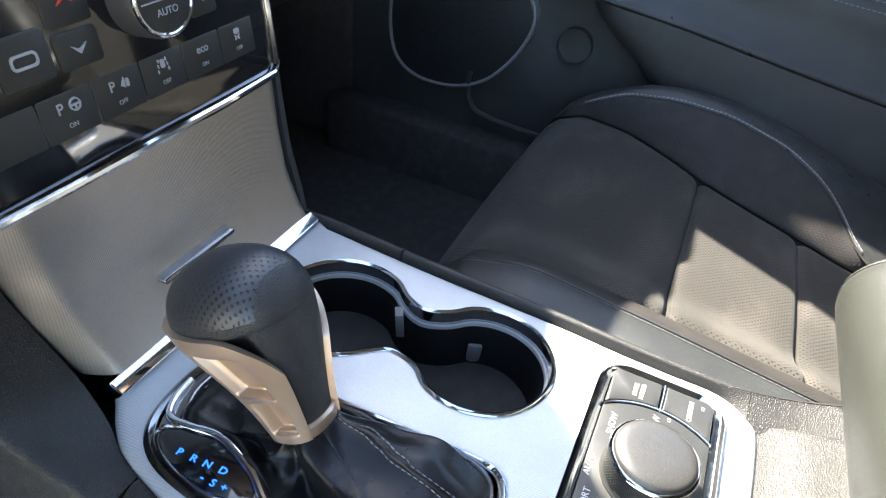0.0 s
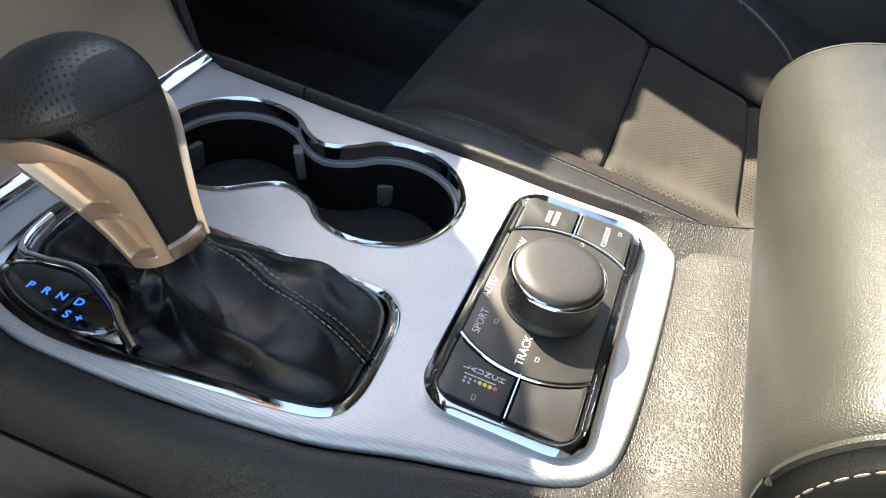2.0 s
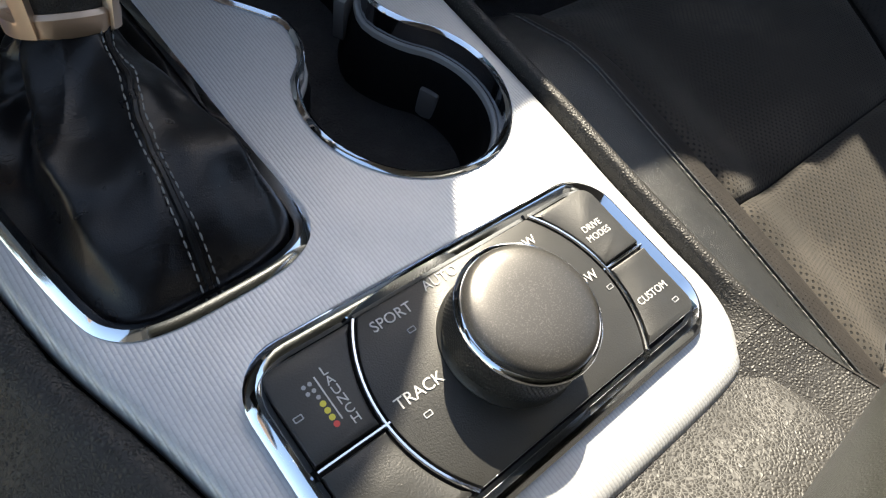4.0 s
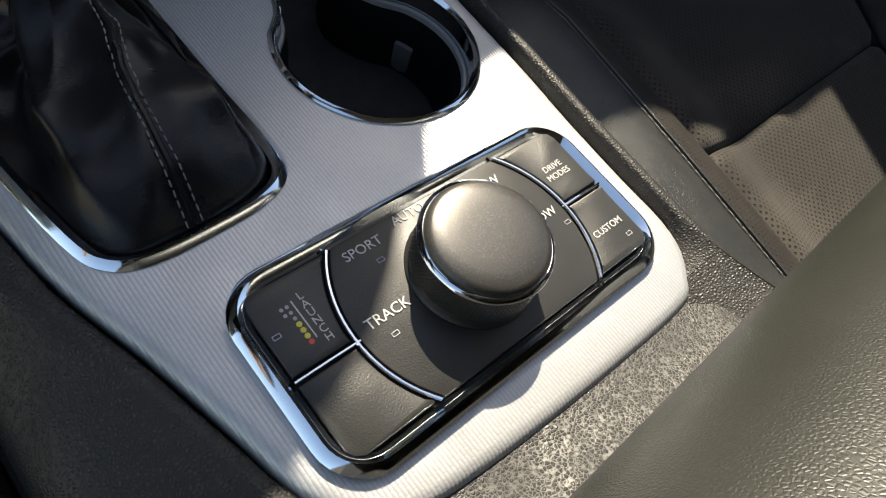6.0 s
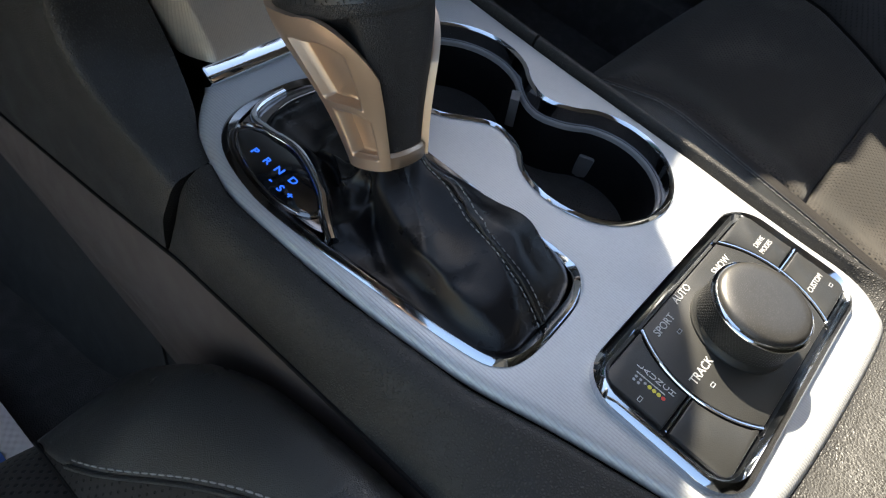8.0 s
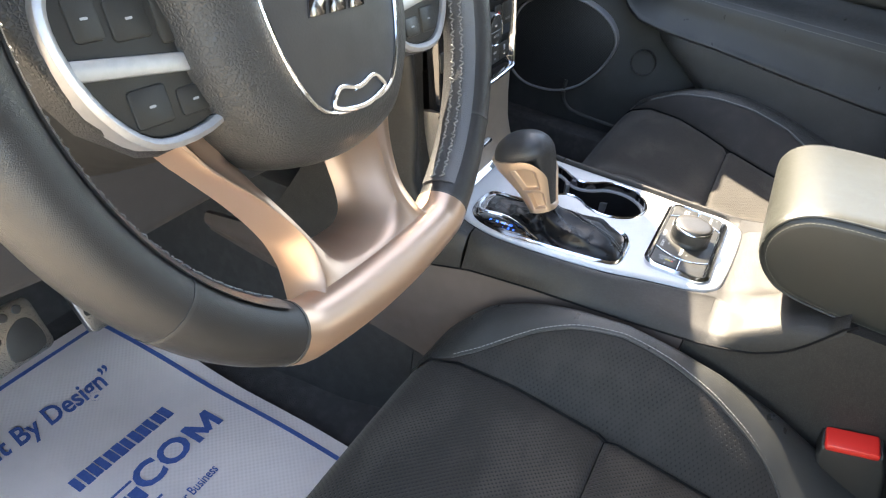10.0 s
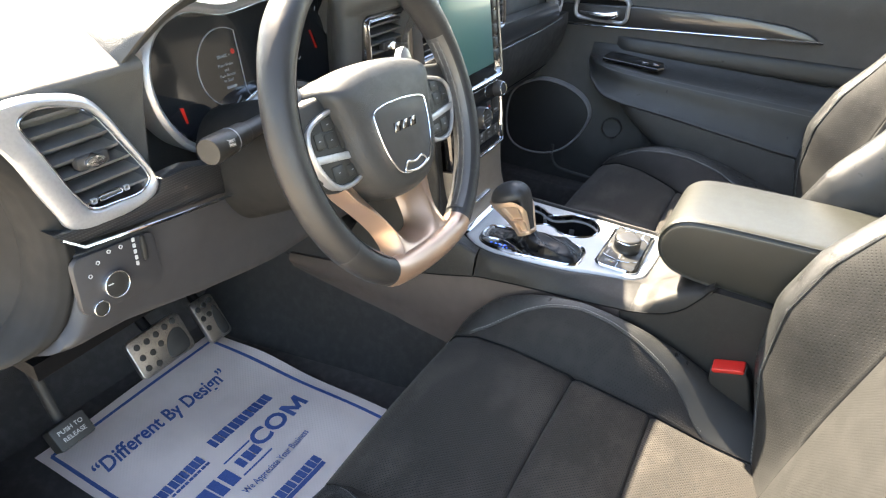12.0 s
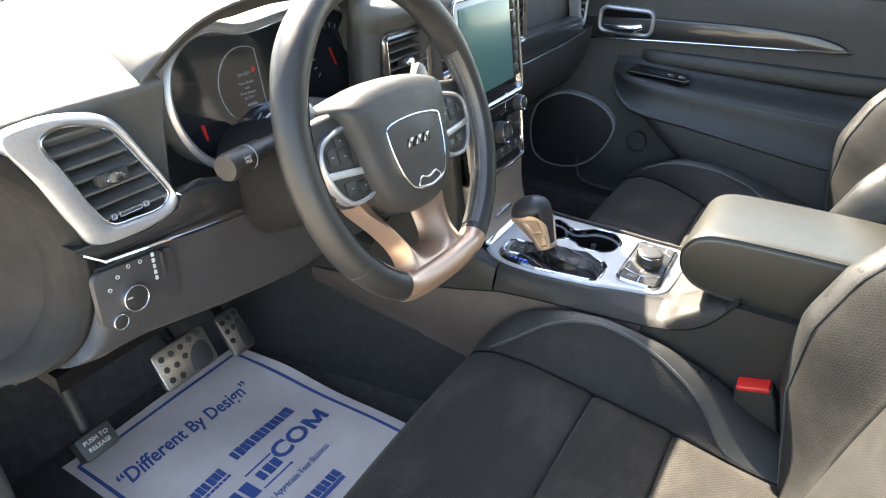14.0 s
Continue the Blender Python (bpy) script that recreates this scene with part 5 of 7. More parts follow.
for k, (x0, x1, z0, z1) in enumerate(((-0.086, -0.062, 0.138, 0.158), (-0.060, -0.036, 0.138, 0.158), (-0.034, -0.012, 0.138, 0.153), (-0.034, -0.012, 0.155, 0.176), (0.044, 0.062, 0.140, 0.157), (0.044, 0.062, 0.159, 0.176), (0.066, 0.092, 0.150, 0.176))):
    b = part("button", slab(rrect(x0, z0, x1, z1, 0.002, 3), -0.004, 0.0020, sf, 0.0006), BUTTON_BLACK, cl)
    cx, cz = (x0 + x1) / 2, (z0 + z1) / 2
    if k in (2, 4):
        part("arrow", slab([(cx - 0.004, cz + 0.002), (cx, cz - 0.002), (cx + 0.004, cz + 0.002), (cx, cz)], 0.001, 0.0027, sf), GREY_PRINT, b)
    elif k in (3, 5):
        part("arrow", slab([(cx - 0.004, cz - 0.002), (cx, cz + 0.002), (cx + 0.004, cz - 0.002), (cx, cz)], 0.001, 0.0027, sf), RED_PRINT, b)
    elif k == 6:
        lettering("FRONT", 0.0042, plane3d(sf(cx, cz - 0.006, 0.0025), (1, 0, 0), (0, 0.16, 1), (0, -1, 0.16)), GREY_PRINT, b)
    elif k == 1:
        part("symbol", frame_ring(rrect(cx - 0.006, cz - 0.003, cx + 0.006, cz + 0.003, 0.002, 3), rrect(cx - 0.005, cz - 0.002, cx + 0.005, cz + 0.002, 0.0015, 3), 0.001, 0.0027, sf, 0.0001), GREY_PRINT, b)
    else:
        lettering("A/C", 0.0060, plane3d(sf(cx, cz, 0.0025), (1, 0, 0), (0, 0.16, 1), (0, -1, 0.16)), GREY_PRINT, b)
for cx, cz, r, txt in ((0.0155, 0.158, 0.0185, "AUTO"), (-0.066, 0.184, 0.015, ""), (0.084, 0.190, 0.013, "")):
    kf = plane3d(sf(cx, cz, 0), (1, 0, 0), (0, 0.16, 1), (0, -1, 0.16))
    kb = part("dial", slab(arc(0, 0, r, 0, 352, 48), -0.004, 0.016, kf, 0.003), DARK_PLASTIC, cl)
    part("dial_ring", frame_ring(arc(0, 0, r - 0.001, 0, 352, 48), arc(0, 0, r - 0.0030, 0, 352, 48), 0.010, 0.0172, kf, 0.0006), CHROME, kb, "chrome dial ring")
    part("dial_face", slab(arc(0, 0, r - 0.0032, 0, 352, 48), 0.010, 0.0166, kf, 0.0006), BUTTON_BLACK, kb)
    if txt:
        lettering(txt, 0.0046, plane3d(kf(0, -0.006, 0.0168), (1, 0, 0), (0, 0.16, 1), (0, -1, 0.16)), GREY_PRINT, kb)
        lettering("OFF", 0.0042, plane3d(kf(0, 0.005, 0.0168), (1, 0, 0), (0, 0.16, 1), (0, -1, 0.16)), GREY_PRINT, kb)
        part("dial_line", slab(rrect(-0.014, -0.001, 0.014, -0.0004, 0.0002, 1), 0.0160, 0.0170, kf), GREY_PRINT, kb)

# touch screen
ts = thing("touch_screen", "large dark green-blue touch screen in a chrome frame", "touch screen")
TS = rrect(-0.105, 0.212, 0.105, 0.376, 0.012, 5)
part("surround", slab(TS, -0.02, 0.004, sf, 0.002), PIANO, ts, "glossy black surround")
part("frame", frame_ring(inset(TS, -0.004), inset(TS, 0.0015), -0.02, 0.0065, sf, 0.001, 0.0005), CHROME, ts, "chrome frame")
part("display", slab(rrect(-0.090, 0.236, 0.074, 0.366, 0.003, 3), 0.002, 0.0055, sf, 0.0005), SCREEN, ts, "smoked green-blue display glass")
for k in range(6):
    part("side_key", slab(rrect(0.082, 0.238 + k * 0.021, 0.094, 0.254 + k * 0.021, 0.002, 2), 0.002, 0.0062, sf, 0.001), BUTTON_BLACK, ts)

# ---- steering wheel ----
wheel = thing("steering_wheel", "black leather flat-bottomed steering wheel with silver lower spokes", "steering wheel")
WT, WY, WK = radians(21.8), radians(1.7), 0.888
WC = Vector((-0.415, 0.1892, 0.3053))
WU = Vector((math.cos(WY), math.sin(WY), 0))
WF = Vector((-math.sin(WY), math.cos(WY), 0))
WV, WW = WF * math.sin(WT) + Vector((0, 0, math.cos(WT))), WF * -math.cos(WT) + Vector((0, 0, math.sin(WT)))


TURN = radians(4.5)


def wl(u, v, w):
    """A point on the wheel, which stands a little turned."""
    u, v = u * math.cos(TURN) + v * math.sin(TURN), v * math.cos(TURN) - u * math.sin(TURN)
    return tuple(WC + (WU * float(u) + WV * float(v) + WW * float(w)) * WK)


def rim_center(a):
    """Point of the rim's core at the angle a (90: top), in the wheel's plane."""
    r = 0.1735
    u, v = r * math.cos(radians(a)), r * math.sin(radians(a))
    if v < -0.157:
        v = -0.157 + (v + 0.157) * 0.35
    return u, v


def rim(a0, a1, n, grow=0.0):
    secs = []
    for k in range(n + 1):
        a = a0 + (a1 - a0) * k / n
        u, v = rim_center(a)
        l = math.hypot(u, v)
        eu, ev = u / l, v / l
        fat = 1.0 + 0.12 * math.exp(-((abs((a + 180) % 360 - 180 - 90) - 50) / 14) ** 2)
        sec = []
        for j in range(20):
            t = 2 * math.pi * j / 20
            c, s = (0.0162 * fat + grow) * math.cos(t), (0.0178 * fat + grow) * math.sin(t)
            sec.append(wl(u + eu * c, v + ev * c, s))
        secs.append(sec)
    return loft(secs)


part("rim_leather", rim(-61, 241, 124), leather("rim_leather", (0.016, 0.016, 0.017), 0.38, 1500, 0.00006), wheel, "black leather rim laced on the inside", 80)
part("rim_metal", rim(241.3, 298.7, 40, 0.0004), WHEEL_SATIN, wheel, "satin silver lower rim", 80)
for a in (-61.0, 241.0, -37.5, 217.5):
    part("rim_seam", rim(a - 0.3, a + 0.3, 2, 0.0004), DARK_PLASTIC, wheel)
RIM_BAND = leather("laced_rim_leather", (0.045, 0.045, 0.046), 0.34, 700, 0.00013, spec=0.7)
for a0, a1 in ((-58, 28), (152, 238)):
    sec = []
    for k in range(61):
        u, v = rim_center(a0 + (a1 - a0) * k / 60)
        l = math.hypot(u, v)
        eu, ev = u / l, v / l
        sec.append([wl(u - eu * r, v - ev * r, w) for r, w in ((0.0129, 0.0130), (0.0156, 0.0088), (0.0171, 0.0040), (0.0174, 0.0), (0.0171, -0.0040), (0.0156, -0.0088), (0.0129, -0.0130))])
    part("rim_inlay", loft(sec), RIM_BAND, wheel, "laced leather band inside the rim", 80)
    for w in (0.0042, -0.0030):
        zig = []
        for k in range(120):
            u, v = rim_center(a0 + 1 + (a1 - a0 - 2) * k / 119)
            l = math.hypot(u, v)
            zig.append(wl(u - u / l * 0.0176, v - v / l * 0.0176, w + (0.0022 if k % 2 else -0.0022)))
        stitches(zig, THREAD, wheel, 0.0042, 0.0010, 0.0005)
# hub pad
HUB = ccw(spline([(1.11 * u, v) for u, v in [(-0.088, 0.052), (-0.050, 0.064), (0.0, 0.068), (0.050, 0.064), (0.088, 0.052), (0.086, 0.030), (0.078, 0.0), (0.074, -0.030), (0.062, -0.058), (0.040, -0.080), (0.0, -0.088),
                  (-0.040, -0.080), (-0.062, -0.058), (-0.074, -0.030), (-0.078, 0.0), (-0.086, 0.030)]], 5))
part("hub_pad", loft([[wl(u * k, -0.008 + (v + 0.008) * k, w) for u, v in HUB] for k, w in ((0.94, -0.060), (1.0, -0.030), (1.0, -0.016), (0.99, -0.007), (0.965, 0.000), (0.92, 0.006), (0.85, 0.0105), (0.74, 0.0135), (0.5, 0.0158), (0.2, 0.0165), (0.02, 0.0166))]), HUB_LEATHER, wheel, "black padded airbag hub", 70)
EM = -0.017
EMB = ccw(spline([(1.18 * u, v) for u, v in [(-0.040, EM + 0.034), (0.0, EM + 0.038), (0.040, EM + 0.034), (0.046, EM + 0.020), (0.040, EM - 0.016), (0.026, EM - 0.040), (0.0, EM - 0.045), (-0.026, EM - 0.040), (-0.040, EM - 0.016), (-0.046, EM + 0.020)]], 5))
part("hub_emblem_frame", frame_ring(EMB, inset(EMB, 0.0022), 0.010, 0.0182, wl, 0.0006), CHROME, wheel, "thin chrome emblem outline")
part("hub_emblem_plate", slab(inset(EMB, 0.0022), 0.010, 0.0168, wl, 0.0006), DARK_PLASTIC, wheel)
for k in range(3):
    part("emblem_bar", slab([(-0.024 + k * 0.0165, EM + 0.004), (-0.011 + k * 0.0165, EM + 0.004), (-0.008 + k * 0.0165, EM + 0.014), (-0.021 + k * 0.0165, EM + 0.014)], 0.0165, 0.0180, wl, 0.0004), DARK_CHROME, wheel)
EF = ccw(spline([(-0.024, EM - 0.040), (0.0, EM - 0.0455), (0.024, EM - 0.040), (0.016, EM - 0.030), (0.0, EM - 0.033), (-0.016, EM - 0.030)], 4))
part("emblem_foot", frame_ring(EF, inset(EF, 0.0026), 0.015, 0.0192, wl, 0.0005), CHROME, wheel)
# lower spokes: one satin casting that dips from the rim to the hub


def dip(u, v, w):
    return wl(u, v, w - 0.030 * max(0.0, min(1.0, (v + 0.152) / 0.085)))


OUT_R = [(0.092, -0.050), (0.078, -0.070), (0.060, -0.092), (0.050, -0.110), (0.047, -0.124), (0.052, -0.140), (0.062, -0.152), (0.046, -0.163), (0.020, -0.166), (0.0, -0.166)]
IN_R = [(0.068, -0.052), (0.058, -0.074), (0.048, -0.098), (0.042, -0.114), (0.038, -0.125), (0.033, -0.134), (0.026, -0.140), (0.017, -0.143), (0.008, -0.144), (0.0, -0.144)]
ro, ri = spline(OUT_R, 5, False), spline(IN_R, 5, False)
outp = ro + [(-u, v) for u, v in ro[-2::-1]]
innp = ri + [(-u, v) for u, v in ri[-2::-1]]
secs = []
for (ou, ov), (iu, iv) in zip(outp, innp):
    m = lambda f, w: dip(ou + (iu - ou) * f, ov + (iv - ov) * f, w)
    n_ = lambda f, dv, w: dip(iu * f, iv + dv, w)
    secs.append([m(0, -0.014), m(0, 0.0035), m(0.03, 0.0072), m(0.09, 0.0092), m(0.18, 0.0094), m(0.26, 0.0072), m(0.32, 0.0064), m(0.6, 0.0060), m(0.9, 0.0052), n_(1.0, 0.0, 0.0020),
                 n_(0.95, 0.002, -0.002), n_(0.84, 0.006, -0.012), n_(0.78, 0.008, -0.018), n_(0.77, 0.009, -0.030), m(0.5, -0.030)])
part("lower_spoke", loft(secs), WHEEL_SATIN, wheel, "satin silver lower spokes joined to the rim", 50)
# side spokes with their switch pods
for s in (-1, 1):
    wp = lambda u, v, w: wl(u + (0.013 if s < 0 else 0.006), v, w - 0.010)
    SP = [(s * 0.066, 0.052), (s * 0.10, 0.048), (s * 0.160, 0.042), (s * 0.168, 0.022), (s * 0.160, 0.004), (s * 0.150, -0.018), (s * 0.140, -0.036), (s * 0.118, -0.053), (s * 0.060, -0.050), (s * 0.06, 0.0)]
    part("side_spoke", slab(SP, -0.020, 0.001, wp, 0.006, 3), HUB_LEATHER, wheel, "padded side spoke", 60)
    PO_ = ccw(spline([(s * 0.080, 0.033), (s * 0.108, 0.032), (s * 0.142, 0.022), (s * 0.152, 0.002), (s * 0.143, -0.030), (s * 0.120, -0.050), (s * 0.080, -0.044), (s * 0.078, -0.010)], 5))
    pod = part("switch_pod", frame_ring(PO_, inset(PO_, 0.0048), -0.006, 0.0060, wp, 0.001, 0.0006), SILVER, wheel, "satin silver switch frame")
    bars = [(s * 0.078, -0.0165), (s * 0.146, -0.0085), (s * 0.146, -0.0165), (s * 0.078, -0.0245)]
    part("pod_bar", slab(bars, -0.006, 0.0058, wp, 0.001), SILVER, pod)
    part("pod_face", slab(inset(PO_, 0.0055), -0.008, 0.0035, wp, 0.001), BUTTON_BLACK, pod)
    for (u0, v0, u1, v1) in ((0.090, -0.010, 0.103, 0.020), (0.106, -0.006, 0.124, 0.010), (0.106, 0.012, 0.124, 0.024), (0.127, -0.004, 0.140, 0.013), (0.088, -0.040, 0.105, -0.028), (0.109, -0.040, 0.128, -0.024)):
        a, b = sorted((s * u0, s * u1))
        k = part("key", slab(rrect(a, v0, b, v1, 0.002, 2), -0.002, 0.0046, wp, 0.001), BUTTON_BLACK, pod)
        part("key_mark", slab(rrect((a + b) / 2 - 0.0016, (v0 + v1) / 2 - 0.0005, (a + b) / 2 + 0.0016, (v0 + v1) / 2 + 0.0005, 0.0003, 1), 0.0040, 0.0049, wp), GREY_PRINT, pod)
    # shift paddle
    pd = part("paddle", slab(ccw(spline([(s * 0.088, 0.022), (s * 0.112, 0.026), (s * 0.126, 0.040), (s * 0.126, 0.066), (s * 0.112, 0.074), (s * 0.096, 0.055)], 4)), -0.040, -0.030, wl, 0.003), SILVER, wheel, "satin silver shift paddle")
    part("paddle_sign", slab(rrect(s * 0.114 - 0.003, 0.056, s * 0.114 + 0.003, 0.0572, 0.0003, 1), -0.0305, -0.0295, wl), DARK_PLASTIC, pd)
part("hub_core", slab(arc(0, 0, 0.062, 0, 350, 40), -0.09, -0.035, wl, 0.01), DARK_PLASTIC, wheel)
col = thing("steering_column", "black steering column shroud behind the wheel", "steering column")
loops = []
for w, r, rv in ((-0.06, 0.045, 0.045), (-0.07, 0.056, 0.058), (-0.13, 0.062, 0.066), (-0.20, 0.066, 0.074), (-0.26, 0.066, 0.078)):
    loops.append([wl(r * math.cos(radians(a)), rv * math.sin(radians(a)) - 0.015, w) for a in range(0, 360, 10)])
part("shroud", loft(loops), END_SHADE, col, "black plastic shroud", 60)
# stalk
st = thing("wiper_stalk", "black wiper and light stalk with white symbols", "control stalk")
S0, S1 = Vector((-0.430, 0.330, 0.282)), Vector((-0.548, 0.306, 0.287))
part("arm", tube([S0, S0.lerp(S1, 0.35), S0.lerp(S1, 0.55)], [0.009, 0.0095, 0.0105], 20), DARK_PLASTIC, st)
part("barrel", tube([S0.lerp(S1, 0.5), S0.lerp(S1, 0.53), S0.lerp(S1, 0.7)], [0.0112, 0.0120, 0.0120], 24), BUTTON_BLACK, st, "ridged barrel")
part("end", tube([S0.lerp(S1, 0.71), S0.lerp(S1, 0.73), S0.lerp(S1, 0.97), S1], [0.0128, 0.0134, 0.0140, 0.0125], 24), BUTTON_BLACK, st)
part("mark_line", tube([S0.lerp(S1, 0.70), S0.lerp(S1, 0.712)], 0.0131, 24), GREY_PRINT, st)
lettering("FRONT", 0.0044, plane3d(S0.lerp(S1, 0.84) + Vector((0, -0.0124, 0.0072)), (1, -0.25, 0), (0, 0.5, 0.87)), WHITE_PRINT, st)
lettering("WIPER", 0.0044, plane3d(S0.lerp(S1, 0.84) + Vector((0, -0.0137, 0.0034)), (1, -0.25, 0), (0, 0.25, 0.95)), WHITE_PRINT, st)
SUEDE = Mat("black_suede", (0.028, 0.025, 0.022), 0.9, spec=0.2)
SUEDE.mottle(9, (0.050, 0.044, 0.038), 0.45, 0.66, 0.9, stretch=(1.0, 1.7, 1.0))
SUEDE.mottle(90, (0.019, 0.019, 0.019), 0.5, 0.75, 0.5)
SUEDE.b.inputs["Sheen Weight"].default_value = 0.06
SUEDE.b.inputs["Sheen Roughness"].default_value = 0.5
holes(SUEDE, 0.0050, 0.00088, dark=(0.010, 0.010, 0.010), depth=0.0007)
SUEDE = SUEDE.m


# ---- seats ----
def soft(y, ys_, vs_, d=0.014):
    """Values between given places, rounded at the corners."""
    return sum(float(np.interp(y + d * k, ys_, vs_)) for k in (-1.0, -0.5, 0.0, 0.5, 1.0)) / 5


def seat(cx, label, reach_l, reach_r, full=False):
    """A bolstered seat whose cushion is centred on cx."""
    s = thing("car_seat", label, "car seat", group="front seats")

    def zi(y):
        """Height of the cushion's middle."""
        z = np.interp(y, [-0.34, -0.2, -0.117, 0.0, 0.10, 0.16, 0.195, 0.215, 0.225], [-0.150, -0.136, -0.122, -0.108, -0.098, -0.101, -0.116, -0.150, -0.20])
        return float(z)

    def groove(y):
        return sum(0.006 * math.exp(-((y - g) / 0.0045) ** 2) for g in (0.0, -0.117))

    X1 = 0.165
    XR = {-1: reach_l, 1: reach_r}

    def hb(y):
        """Height of the bolster's crest over the middle."""
        return float(np.interp(y, [-0.34, -0.262, -0.204, -0.135, -0.072, -0.03, 0.02, 0.069, 0.106, 0.129, 0.165, 0.2, 0.225], [0.014, 0.026, 0.044, 0.066, 0.077, 0.080, 0.079, 0.068, 0.054, 0.045, 0.028, 0.006, 0.0]))

    def ust(y):
        """How far from the seam the stitched line runs."""
        ys_, us_ = [-0.34, -0.182, -0.170, -0.153, -0.125, -0.09, -0.05, -0.01, 0.03, 0.07, 0.11, 0.15, 0.172, 0.30], [0.0005, 0.0005, 0.012, 0.024, 0.035, 0.044, 0.0510, 0.0550, 0.0550, 0.049, 0.035, 0.014, 0.0008, 0.0008]
        return soft(y, ys_, us_, 0.016)

    def bol(y, u, side):
        """Surface of the bolster: u metres out from the seam."""
        t = u / (XR[side] - X1)
        h = hb(y) * math.sin(math.pi / 2 * min(1, t / 0.80)) ** 1.1
        drop = max(0.0, (t - 0.80) / 0.20)
        z = zi(y) + h - 0.014 * drop ** 2.0
        w = X1 + u - 0.004 * drop
        fr = max(0.0, (y - 0.12) / 0.105)
        w -= 0.05 * fr ** 2 * t
        return (cx + side * w, y, z - groove(y) * max(0, 1 - t * 14))

    def near_lift(y):
        return 0.027 * float(np.interp(y, [-0.34, 0.12, 0.165, 0.195], [1.0, 1.0, 0.75, 0.0]))

    def wide(y):
        """Half width of the passenger cushion's middle on the door side."""
        return soft(y, [-0.34, -0.165, -0.115, -0.063, 0.0, 0.044, 0.105, 0.16, 0.225], [0.10, 0.105, 0.117, 0.132, 0.153, 0.178, 0.202, 0.216, 0.216])

    def section(y, side):
        """Cross section of a passenger bolster at y: seam, stitched line, crest and outer edge, as (x, z)."""
        f = float(np.interp(y, [0.12, 0.165, 0.195, 0.225], [1.0, 0.80, 0.25, 0.0]))
        if side < 0:
            z = zi(y) + near_lift(y)
            pts = [(-0.147, z - groove(y) * 0.5), (-0.158, z + 0.010 * f), (-0.174, z + 0.0175 * f), (-0.185, z + 0.020 * f), (-0.205, z + 0.024 * f), (-0.238, z + 0.024 * f), (rail_x(y) + 0.016 - cx, z + 0.021 * f), (rail_x(y) + 0.0075 - cx, z + 0.010 * f)]
        else:
            xs = wide(y)
            st = soft(y, [-0.34, -0.178, -0.16, -0.13, -0.08, -0.01, 0.054, 0.117, 0.172, 0.225], [xs + 0.001, xs + 0.001, 0.140, 0.172, 0.200, 0.215, 0.225, 0.229, 0.222, 0.222])
            zs = soft(y, [-0.34, -0.178, -0.13, -0.08, -0.01, 0.054, 0.117, 0.172, 0.20, 0.225], [-0.145, -0.118, -0.082, -0.064, -0.052, -0.054, -0.066, -0.094, -0.118, -0.20])
            zc = soft(y, [-0.34, -0.22, -0.15, -0.076, -0.006, 0.047, 0.093, 0.137, 0.17, 0.20, 0.225], [-0.125, -0.105, -0.084, -0.060, -0.047, -0.046, -0.053, -0.072, -0.091, -0.118, -0.20])
            z0 = zi(y) - groove(y) * 0.5
            xc = max(st + 0.012, 0.252)
            pts = [(xs, z0), (xs + (st - xs) * 0.35, z0 + (zs - z0) * 0.45), (xs + (st - xs) * 0.75, z0 + (zs - z0) * 0.85), (st, zs), ((st + xc) / 2, zs * 0.3 + zc * 0.7 + 0.002), (xc, zc), (xc + 0.016, zc - 0.008), (xc + 0.022, zc - 0.030)]
        return pts

    def pside(y, u, side):
        """A point on a passenger bolster: u 0 at the seam, 3 on the stitched line, 7 at the outer edge."""
        p = section(y, side)
        i = min(int(u), 6)
        t = u - i
        g = lambda k: np.array(p[min(max(k, 0), 7)])
        a, b, c, d = g(i - 1), g(i), g(i + 1), g(i + 2)
        q = 0.5 * (2 * b + (c - a) * t + (2 * a - 5 * b + 4 * c - d) * t * t + (3 * b - a - 3 * c + d) * t**3)
        return (cx + float(q[0]), y, float(q[1]))

    def insert(u, v):
        y = -0.34 + 0.565 * v
        xl, xr = (-0.147, wide(y)) if full else (-X1, X1)
        x = xl + (xr - xl) * u
        e = max(0.0, 1 - min(u, 1 - u) / 0.05)
        z = zi(y) + 0.006 * math.sin(math.pi * u) - groove(y) - 0.004 * e * e
        if full:
            k = max(0.0, 1 - u / 0.26)
            z += near_lift(y) * k * k * (3 - 2 * k)
        return (cx + x, y, z)

    ys = [(-0.34, -0.1175), (-0.1165, -0.0005), (0.0005, 0.225)]
    for y0, y1 in ys:
        part("cushion_panel", sheet(lambda u, v: insert(u, (y0 + (y1 - y0) * v + 0.34) / 0.565), 26, 26, (0, 0, -0.02)), SUEDE, s, "black suede cushion panel", 60)
    if full:
        for side in (-1, 1):
            yy = lambda v: -0.335 + 0.555 * v
            part("bolster_facing", sheet(lambda u, v: pside(yy(v), 3 * u, side), 14, 70, (0, 0, -0.02)), PERF, s, "perforated black bolster facing", 60)
            part("bolster", sheet(lambda u, v: pside(yy(v), 3 + 4 * u, side), 24, 70, (-side * 0.01, 0, -0.03)), SEAT_LEATHER, s, "smooth black leather bolster", 60)

            def skirt_p(u, v):
                p = pside(yy(v), 7, side)
                return (p[0] - side * 0.012 * u, p[1], p[2] + (-0.27 - p[2]) * u)
            part("side_skirt", sheet(skirt_p, 8, 30, (-side * 0.01, 0, 0)), SEAT_LEATHER, s)
            line = [pside(y, 3, side) for y in np.linspace(-0.30 if side < 0 else -0.178, 0.166, 80)]
            part("piping", tube([(p[0], p[1], p[2] + 0.0004) for p in line], 0.0012, 6), SEAT_LEATHER, s)
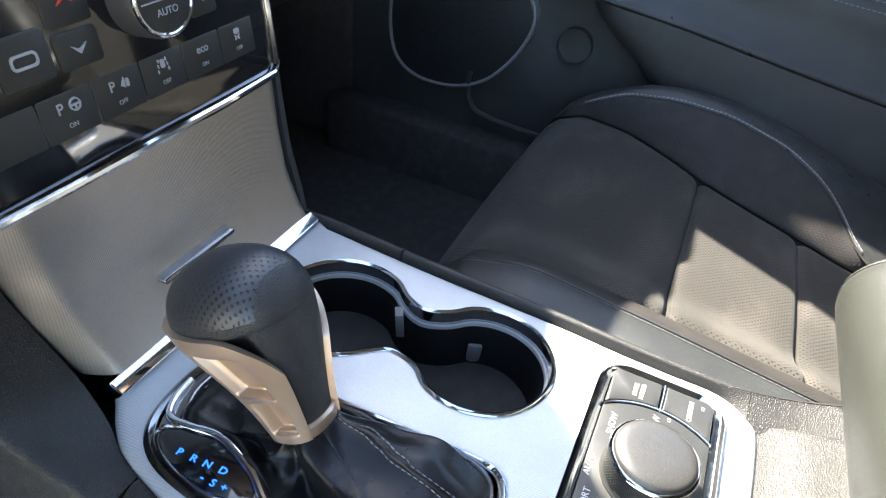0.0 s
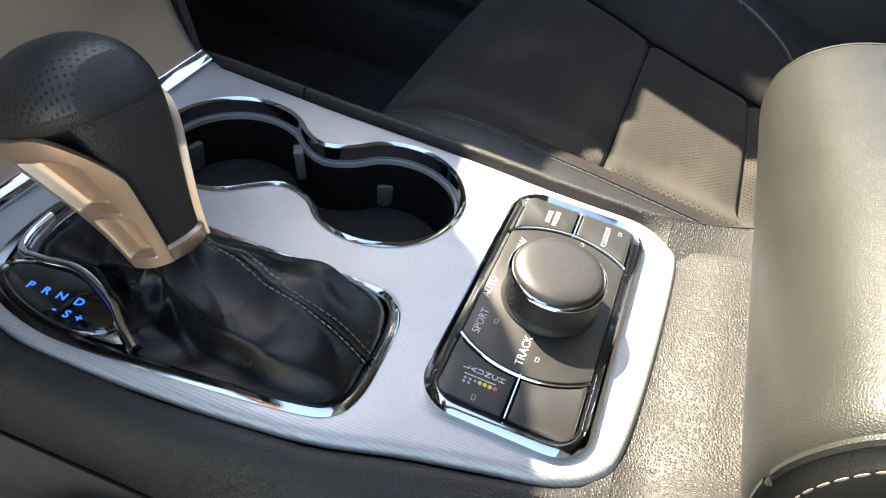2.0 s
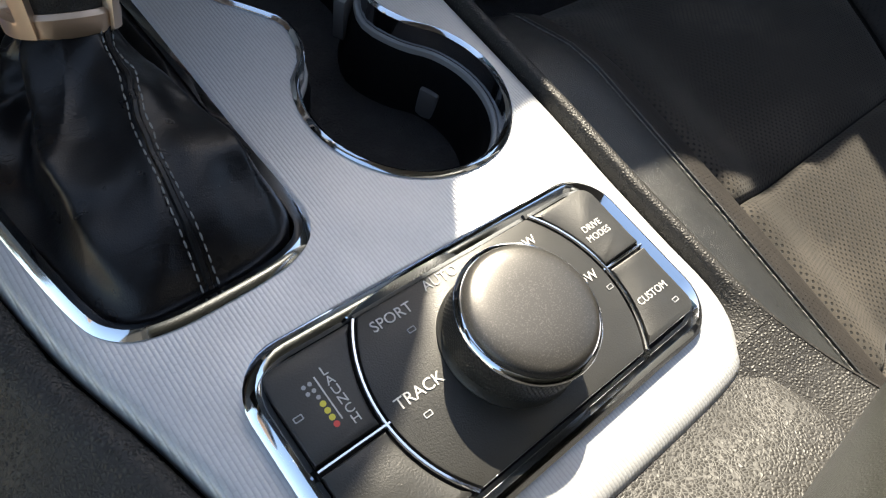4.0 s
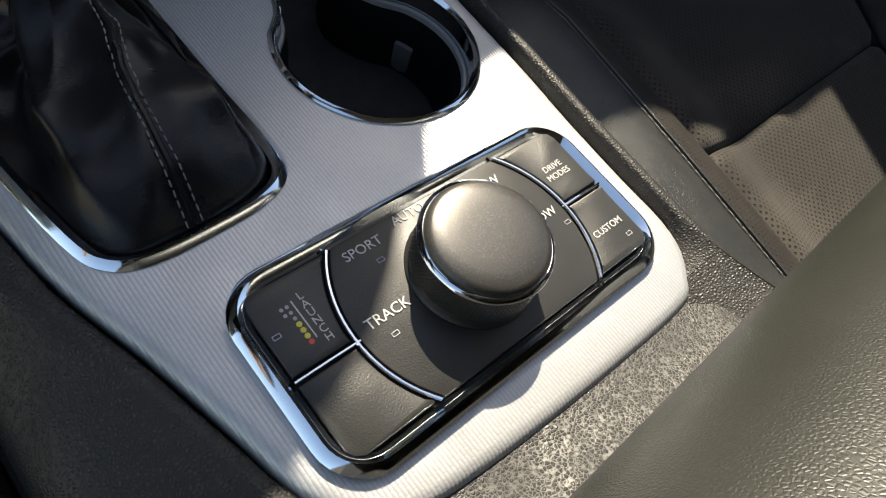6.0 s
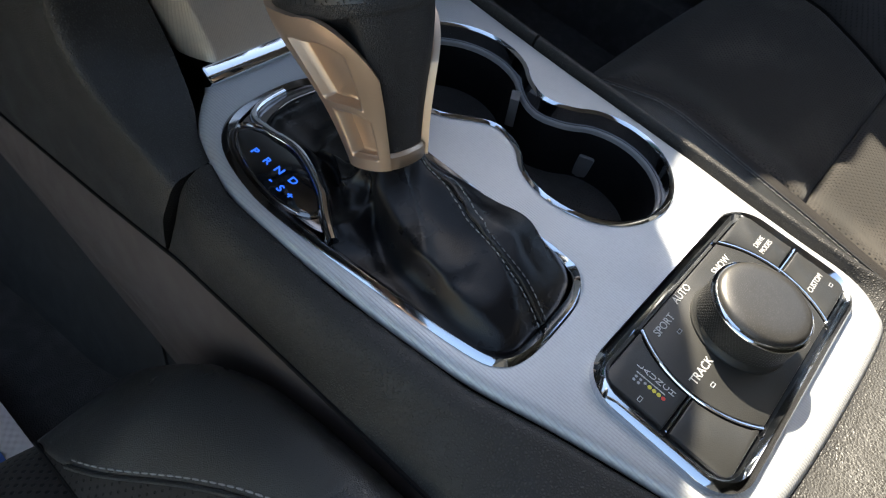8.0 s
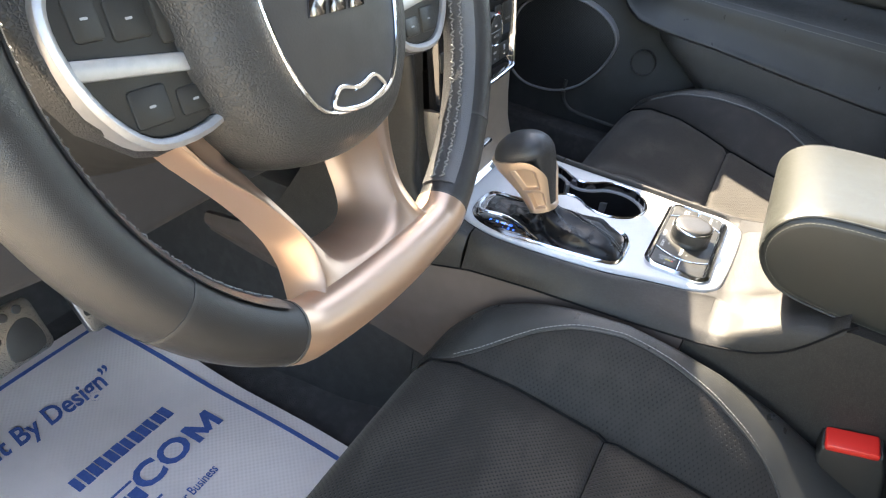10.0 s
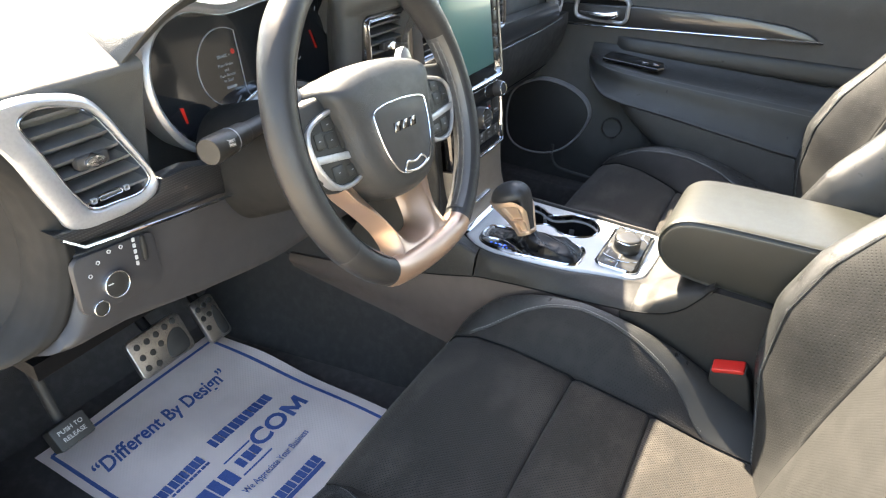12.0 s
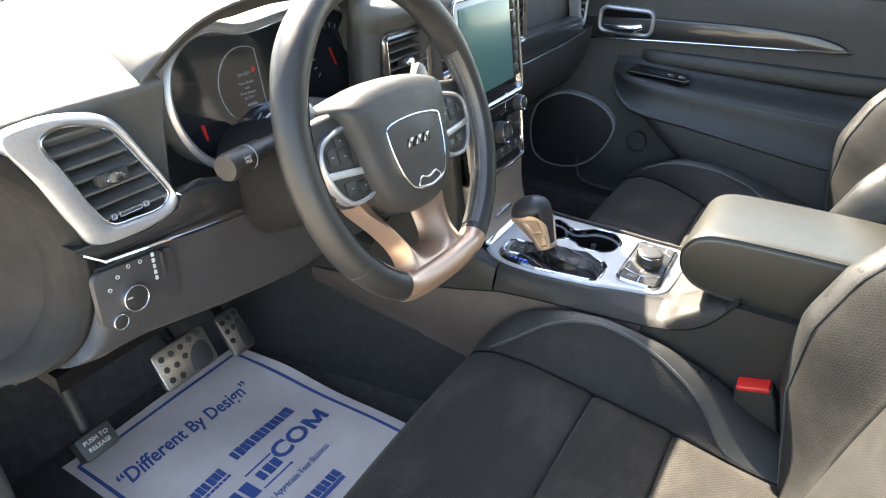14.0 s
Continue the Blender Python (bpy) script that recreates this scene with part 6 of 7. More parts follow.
            stitches([(p[0] + side * 0.0034, p[1], p[2] + 0.0016) for p in line], THREAD if side < 0 else PALE_THREAD, s, 0.0042, 0.0012, 0.0004 if side < 0 else 0.0008)
            part("seam", tube([pside(y, 0, side)[:2] + (pside(y, 0, side)[2] - 0.0012,) for y in np.linspace(-0.33, 0.205, 60)], 0.0012, 6), RECESS_SHADE, s)
    for side in (() if full else (-1, 1)):
        part("bolster_facing", sheet(lambda u, v: bol(-0.335 + 0.56 * v, ust(-0.335 + 0.56 * v) * u, side), 14, 60, (0, 0, -0.02)), PERF, s, "perforated black bolster facing", 60)

        def outer(u, v):
            y = -0.335 + 0.56 * v
            a = ust(y)
            return bol(y, a + (XR[side] - X1 - a) * u, side)
        part("bolster", sheet(outer, 24, 60, (-side * 0.01, 0, -0.03)), SEAT_LEATHER, s, "smooth black leather bolster", 60)

        def skirt(u, v):
            y = -0.335 + 0.56 * v
            p = bol(y, XR[side] - X1, side)
            return (p[0] - side * 0.012 * u, p[1], p[2] + (-0.27 - p[2]) * u)
        part("side_skirt", sheet(skirt, 8, 30, (-side * 0.01, 0, 0)), SEAT_LEATHER, s)
        line = [bol(y, ust(y), side) for y in np.linspace(-0.185, 0.172, 70)]
        part("piping", tube([(p[0], p[1], p[2] + 0.0006) for p in line], 0.0011, 6), SEAT_LEATHER, s)
        stitches([(p[0] + side * 0.0030, p[1], p[2] + 0.0028) for p in line], PALE_THREAD, s, 0.0036, 0.0010, 0.00042)
        part("seam", tube([bol(y, 0.0, side)[:2] + (bol(y, 0.0, side)[2] - 0.0012,) for y in np.linspace(-0.33, 0.205, 50)], 0.0012, 6), RECESS_SHADE, s)

    def front(u, v):
        x = -0.245 + 0.505 * u if full else -0.235 + 0.47 * u
        return (cx + x, 0.222 + 0.012 * v - 0.05 * (abs(2 * u - 1)) ** 4, -0.185 - 0.10 * v)
    part("front_skirt", sheet(front, 20, 8, (0, -0.02, 0)), SEAT_LEATHER, s, "", 60)
    part("seat_base", box(cx - 0.20, -0.33, -0.345, cx + 0.20, 0.17, -0.22, 0.02), DARK_PLASTIC, s)

    # backrest: sections along its length, leaning back
    TL = radians(14)
    B0 = Vector((cx, -0.275, -0.150))
    BV, BW = Vector((0, -math.sin(TL), math.cos(TL))), Vector((0, math.cos(TL), math.sin(TL)))

    def back(l, x, w):
        return tuple(B0 + Vector((x, 0, 0)) + BV * float(l) + BW * float(w))

    def width(l):
        return float(np.interp(l, [0.0, 0.06, 0.15, 0.28, 0.42, 0.54, 0.60, 0.63], [0.205, 0.235, 0.262, 0.275, 0.268, 0.235, 0.19, 0.14]))

    def bw(l, t):
        """Front surface at t from -1 to 1 across."""
        a = abs(t)
        side_h = float(np.interp(l, [0, 0.06, 0.12, 0.21, 0.29, 0.36, 0.44, 0.58, 0.63], [0.015, 0.05, 0.085, 0.108, 0.098, 0.070, 0.045, 0.01, 0.0]))
        k = max(0.0, (a - 0.50) / 0.5)
        h = side_h * math.sin(math.pi / 2 * min(1, k / 0.72)) ** 1.3 if k else 0
        dr = max(0.0, (k - 0.72) / 0.28)
        return 0.012 * (1 - a * a) + h - 0.05 * dr ** 2.2

    def bpatch(t0, t1, l0, l1):
        return lambda u, v: back(l0 + (l1 - l0) * v, width(l0 + (l1 - l0) * v) * (t0 + (t1 - t0) * u), bw(l0 + (l1 - l0) * v, t0 + (t1 - t0) * u))
    part("back_panel", sheet(bpatch(-0.50, 0.50, 0.0, 0.62), 24, 40, tuple(BW * -0.03)), PERF_BACK, s, "perforated suede backrest panel", 60)
    for side in (-1, 1):
        part("back_bolster_facing", sheet(bpatch(side * 0.50, side * 0.75, 0.0, 0.62), 14, 40, tuple(BW * -0.03)), PERF_BACK, s, "perforated backrest wing facing", 60)
        part("back_bolster", sheet(bpatch(side * 0.75, side * 1.0, 0.0, 0.63), 12, 40, tuple(BW * -0.06)), SEAT_LEATHER, s, "smooth black leather backrest wing", 60)
        ln = [Vector(back(l, side * width(l) * 0.75, bw(l, 0.75))) for l in np.linspace(0.01, 0.61, 60)]
        part("piping", tube(ln, 0.0014, 6), SEAT_LEATHER, s)
        stitches([p + Vector((side * 0.003, 0.0014, 0.0008)) for p in ln], THREAD, s, 0.0042, 0.0016, 0.0008)
        part("seam", tube([Vector(back(l, side * width(l) * 0.50, bw(l, 0.5) - 0.001)) for l in np.linspace(0.01, 0.61, 40)], 0.0013, 6), RECESS_SHADE, s)
    loops = []
    for l in (0.0, 0.06, 0.15, 0.28, 0.42, 0.54, 0.60, 0.63):
        w = width(l)
        loops.append([back(l, w * 0.99, -0.055), back(l, w * 0.9, -0.11), back(l, 0, -0.12), back(l, -w * 0.9, -0.11), back(l, -w * 0.99, -0.055)])
    part("back_shell", loft(loops), SEAT_LEATHER, s, "", 60)
    part("headrest", tube([Vector(back(0.70, x, -0.05)) for x in (-0.13, -0.125, -0.09, 0.0, 0.09, 0.125, 0.13)], [0.03, 0.055, 0.065, 0.068, 0.065, 0.055, 0.03], 24), SEAT_LEATHER, s)
    for x in (-0.06, 0.06):
        part("headrest_post", tube([Vector(back(0.60, x, -0.05)), Vector(back(0.68, x, -0.05))], 0.007, 12), CHROME, s)
    return s


seat(-0.375, "black suede and leather bolstered driver seat with pale stitching", 0.250, 0.250)
seat(0.375, "black suede and leather bolstered passenger seat, partly in sun", 0.2705, 0.250, True)

# ---- seat belt buckle ----
bk = thing("seat_belt_buckle", "black seat belt buckle with a red release button", "seat belt buckle")
bf = plane3d((-0.140, -0.218, -0.125), (0.0, 0.93, -0.30), (0.0, 0.32, 0.95), (-1, 0, 0))
part("housing", slab([(-0.021, -0.045), (0.021, -0.045), (0.026, 0.0), (0.027, 0.060), (0.023, 0.0765), (-0.023, 0.0765), (-0.027, 0.060), (-0.026, 0.0)], -0.013, 0.013, bf, 0.004, 3), BUTTON_BLACK, bk, "black plastic housing")
part("release_button", slab(rrect(-0.021, 0.0735, 0.021, 0.0805, 0.003, 3), -0.010, 0.0138, bf, 0.002), RED, bk, "red release button")
part("label_bar", slab(rrect(-0.008, 0.030, 0.004, 0.0325, 0.0005, 1), 0.0115, 0.0126, bf), GREY_PRINT, bk)

# ---- passenger door ----
door = thing("passenger_door", "closed black passenger door with carbon trim and padded armrest", "car door")
DX_ = 0.765


def dp(y, z, w=0.0):
    """A point on the door's inner face; w towards the cabin."""
    bow = 0.035 * ((y - 0.1) / 0.5) ** 2
    return (DX_ - w - 0.02 * max(0, min(1, (0.15 - z) / 0.3)) + bow * 0.3, y, z)


def door_skin(u, v):
    y = -0.75 + 1.36 * u
    z = -0.33 + 0.655 * v
    w = 0.0
    w += 0.012 * math.exp(-((z - 0.30) / 0.05) ** 2)
    w += 0.010 * math.exp(-((z + 0.12) / 0.09) ** 2)
    return dp(y, z, w)


part("panel", sheet(door_skin, 50, 50, (0.05, 0, 0)), DOOR_SKIN, door, "grained black door panel", 60)
part("sill", tube([dp(y, 0.325, -0.02) for y in np.linspace(-0.75, 0.61, 20)], 0.03, 14), CONSOLE_SKIN, door)
zl = lambda y: float(np.interp(y, [-0.20, 0.15, 0.43], [0.211, 0.187, 0.165]))
CT = [(0.44, zl(0.44) + 0.006), (0.30, zl(0.30) + 0.006), (0.10, zl(0.1) + 0.006), (-0.10, zl(-0.1) + 0.005), (-0.19, zl(-0.19) + 0.003)]
CTT = [(y, zl(y) + h) for y, h in ((-0.185, 0.010), (-0.165, 0.021), (-0.12, 0.034), (-0.03, 0.045), (0.05, 0.050), (0.22, 0.055), (0.44, 0.052))]
part("carbon_trim", slab(ccw(CT + CTT), -0.004, 0.016, lambda u, v, w: dp(u, v, w), 0.004), CARBON, door, "glossy carbon fibre trim")
part("chrome_strip", tube([dp(y, zl(y) + 0.003, 0.015) for y in np.linspace(-0.20, 0.45, 20)], 0.0022, 8), CHROME, door, "thin chrome strip")
HB = rrect(0.234, 0.188, 0.376, 0.254, 0.021, 6)
hd = part("handle_bezel", frame_ring(HB, inset(HB, 0.009), -0.004, 0.022, lambda u, v, w: dp(u, v, w), 0.003, 0.001), SILVER, door, "satin silver handle bezel")
part("handle_recess", slab(inset(ccw(HB), 0.009), -0.006, 0.008, lambda u, v, w: dp(u, v, w)), RECESS_SHADE, hd)
part("lever", tube([dp(0.358, 0.203, 0.016), dp(0.32, 0.203, 0.024), dp(0.285, 0.206, 0.026), dp(0.262, 0.214, 0.022)], [0.006, 0.009, 0.010, 0.007], 14), CHROME, hd, "polished chrome lever")


def ledge(y):
    """Height of the ledge along the foot of the door's armrest."""
    return float(np.interp(y, [-0.62, -0.18, -0.11, -0.05, 0.02, 0.09, 0.17, 0.25, 0.295, 0.315], [-0.055, -0.016, -0.008, -0.001, 0.008, 0.016, 0.022, 0.030, 0.062, 0.092]))


def arm_sec(y):
    z1 = float(np.interp(y, [-0.62, -0.2, 0.11, 0.26, 0.315], [0.080, 0.092, 0.100, 0.108, 0.105]))
    z0 = ledge(y)
    k = float(np.interp(y, [-0.62, 0.20, 0.26, 0.30, 0.315], [1.0, 1.0, 0.85, 0.5, 0.18]))
    h = z1 - z0
    pr = [(0.0, z1 + 0.030), (0.018 * k, z1 + 0.013), (0.050 * k, z1), (0.070 * k, z1 - 0.10 * h), (0.078 * k, z1 - 0.26 * h), (0.080 * k, z1 - 0.55 * h), (0.092 * k, z0 + 0.12 * h), (0.100 * k, z0 + 0.03 * h), (0.098 * k, z0 - 0.003), (0.085 * k, z0 - 0.006)]
    return [dp(y, z, w) for w, z in spline(pr, 3, False)] + [dp(y, z0 - 0.006, -0.02), dp(y, z1 + 0.030, -0.02)]


part("armrest", loft([arm_sec(y) for y in np.linspace(-0.62, 0.315, 40)]), SEAT_LEATHER, door, "padded leather door armrest", 60)
for k in (9, 11):
    stitches([Vector(arm_sec(y)[k]) + Vector((-0.0012, 0, 0.0006)) for y in np.linspace(-0.55, 0.27, 50)], THREAD, door, 0.004, 0.002, 0.0005)


def bulge(y):
    """Section of the grained lower panel that stands out below the ledge; it dies away towards the front."""
    zt = ledge(y) - 0.003
    zf = float(np.interp(y, [-0.62, -0.10, 0.06, 0.13, 0.19, 0.215], [-0.30, -0.25, -0.125, -0.060, -0.012, zt - 0.004]))
    k = float(np.interp(y, [-0.62, 0.16, 0.20, 0.215], [1.0, 1.0, 0.8, 0.45]))
    pr = [(0.101 * k, zt), (0.100 * k, zt + (zf - zt) * 0.15), (0.094 * k, zt + (zf - zt) * 0.45), (0.078 * k, zt + (zf - zt) * 0.75), (0.045 * k, zt + (zf - zt) * 0.95), (0.0, zf)]
    return [dp(y, z, w) for w, z in spline(pr, 4, False)] + [dp(y, zf, -0.02), dp(y, zt, -0.02)]


part("lower_pad", loft([bulge(y) for y in np.linspace(-0.62, 0.215, 46)]), DOOR_SKIN, door, "grained pad below the armrest", 60)
part("upper_pad", sheet(lambda u, v: dp(0.255 - 0.90 * u, 0.122 + (0.038 + 0.018 * u) * v, 0.010 * math.sin(math.pi * min(1, max(0.0, v * 1.02))) ** 0.4 * min(1.0, u / 0.015)), 40, 12, (0.012, 0, 0)), SEAT_LEATHER, door, "padded leather insert above the armrest", 60)
SWP = [(0.27, 0.1085), (0.13, 0.1045), (0.118, 0.1095), (0.125, 0.118), (0.26, 0.124)]


def onarm(u, v, w):
    d = 0.045
    return (dp(u, 0.1)[0] - d + (v - 0.112) * 3.0, u, 0.1125 + (v - 0.112) * 0.6 + w)


sw = part("switch_plate", slab(ccw(SWP), -0.004, 0.004, onarm, 0.001), PIANO, door, "glossy window switch plate")
for y in (0.165, 0.138):
    part("switch_key", slab(rrect(y - 0.008, 0.1105, y + 0.008, 0.1155, 0.001, 2), 0.002, 0.0075, onarm, 0.0015), DARK_CHROME, sw)
SPK = ccw(spline([(0.522, -0.07), (0.505, -0.02), (0.455, 0.012), (0.409, 0.020), (0.350, 0.010), (0.306, -0.015), (0.288, -0.052), (0.304, -0.102), (0.336, -0.146), (0.370, -0.170), (0.41, -0.183), (0.462, -0.184), (0.500, -0.165), (0.518, -0.125)], 5))
sp = part("speaker_grille", slab(SPK, -0.01, 0.022, lambda u, v, w: dp(u, v, w), 0.004), holes(Mat("speaker_mesh", (0.036, 0.036, 0.038), 0.5), 0.004, 0.0011, (1, 2)).m, door, "black speaker grille")
part("speaker_ring", frame_ring(inset(SPK, -0.004), inset(SPK, 0.001), 0.0, 0.024, lambda u, v, w: dp(u, v, w), 0.001, 0.001), LIP_GREY, sp, "satin grey speaker ring")
part("speaker_plug", frame_ring(arc(0.222, -0.072, 0.026, 0, 354, 48), arc(0.222, -0.072, 0.0253, 0, 354, 48), -0.004, 0.0116, lambda u, v, w: dp(u, v, w + 0.008), 0.0003), DOOR_SKIN, door, "round outline of a plug in the panel")
part("pocket_rim", tube([dp(y, z, 0.020) for y, z in spline([(0.372, -0.150), (0.372, -0.185), (0.360, -0.208), (0.335, -0.218), (0.260, -0.222), (0.10, -0.225)], 5, False)], 0.005, 8), DOOR_SKIN, door, "rounded rim of the door pocket")
part("lower_pocket", sheet(lambda u, v: dp(-0.7 + 0.86 * u, -0.28 + 0.13 * v, 0.035 + 0.02 * math.sin(math.pi * v)), 20, 8, (0.02, 0, 0)), DARK_PLASTIC, door, "", 60)
# unseen blocker, added to cut off the sun patch on the passenger seat
part("sun_patch_blocker", slab(ccw(spline([(0.30, 0.335), (0.455, 0.335), (0.467, 0.44), (0.45, 0.52), (0.36, 0.51)], 4)), -0.02, 0.0, lambda u, v, w: (0.742 - w, u, v), 0.004), DARK_PLASTIC, door, "unseen dark sail-shaped blocker that bounds the passenger sun patch")
part("lock_pin", tube([dp(-0.24, 0.325, 0.0), dp(-0.24, 0.352, 0.0), dp(-0.24, 0.357, 0.0)], [0.005, 0.005, 0.003], 10), DARK_PLASTIC, door)

# ---- floor and footwells ----
floor = part("floor", sheet(lambda u, v: (-0.74 + 1.48 * u, -0.75 + 1.55 * v, -0.352), 30, 26, (0, 0, -0.02)), CARPET)
tagged(floor, "black carpeted car floor", "floor", kind="structure")
toe = part("toe_board", sheet(lambda u, v: (-0.74 + 1.48 * u, 0.80 + 0.16 * v ** 0.9, -0.352 + 0.46 * v ** 1.5), 20, 16, (0, 0.02, -0.02)), CARPET)
tagged(toe, "black carpeted toe board", "floor", kind="structure")
TUNNEL_CARPET = Mat("dark_tunnel_carpet", (0.029, 0.027, 0.028), 0.95)
TUNNEL_CARPET.mottle(60, (0.039, 0.037, 0.038), 0.4, 0.7)
TUNNEL_CARPET.bump(TUNNEL_CARPET.noise(900, 4), 0.003, 1.0)
TUNNEL_CARPET = TUNNEL_CARPET.m
tun = part("tunnel_side", box(-0.118, -0.6, -0.35, 0.118, 0.9, -0.05, 0.02), TUNNEL_CARPET)
tagged(tun, "dark carpeted centre tunnel", "tunnel", kind="structure")
def rise(u, v):
    """Dark carpet that climbs from the footwell floor to the console."""
    y = 0.26 + 0.56 * u
    x0 = float(np.interp(y, [0.26, 0.30, 0.35, 0.44, 0.55, 0.66, 0.82], [-0.1245, -0.128, -0.143, -0.152, -0.171, -0.190, -0.205]))
    return (x0 + (-0.119 - x0) * (1 - (1 - v) ** 1.6), y, -0.3515 + 0.20 * v ** 1.5)


ris = part("carpet_rise", sheet(rise, 40, 14, (0.008, 0, 0)), TUNNEL_CARPET)
tagged(ris, "dark carpet climbing to the centre console", "carpet", kind="structure")
sill2 = part("door_sill", box(0.690, -0.9, -0.36, 0.760, 0.62, -0.25, 0.015), CARPET)
tagged(sill2, "dark carpeted door sill", "sill", kind="structure")
sill = part("door_sill", box(-0.80, -0.9, -0.36, -0.70, 0.62, -0.26, 0.015), GREY_TRIM)
tagged(sill, "dark plastic door sill", "sill", kind="structure")
kick = part("kick_panel", box(-0.775, 0.56, -0.36, -0.730, 0.95, 0.20, 0.01), DARK_PLASTIC)
tagged(kick, "dark grey plastic kick panel", "trim", kind="structure")

# ---- paper floor mat ----
# white paper; the pink cast of warm bounce and haze is put into its colour
PAPER = Mat("white_embossed_paper", (0.86, 0.71, 0.65), 0.75)
PAPER.mottle(12, (0.77, 0.63, 0.575), 0.4, 0.7, 0.7)
_u = PAPER.math("SINE", PAPER.math("MULTIPLY", PAPER.axis(0), 900.0))
_v = PAPER.math("SINE", PAPER.math("MULTIPLY", PAPER.axis(1), 900.0))
PAPER.bump(PAPER.math("MULTIPLY", _u, _v), 0.0002, 0.8)
PAPER = PAPER.m
BLUE_INK = Mat("blue_ink", (0.050, 0.105, 0.31), 0.7)
BLUE_INK.mottle(300, (0.08, 0.14, 0.36), 0.4, 0.7, 0.6)
BLUE_INK = BLUE_INK.m
mat_ = thing("paper_floor_mat", "white paper floor mat with blue print on the carpet", "floor mat")
MX0, MX1, MY0, MY1 = -0.600, -0.212, 0.13, 0.756


def matz(x, y):
    z = -0.348 + 0.004 * math.sin(x * 22 + y * 9) * math.sin(y * 13) + 0.003
    z += 0.007 * max(0.0, 1 - (MX1 - x) / 0.05) ** 2 * math.exp(-((y - 0.60) / 0.08) ** 2)
    return z


def onmat(u, v, w):
    return (u, v, matz(u, v) + w)


part("paper", sheet(lambda u, v: onmat(MX0 + (MX1 - MX0) * u, MY0 + (MY1 - MY0) * v, 0.0), 40, 60, (0, 0, -0.0012)), PAPER, mat_, "white embossed paper", 80)


def strip(x0, y0, x1, y1, w):
    a, b = np.array((x0, y0)), np.array((x1, y1))
    n_ = max(2, int(np.hypot(*(b - a)) / 0.012))
    d = (b - a) / np.hypot(*(b - a))
    p = np.array((-d[1], d[0])) * w / 2
    return sheet(lambda u, v: onmat(*(a + (b - a) * u + p * (2 * v - 1)), 0.0012), n_, 1, (0, 0, -0.0006))


for q in ((MX0 + 0.015, MY1 - 0.022, MX1 - 0.022, MY1 - 0.022), (MX0 + 0.015, MY0, MX0 + 0.015, MY1 - 0.022), (MX1 - 0.022, MY0, MX1 - 0.022, MY1 - 0.022)):
    part("border", strip(*q, 0.006), BLUE_INK, mat_, "blue border line")


def mat_word(txt, size, x, y, width, shear=0.0, bold=0.0):
    """A printed line of the given width, centred on x, y."""
    o = lettering(txt, size, lambda a, b, c: (a, b, c), BLUE_INK, mat_, "printed_line", shear=shear, bold=bold)
    xs = [v.co.x for v in o.data.vertices]
    k, m = width / (max(xs) - min(xs)), (max(xs) + min(xs)) / 2
    for v in o.data.vertices:
        v.co = onmat(x + (v.co.x - m) * k, y + v.co.y, 0.0014 + v.co.z)


mat_word("\u201cDifferent By Design\u201d", 0.046, -0.428, 0.644, 0.283, 0.25, 0.0009)


# dealers' marks and web name as plain blocks
def blocks(x, y, w, h, n_):
    """A row of plain solid bars in place of a mark's letters."""
    b_ = w / n_
    for k in range(n_):
        x0, x1 = x + k * b_, x + (k + (0.86 if k % 3 else 0.74)) * b_
        part("print_bar", strip(x0, y, x1, y, h * (1.0 if k % 2 else 0.94)), BLUE_INK, mat_)


blocks(-0.436, 0.530, 0.144, 0.022, 12)
blocks(-0.572, 0.523, 0.110, 0.020, 10)
blocks(-0.540, 0.507, 0.078, 0.005, 9)
mat_word("CO", 0.049, -0.3545, 0.473, 0.079, 0.0, 0.0015)
for q in ((-0.3065, 0.4560, -0.3065, 0.4905), (-0.2725, 0.4560, -0.2725, 0.4905), (-0.3060, 0.4890, -0.2895, 0.4600), (-0.2730, 0.4890, -0.2895, 0.4600)):
    part("printed_line", strip(*q, 0.0085), BLUE_INK, mat_)
blocks(-0.570, 0.457, 0.114, 0.037, 5)
blocks(-0.442, 0.463, 0.049, 0.022, 3)
part("print_line", strip(-0.453, 0.484, -0.394, 0.484, 0.003), BLUE_INK, mat_)
part("print_line", strip(-0.453, 0.441, -0.386, 0.441, 0.003), BLUE_INK, mat_)
mat_word("We Appreciate Your Business", 0.0185, -0.402, 0.415, 0.153, 0.0, 0.0001)
blocks(-0.470, 0.364, 0.112, 0.019, 9)
part("print_line", strip(-0.470, 0.349, -0.362, 0.349, 0.008), BLUE_INK, mat_)

# ---- pedals ----
def pedal(cx, cy, cz, w, h, name, label, dots, tilt):
    p = thing(name, label, "pedal")
    f = plane3d((cx, cy, cz), (1, 0, 0), (0, math.sin(tilt), math.cos(tilt)), (0, -math.cos(tilt), math.sin(tilt)))
    part("plate", slab(rrect(-w / 2, -h / 2, w / 2, h / 2, 0.010, 4), -0.006, 0.004, f, 0.002), PEDAL_METAL, p, "brushed steel plate")
    part("rubber_pad", slab(spline([(w * 0.04, -h * 0.40), (w * 0.40, -h * 0.40), (w * 0.42, h * 0.05), (w * 0.30, h * 0.20), (w * 0.10, h * 0.02)], 4), 0.003, 0.0055, f, 0.001), DARK_PLASTIC, p)
    for u, v in dots:
        part("stud", slab(arc(u * w, v * h, 0.0055, 0, 340, 16), 0.003, 0.0058, f, 0.001), DARK_PLASTIC, p)
    part("arm", tube([f(0, h * 0.3, -0.008), (cx, cy + 0.10, cz + 0.09), (cx, cy + 0.20, cz + 0.20)], 0.009, 10), RECESS_SHADE, p)
    return p


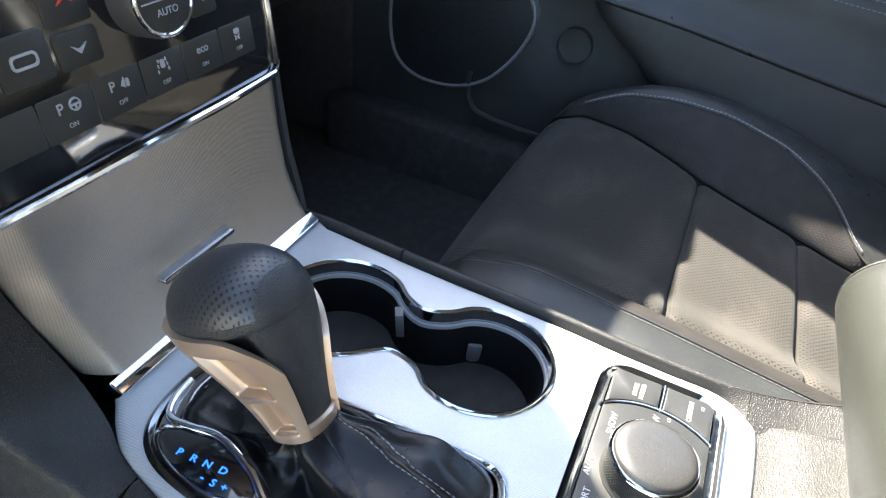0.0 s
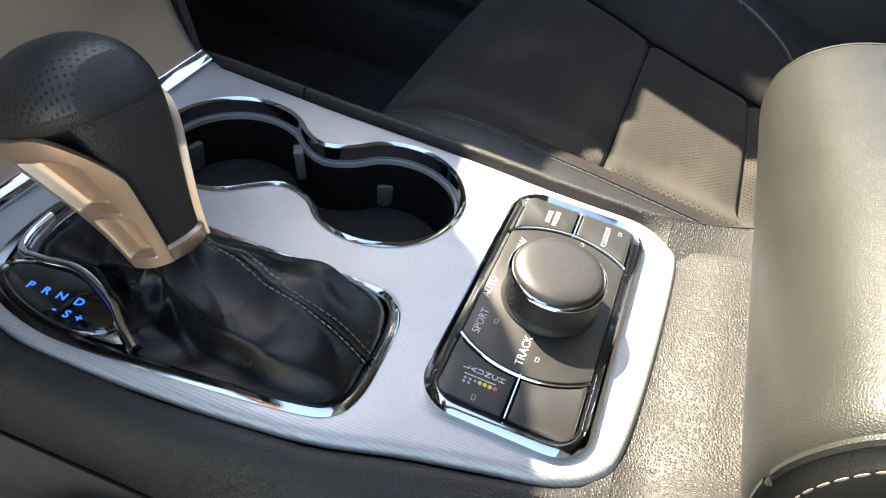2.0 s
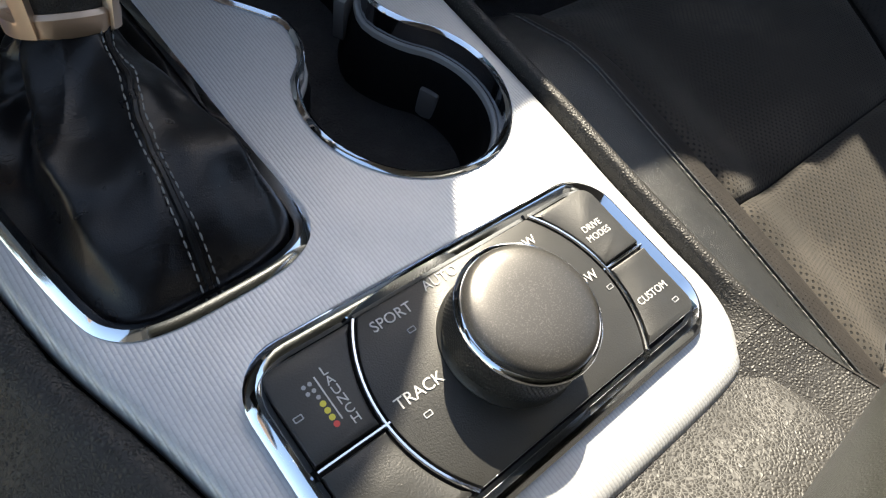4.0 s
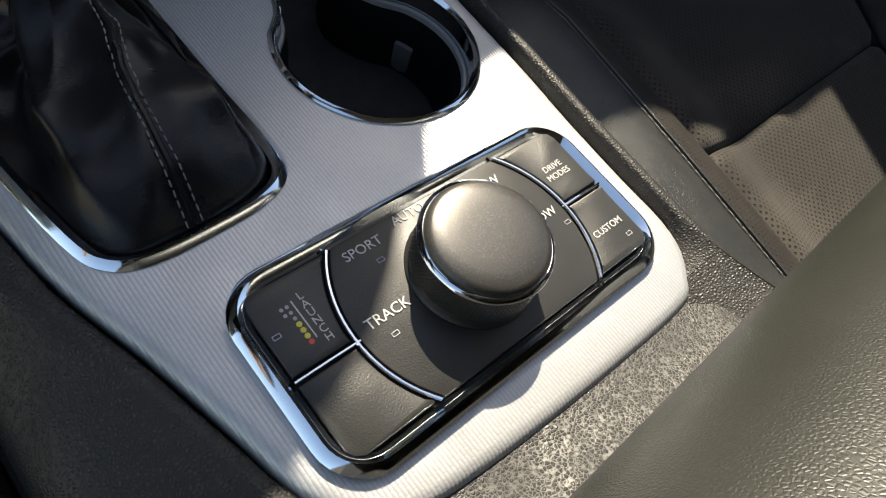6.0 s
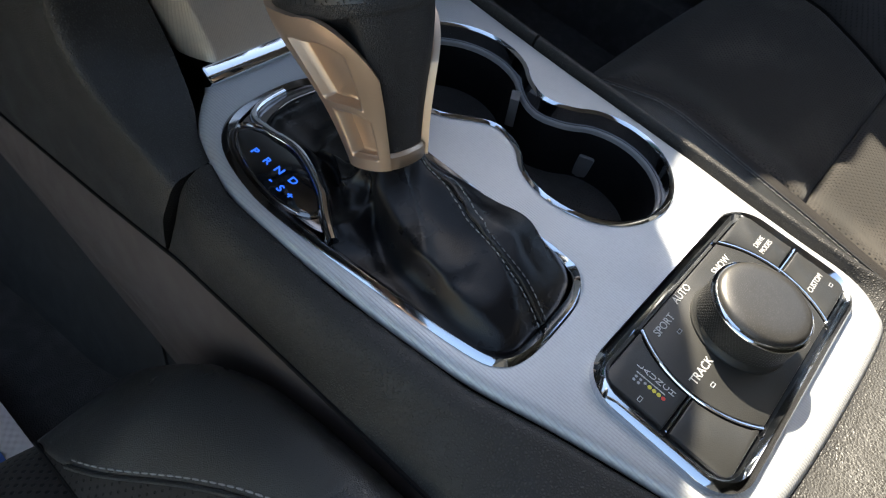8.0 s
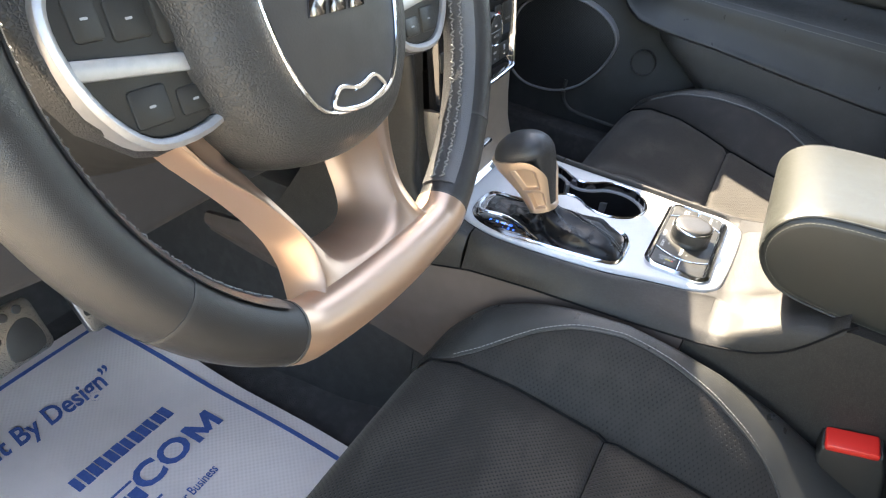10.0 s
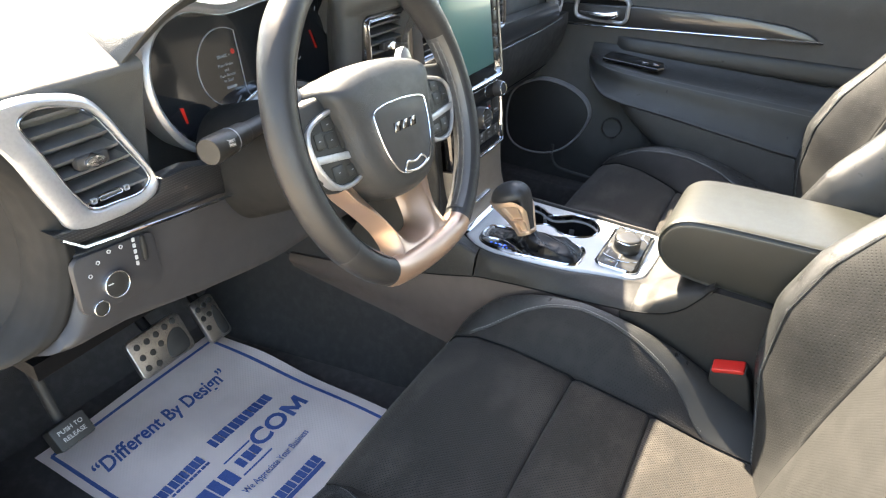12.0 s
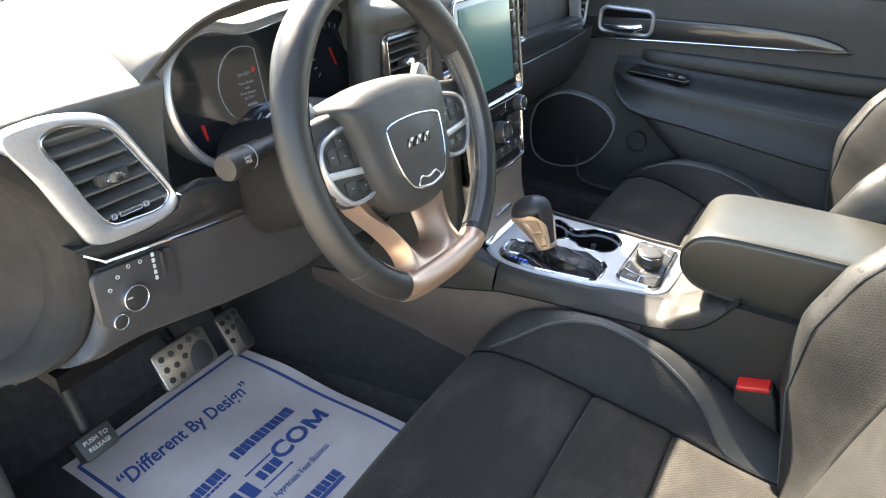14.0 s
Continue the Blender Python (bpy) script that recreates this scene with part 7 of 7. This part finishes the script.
pedal(-0.408, 0.645, -0.194, 0.108, 0.070, "brake_pedal", "brushed steel brake pedal with black rubber studs", [(-0.36, -0.28), (-0.36, 0.0), (-0.36, 0.28), (-0.18, -0.32), (-0.18, -0.02), (-0.18, 0.28), (0.0, 0.30), (0.0, 0.05), (0.18, 0.34), (0.34, 0.36)], radians(30))
pedal(-0.262, 0.690, -0.250, 0.052, 0.088, "accelerator_pedal", "brushed steel accelerator pedal with black rubber studs", [(-0.3, 0.30), (0.0, 0.33), (0.3, 0.36), (-0.3, 0.08), (0.0, 0.10), (0.3, 0.16), (-0.3, -0.15)], radians(35))
pk = thing("parking_brake_pedal", "black parking brake pedal with a printed release note", "pedal")
pf = plane3d((-0.583, 0.648, -0.238), (1, -0.05, 0.05), (0, 0.62, 0.78), (0, -0.78, 0.62))
part("pad", slab(rrect(-0.028, -0.020, 0.028, 0.020, 0.005, 4), -0.022, 0.006, pf, 0.003), DARK_PLASTIC, pk, "black rubber pad")
part("arm", tube([pf(0, 0.01, -0.02), (-0.583, 0.73, -0.05), (-0.583, 0.79, 0.10)], 0.009, 10), DARK_PLASTIC, pk)
fr = lambda dv: (lambda a, b, c: pf(a, b + dv, 0.0062 + c))
lettering("PUSH TO", 0.0096, fr(0.0065), WHITE_PRINT, pk)
lettering("RELEASE", 0.0096, fr(-0.0060), WHITE_PRINT, pk)

# ---- shell of the car: pillars, roof, glass frame ----
ROOF_LINER = plastic("black_headliner", (0.055, 0.055, 0.057), 0.9, 500, 0.0004)
BODY = Mat("dark_body_paint", (0.03, 0.03, 0.032), 0.25, coat=0.8).m


def shell(name, bm, mat, label, cat="car body"):
    return tagged(part(name, bm, mat, smooth=60), label, cat, kind="structure")


shell("roof", sheet(lambda u, v: (-0.62 + 1.24 * u, -1.7 + 1.70 * v, 0.83 + 0.03 * math.sin(math.pi * u) - 0.05 * max(0, v - 0.8) * 5 * max(0, v - 0.8)), 12, 12, (0, 0, 0.03)), ROOF_LINER, "black roof lining", "roof")
for s, w in ((-1, 0.0), (1, 0.078)):
    shell("pillar_front", tube([(s * (0.63 + w), -0.13, 0.84), (s * (0.69 + w), 0.22, 0.655), (s * (0.740 + w), 0.57, 0.46), (s * (0.755 + w), 0.75, 0.37)], [0.05, 0.055, 0.06, 0.06], 12), ROOF_LINER, "black windscreen pillar", "pillar")
    shell("roof_rail", tube([(s * 0.63, -1.7, 0.84), (s * 0.64, -0.6, 0.86), (s * 0.63, 0.0, 0.83)], 0.035, 10), ROOF_LINER, "black roof rail", "rail")
    shell("pillar_middle", tube([(s * 0.76, -0.78, -0.35), (s * 0.75, -0.74, 0.30), (s * 0.65, -0.70, 0.85)], [0.07, 0.06, 0.045], 10), ROOF_LINER, "black middle pillar", "pillar")
shell("bonnet", sheet(lambda u, v: (-0.85 + 1.7 * u, 0.98 + 1.2 * v, 0.34 + 0.04 * math.sin(math.pi * u) - 0.08 * v * v), 12, 10, (0, 0, -0.03)), BODY, "dark painted bonnet beyond the windscreen", "bonnet")
shell("bulkhead", box(-0.80, 0.955, -0.40, 0.80, 0.985, 0.37, 0.003), RECESS_SHADE, "dark bulkhead", "bulkhead")
shell("rear_wall", box(-0.78, -1.75, -0.40, 0.78, -1.70, 0.84, 0.003), ROOF_LINER, "black rear of the cabin", "wall")
shell("rear_floor", box(-0.78, -1.75, -0.372, 0.78, -0.752, -0.352, 0.003), CARPET, "black carpet of the rear footwell", "floor")
kick2 = part("kick_panel", box(0.735, 0.60, -0.36, 0.790, 0.95, 0.20, 0.01), CARPET)
tagged(kick2, "dark carpeted kick panel", "trim", kind="structure")
shell("passenger_side", box(0.80, -1.75, -0.40, 0.86, 1.0, 0.30, 0.01), BODY, "dark painted flank of the car", "car body")
shell("driver_side_rear", box(-0.86, -1.75, -0.40, -0.80, -0.80, 0.30, 0.01), BODY, "dark painted flank of the car", "car body")
shell("driver_side_front", box(-0.86, 0.62, -0.40, -0.79, 2.0, 0.33, 0.02), BODY, "dark painted wing of the car", "car body")

# ---- outside ----
# unseen ground, made pale and tan to bounce warm light into the cabin
BOUNCE_GROUND = Mat("tan_bounce_ground", (0.40, 0.34, 0.27), 0.9)
BOUNCE_GROUND.mottle(3, (0.46, 0.40, 0.32), 0.4, 0.7)
BOUNCE_GROUND.mottle(90, (0.28, 0.24, 0.20), 0.5, 0.7)
BOUNCE_GROUND.bump(BOUNCE_GROUND.noise(150, 4), 0.006)
gr = part("ground", grid(lambda u, v: (-400 + 800 * u, -400 + 800 * v, -0.85), 8, 8), BOUNCE_GROUND.m)
tagged(gr, "unseen pale tan ground that bounces warm light into the cabin", "ground", kind="structure")
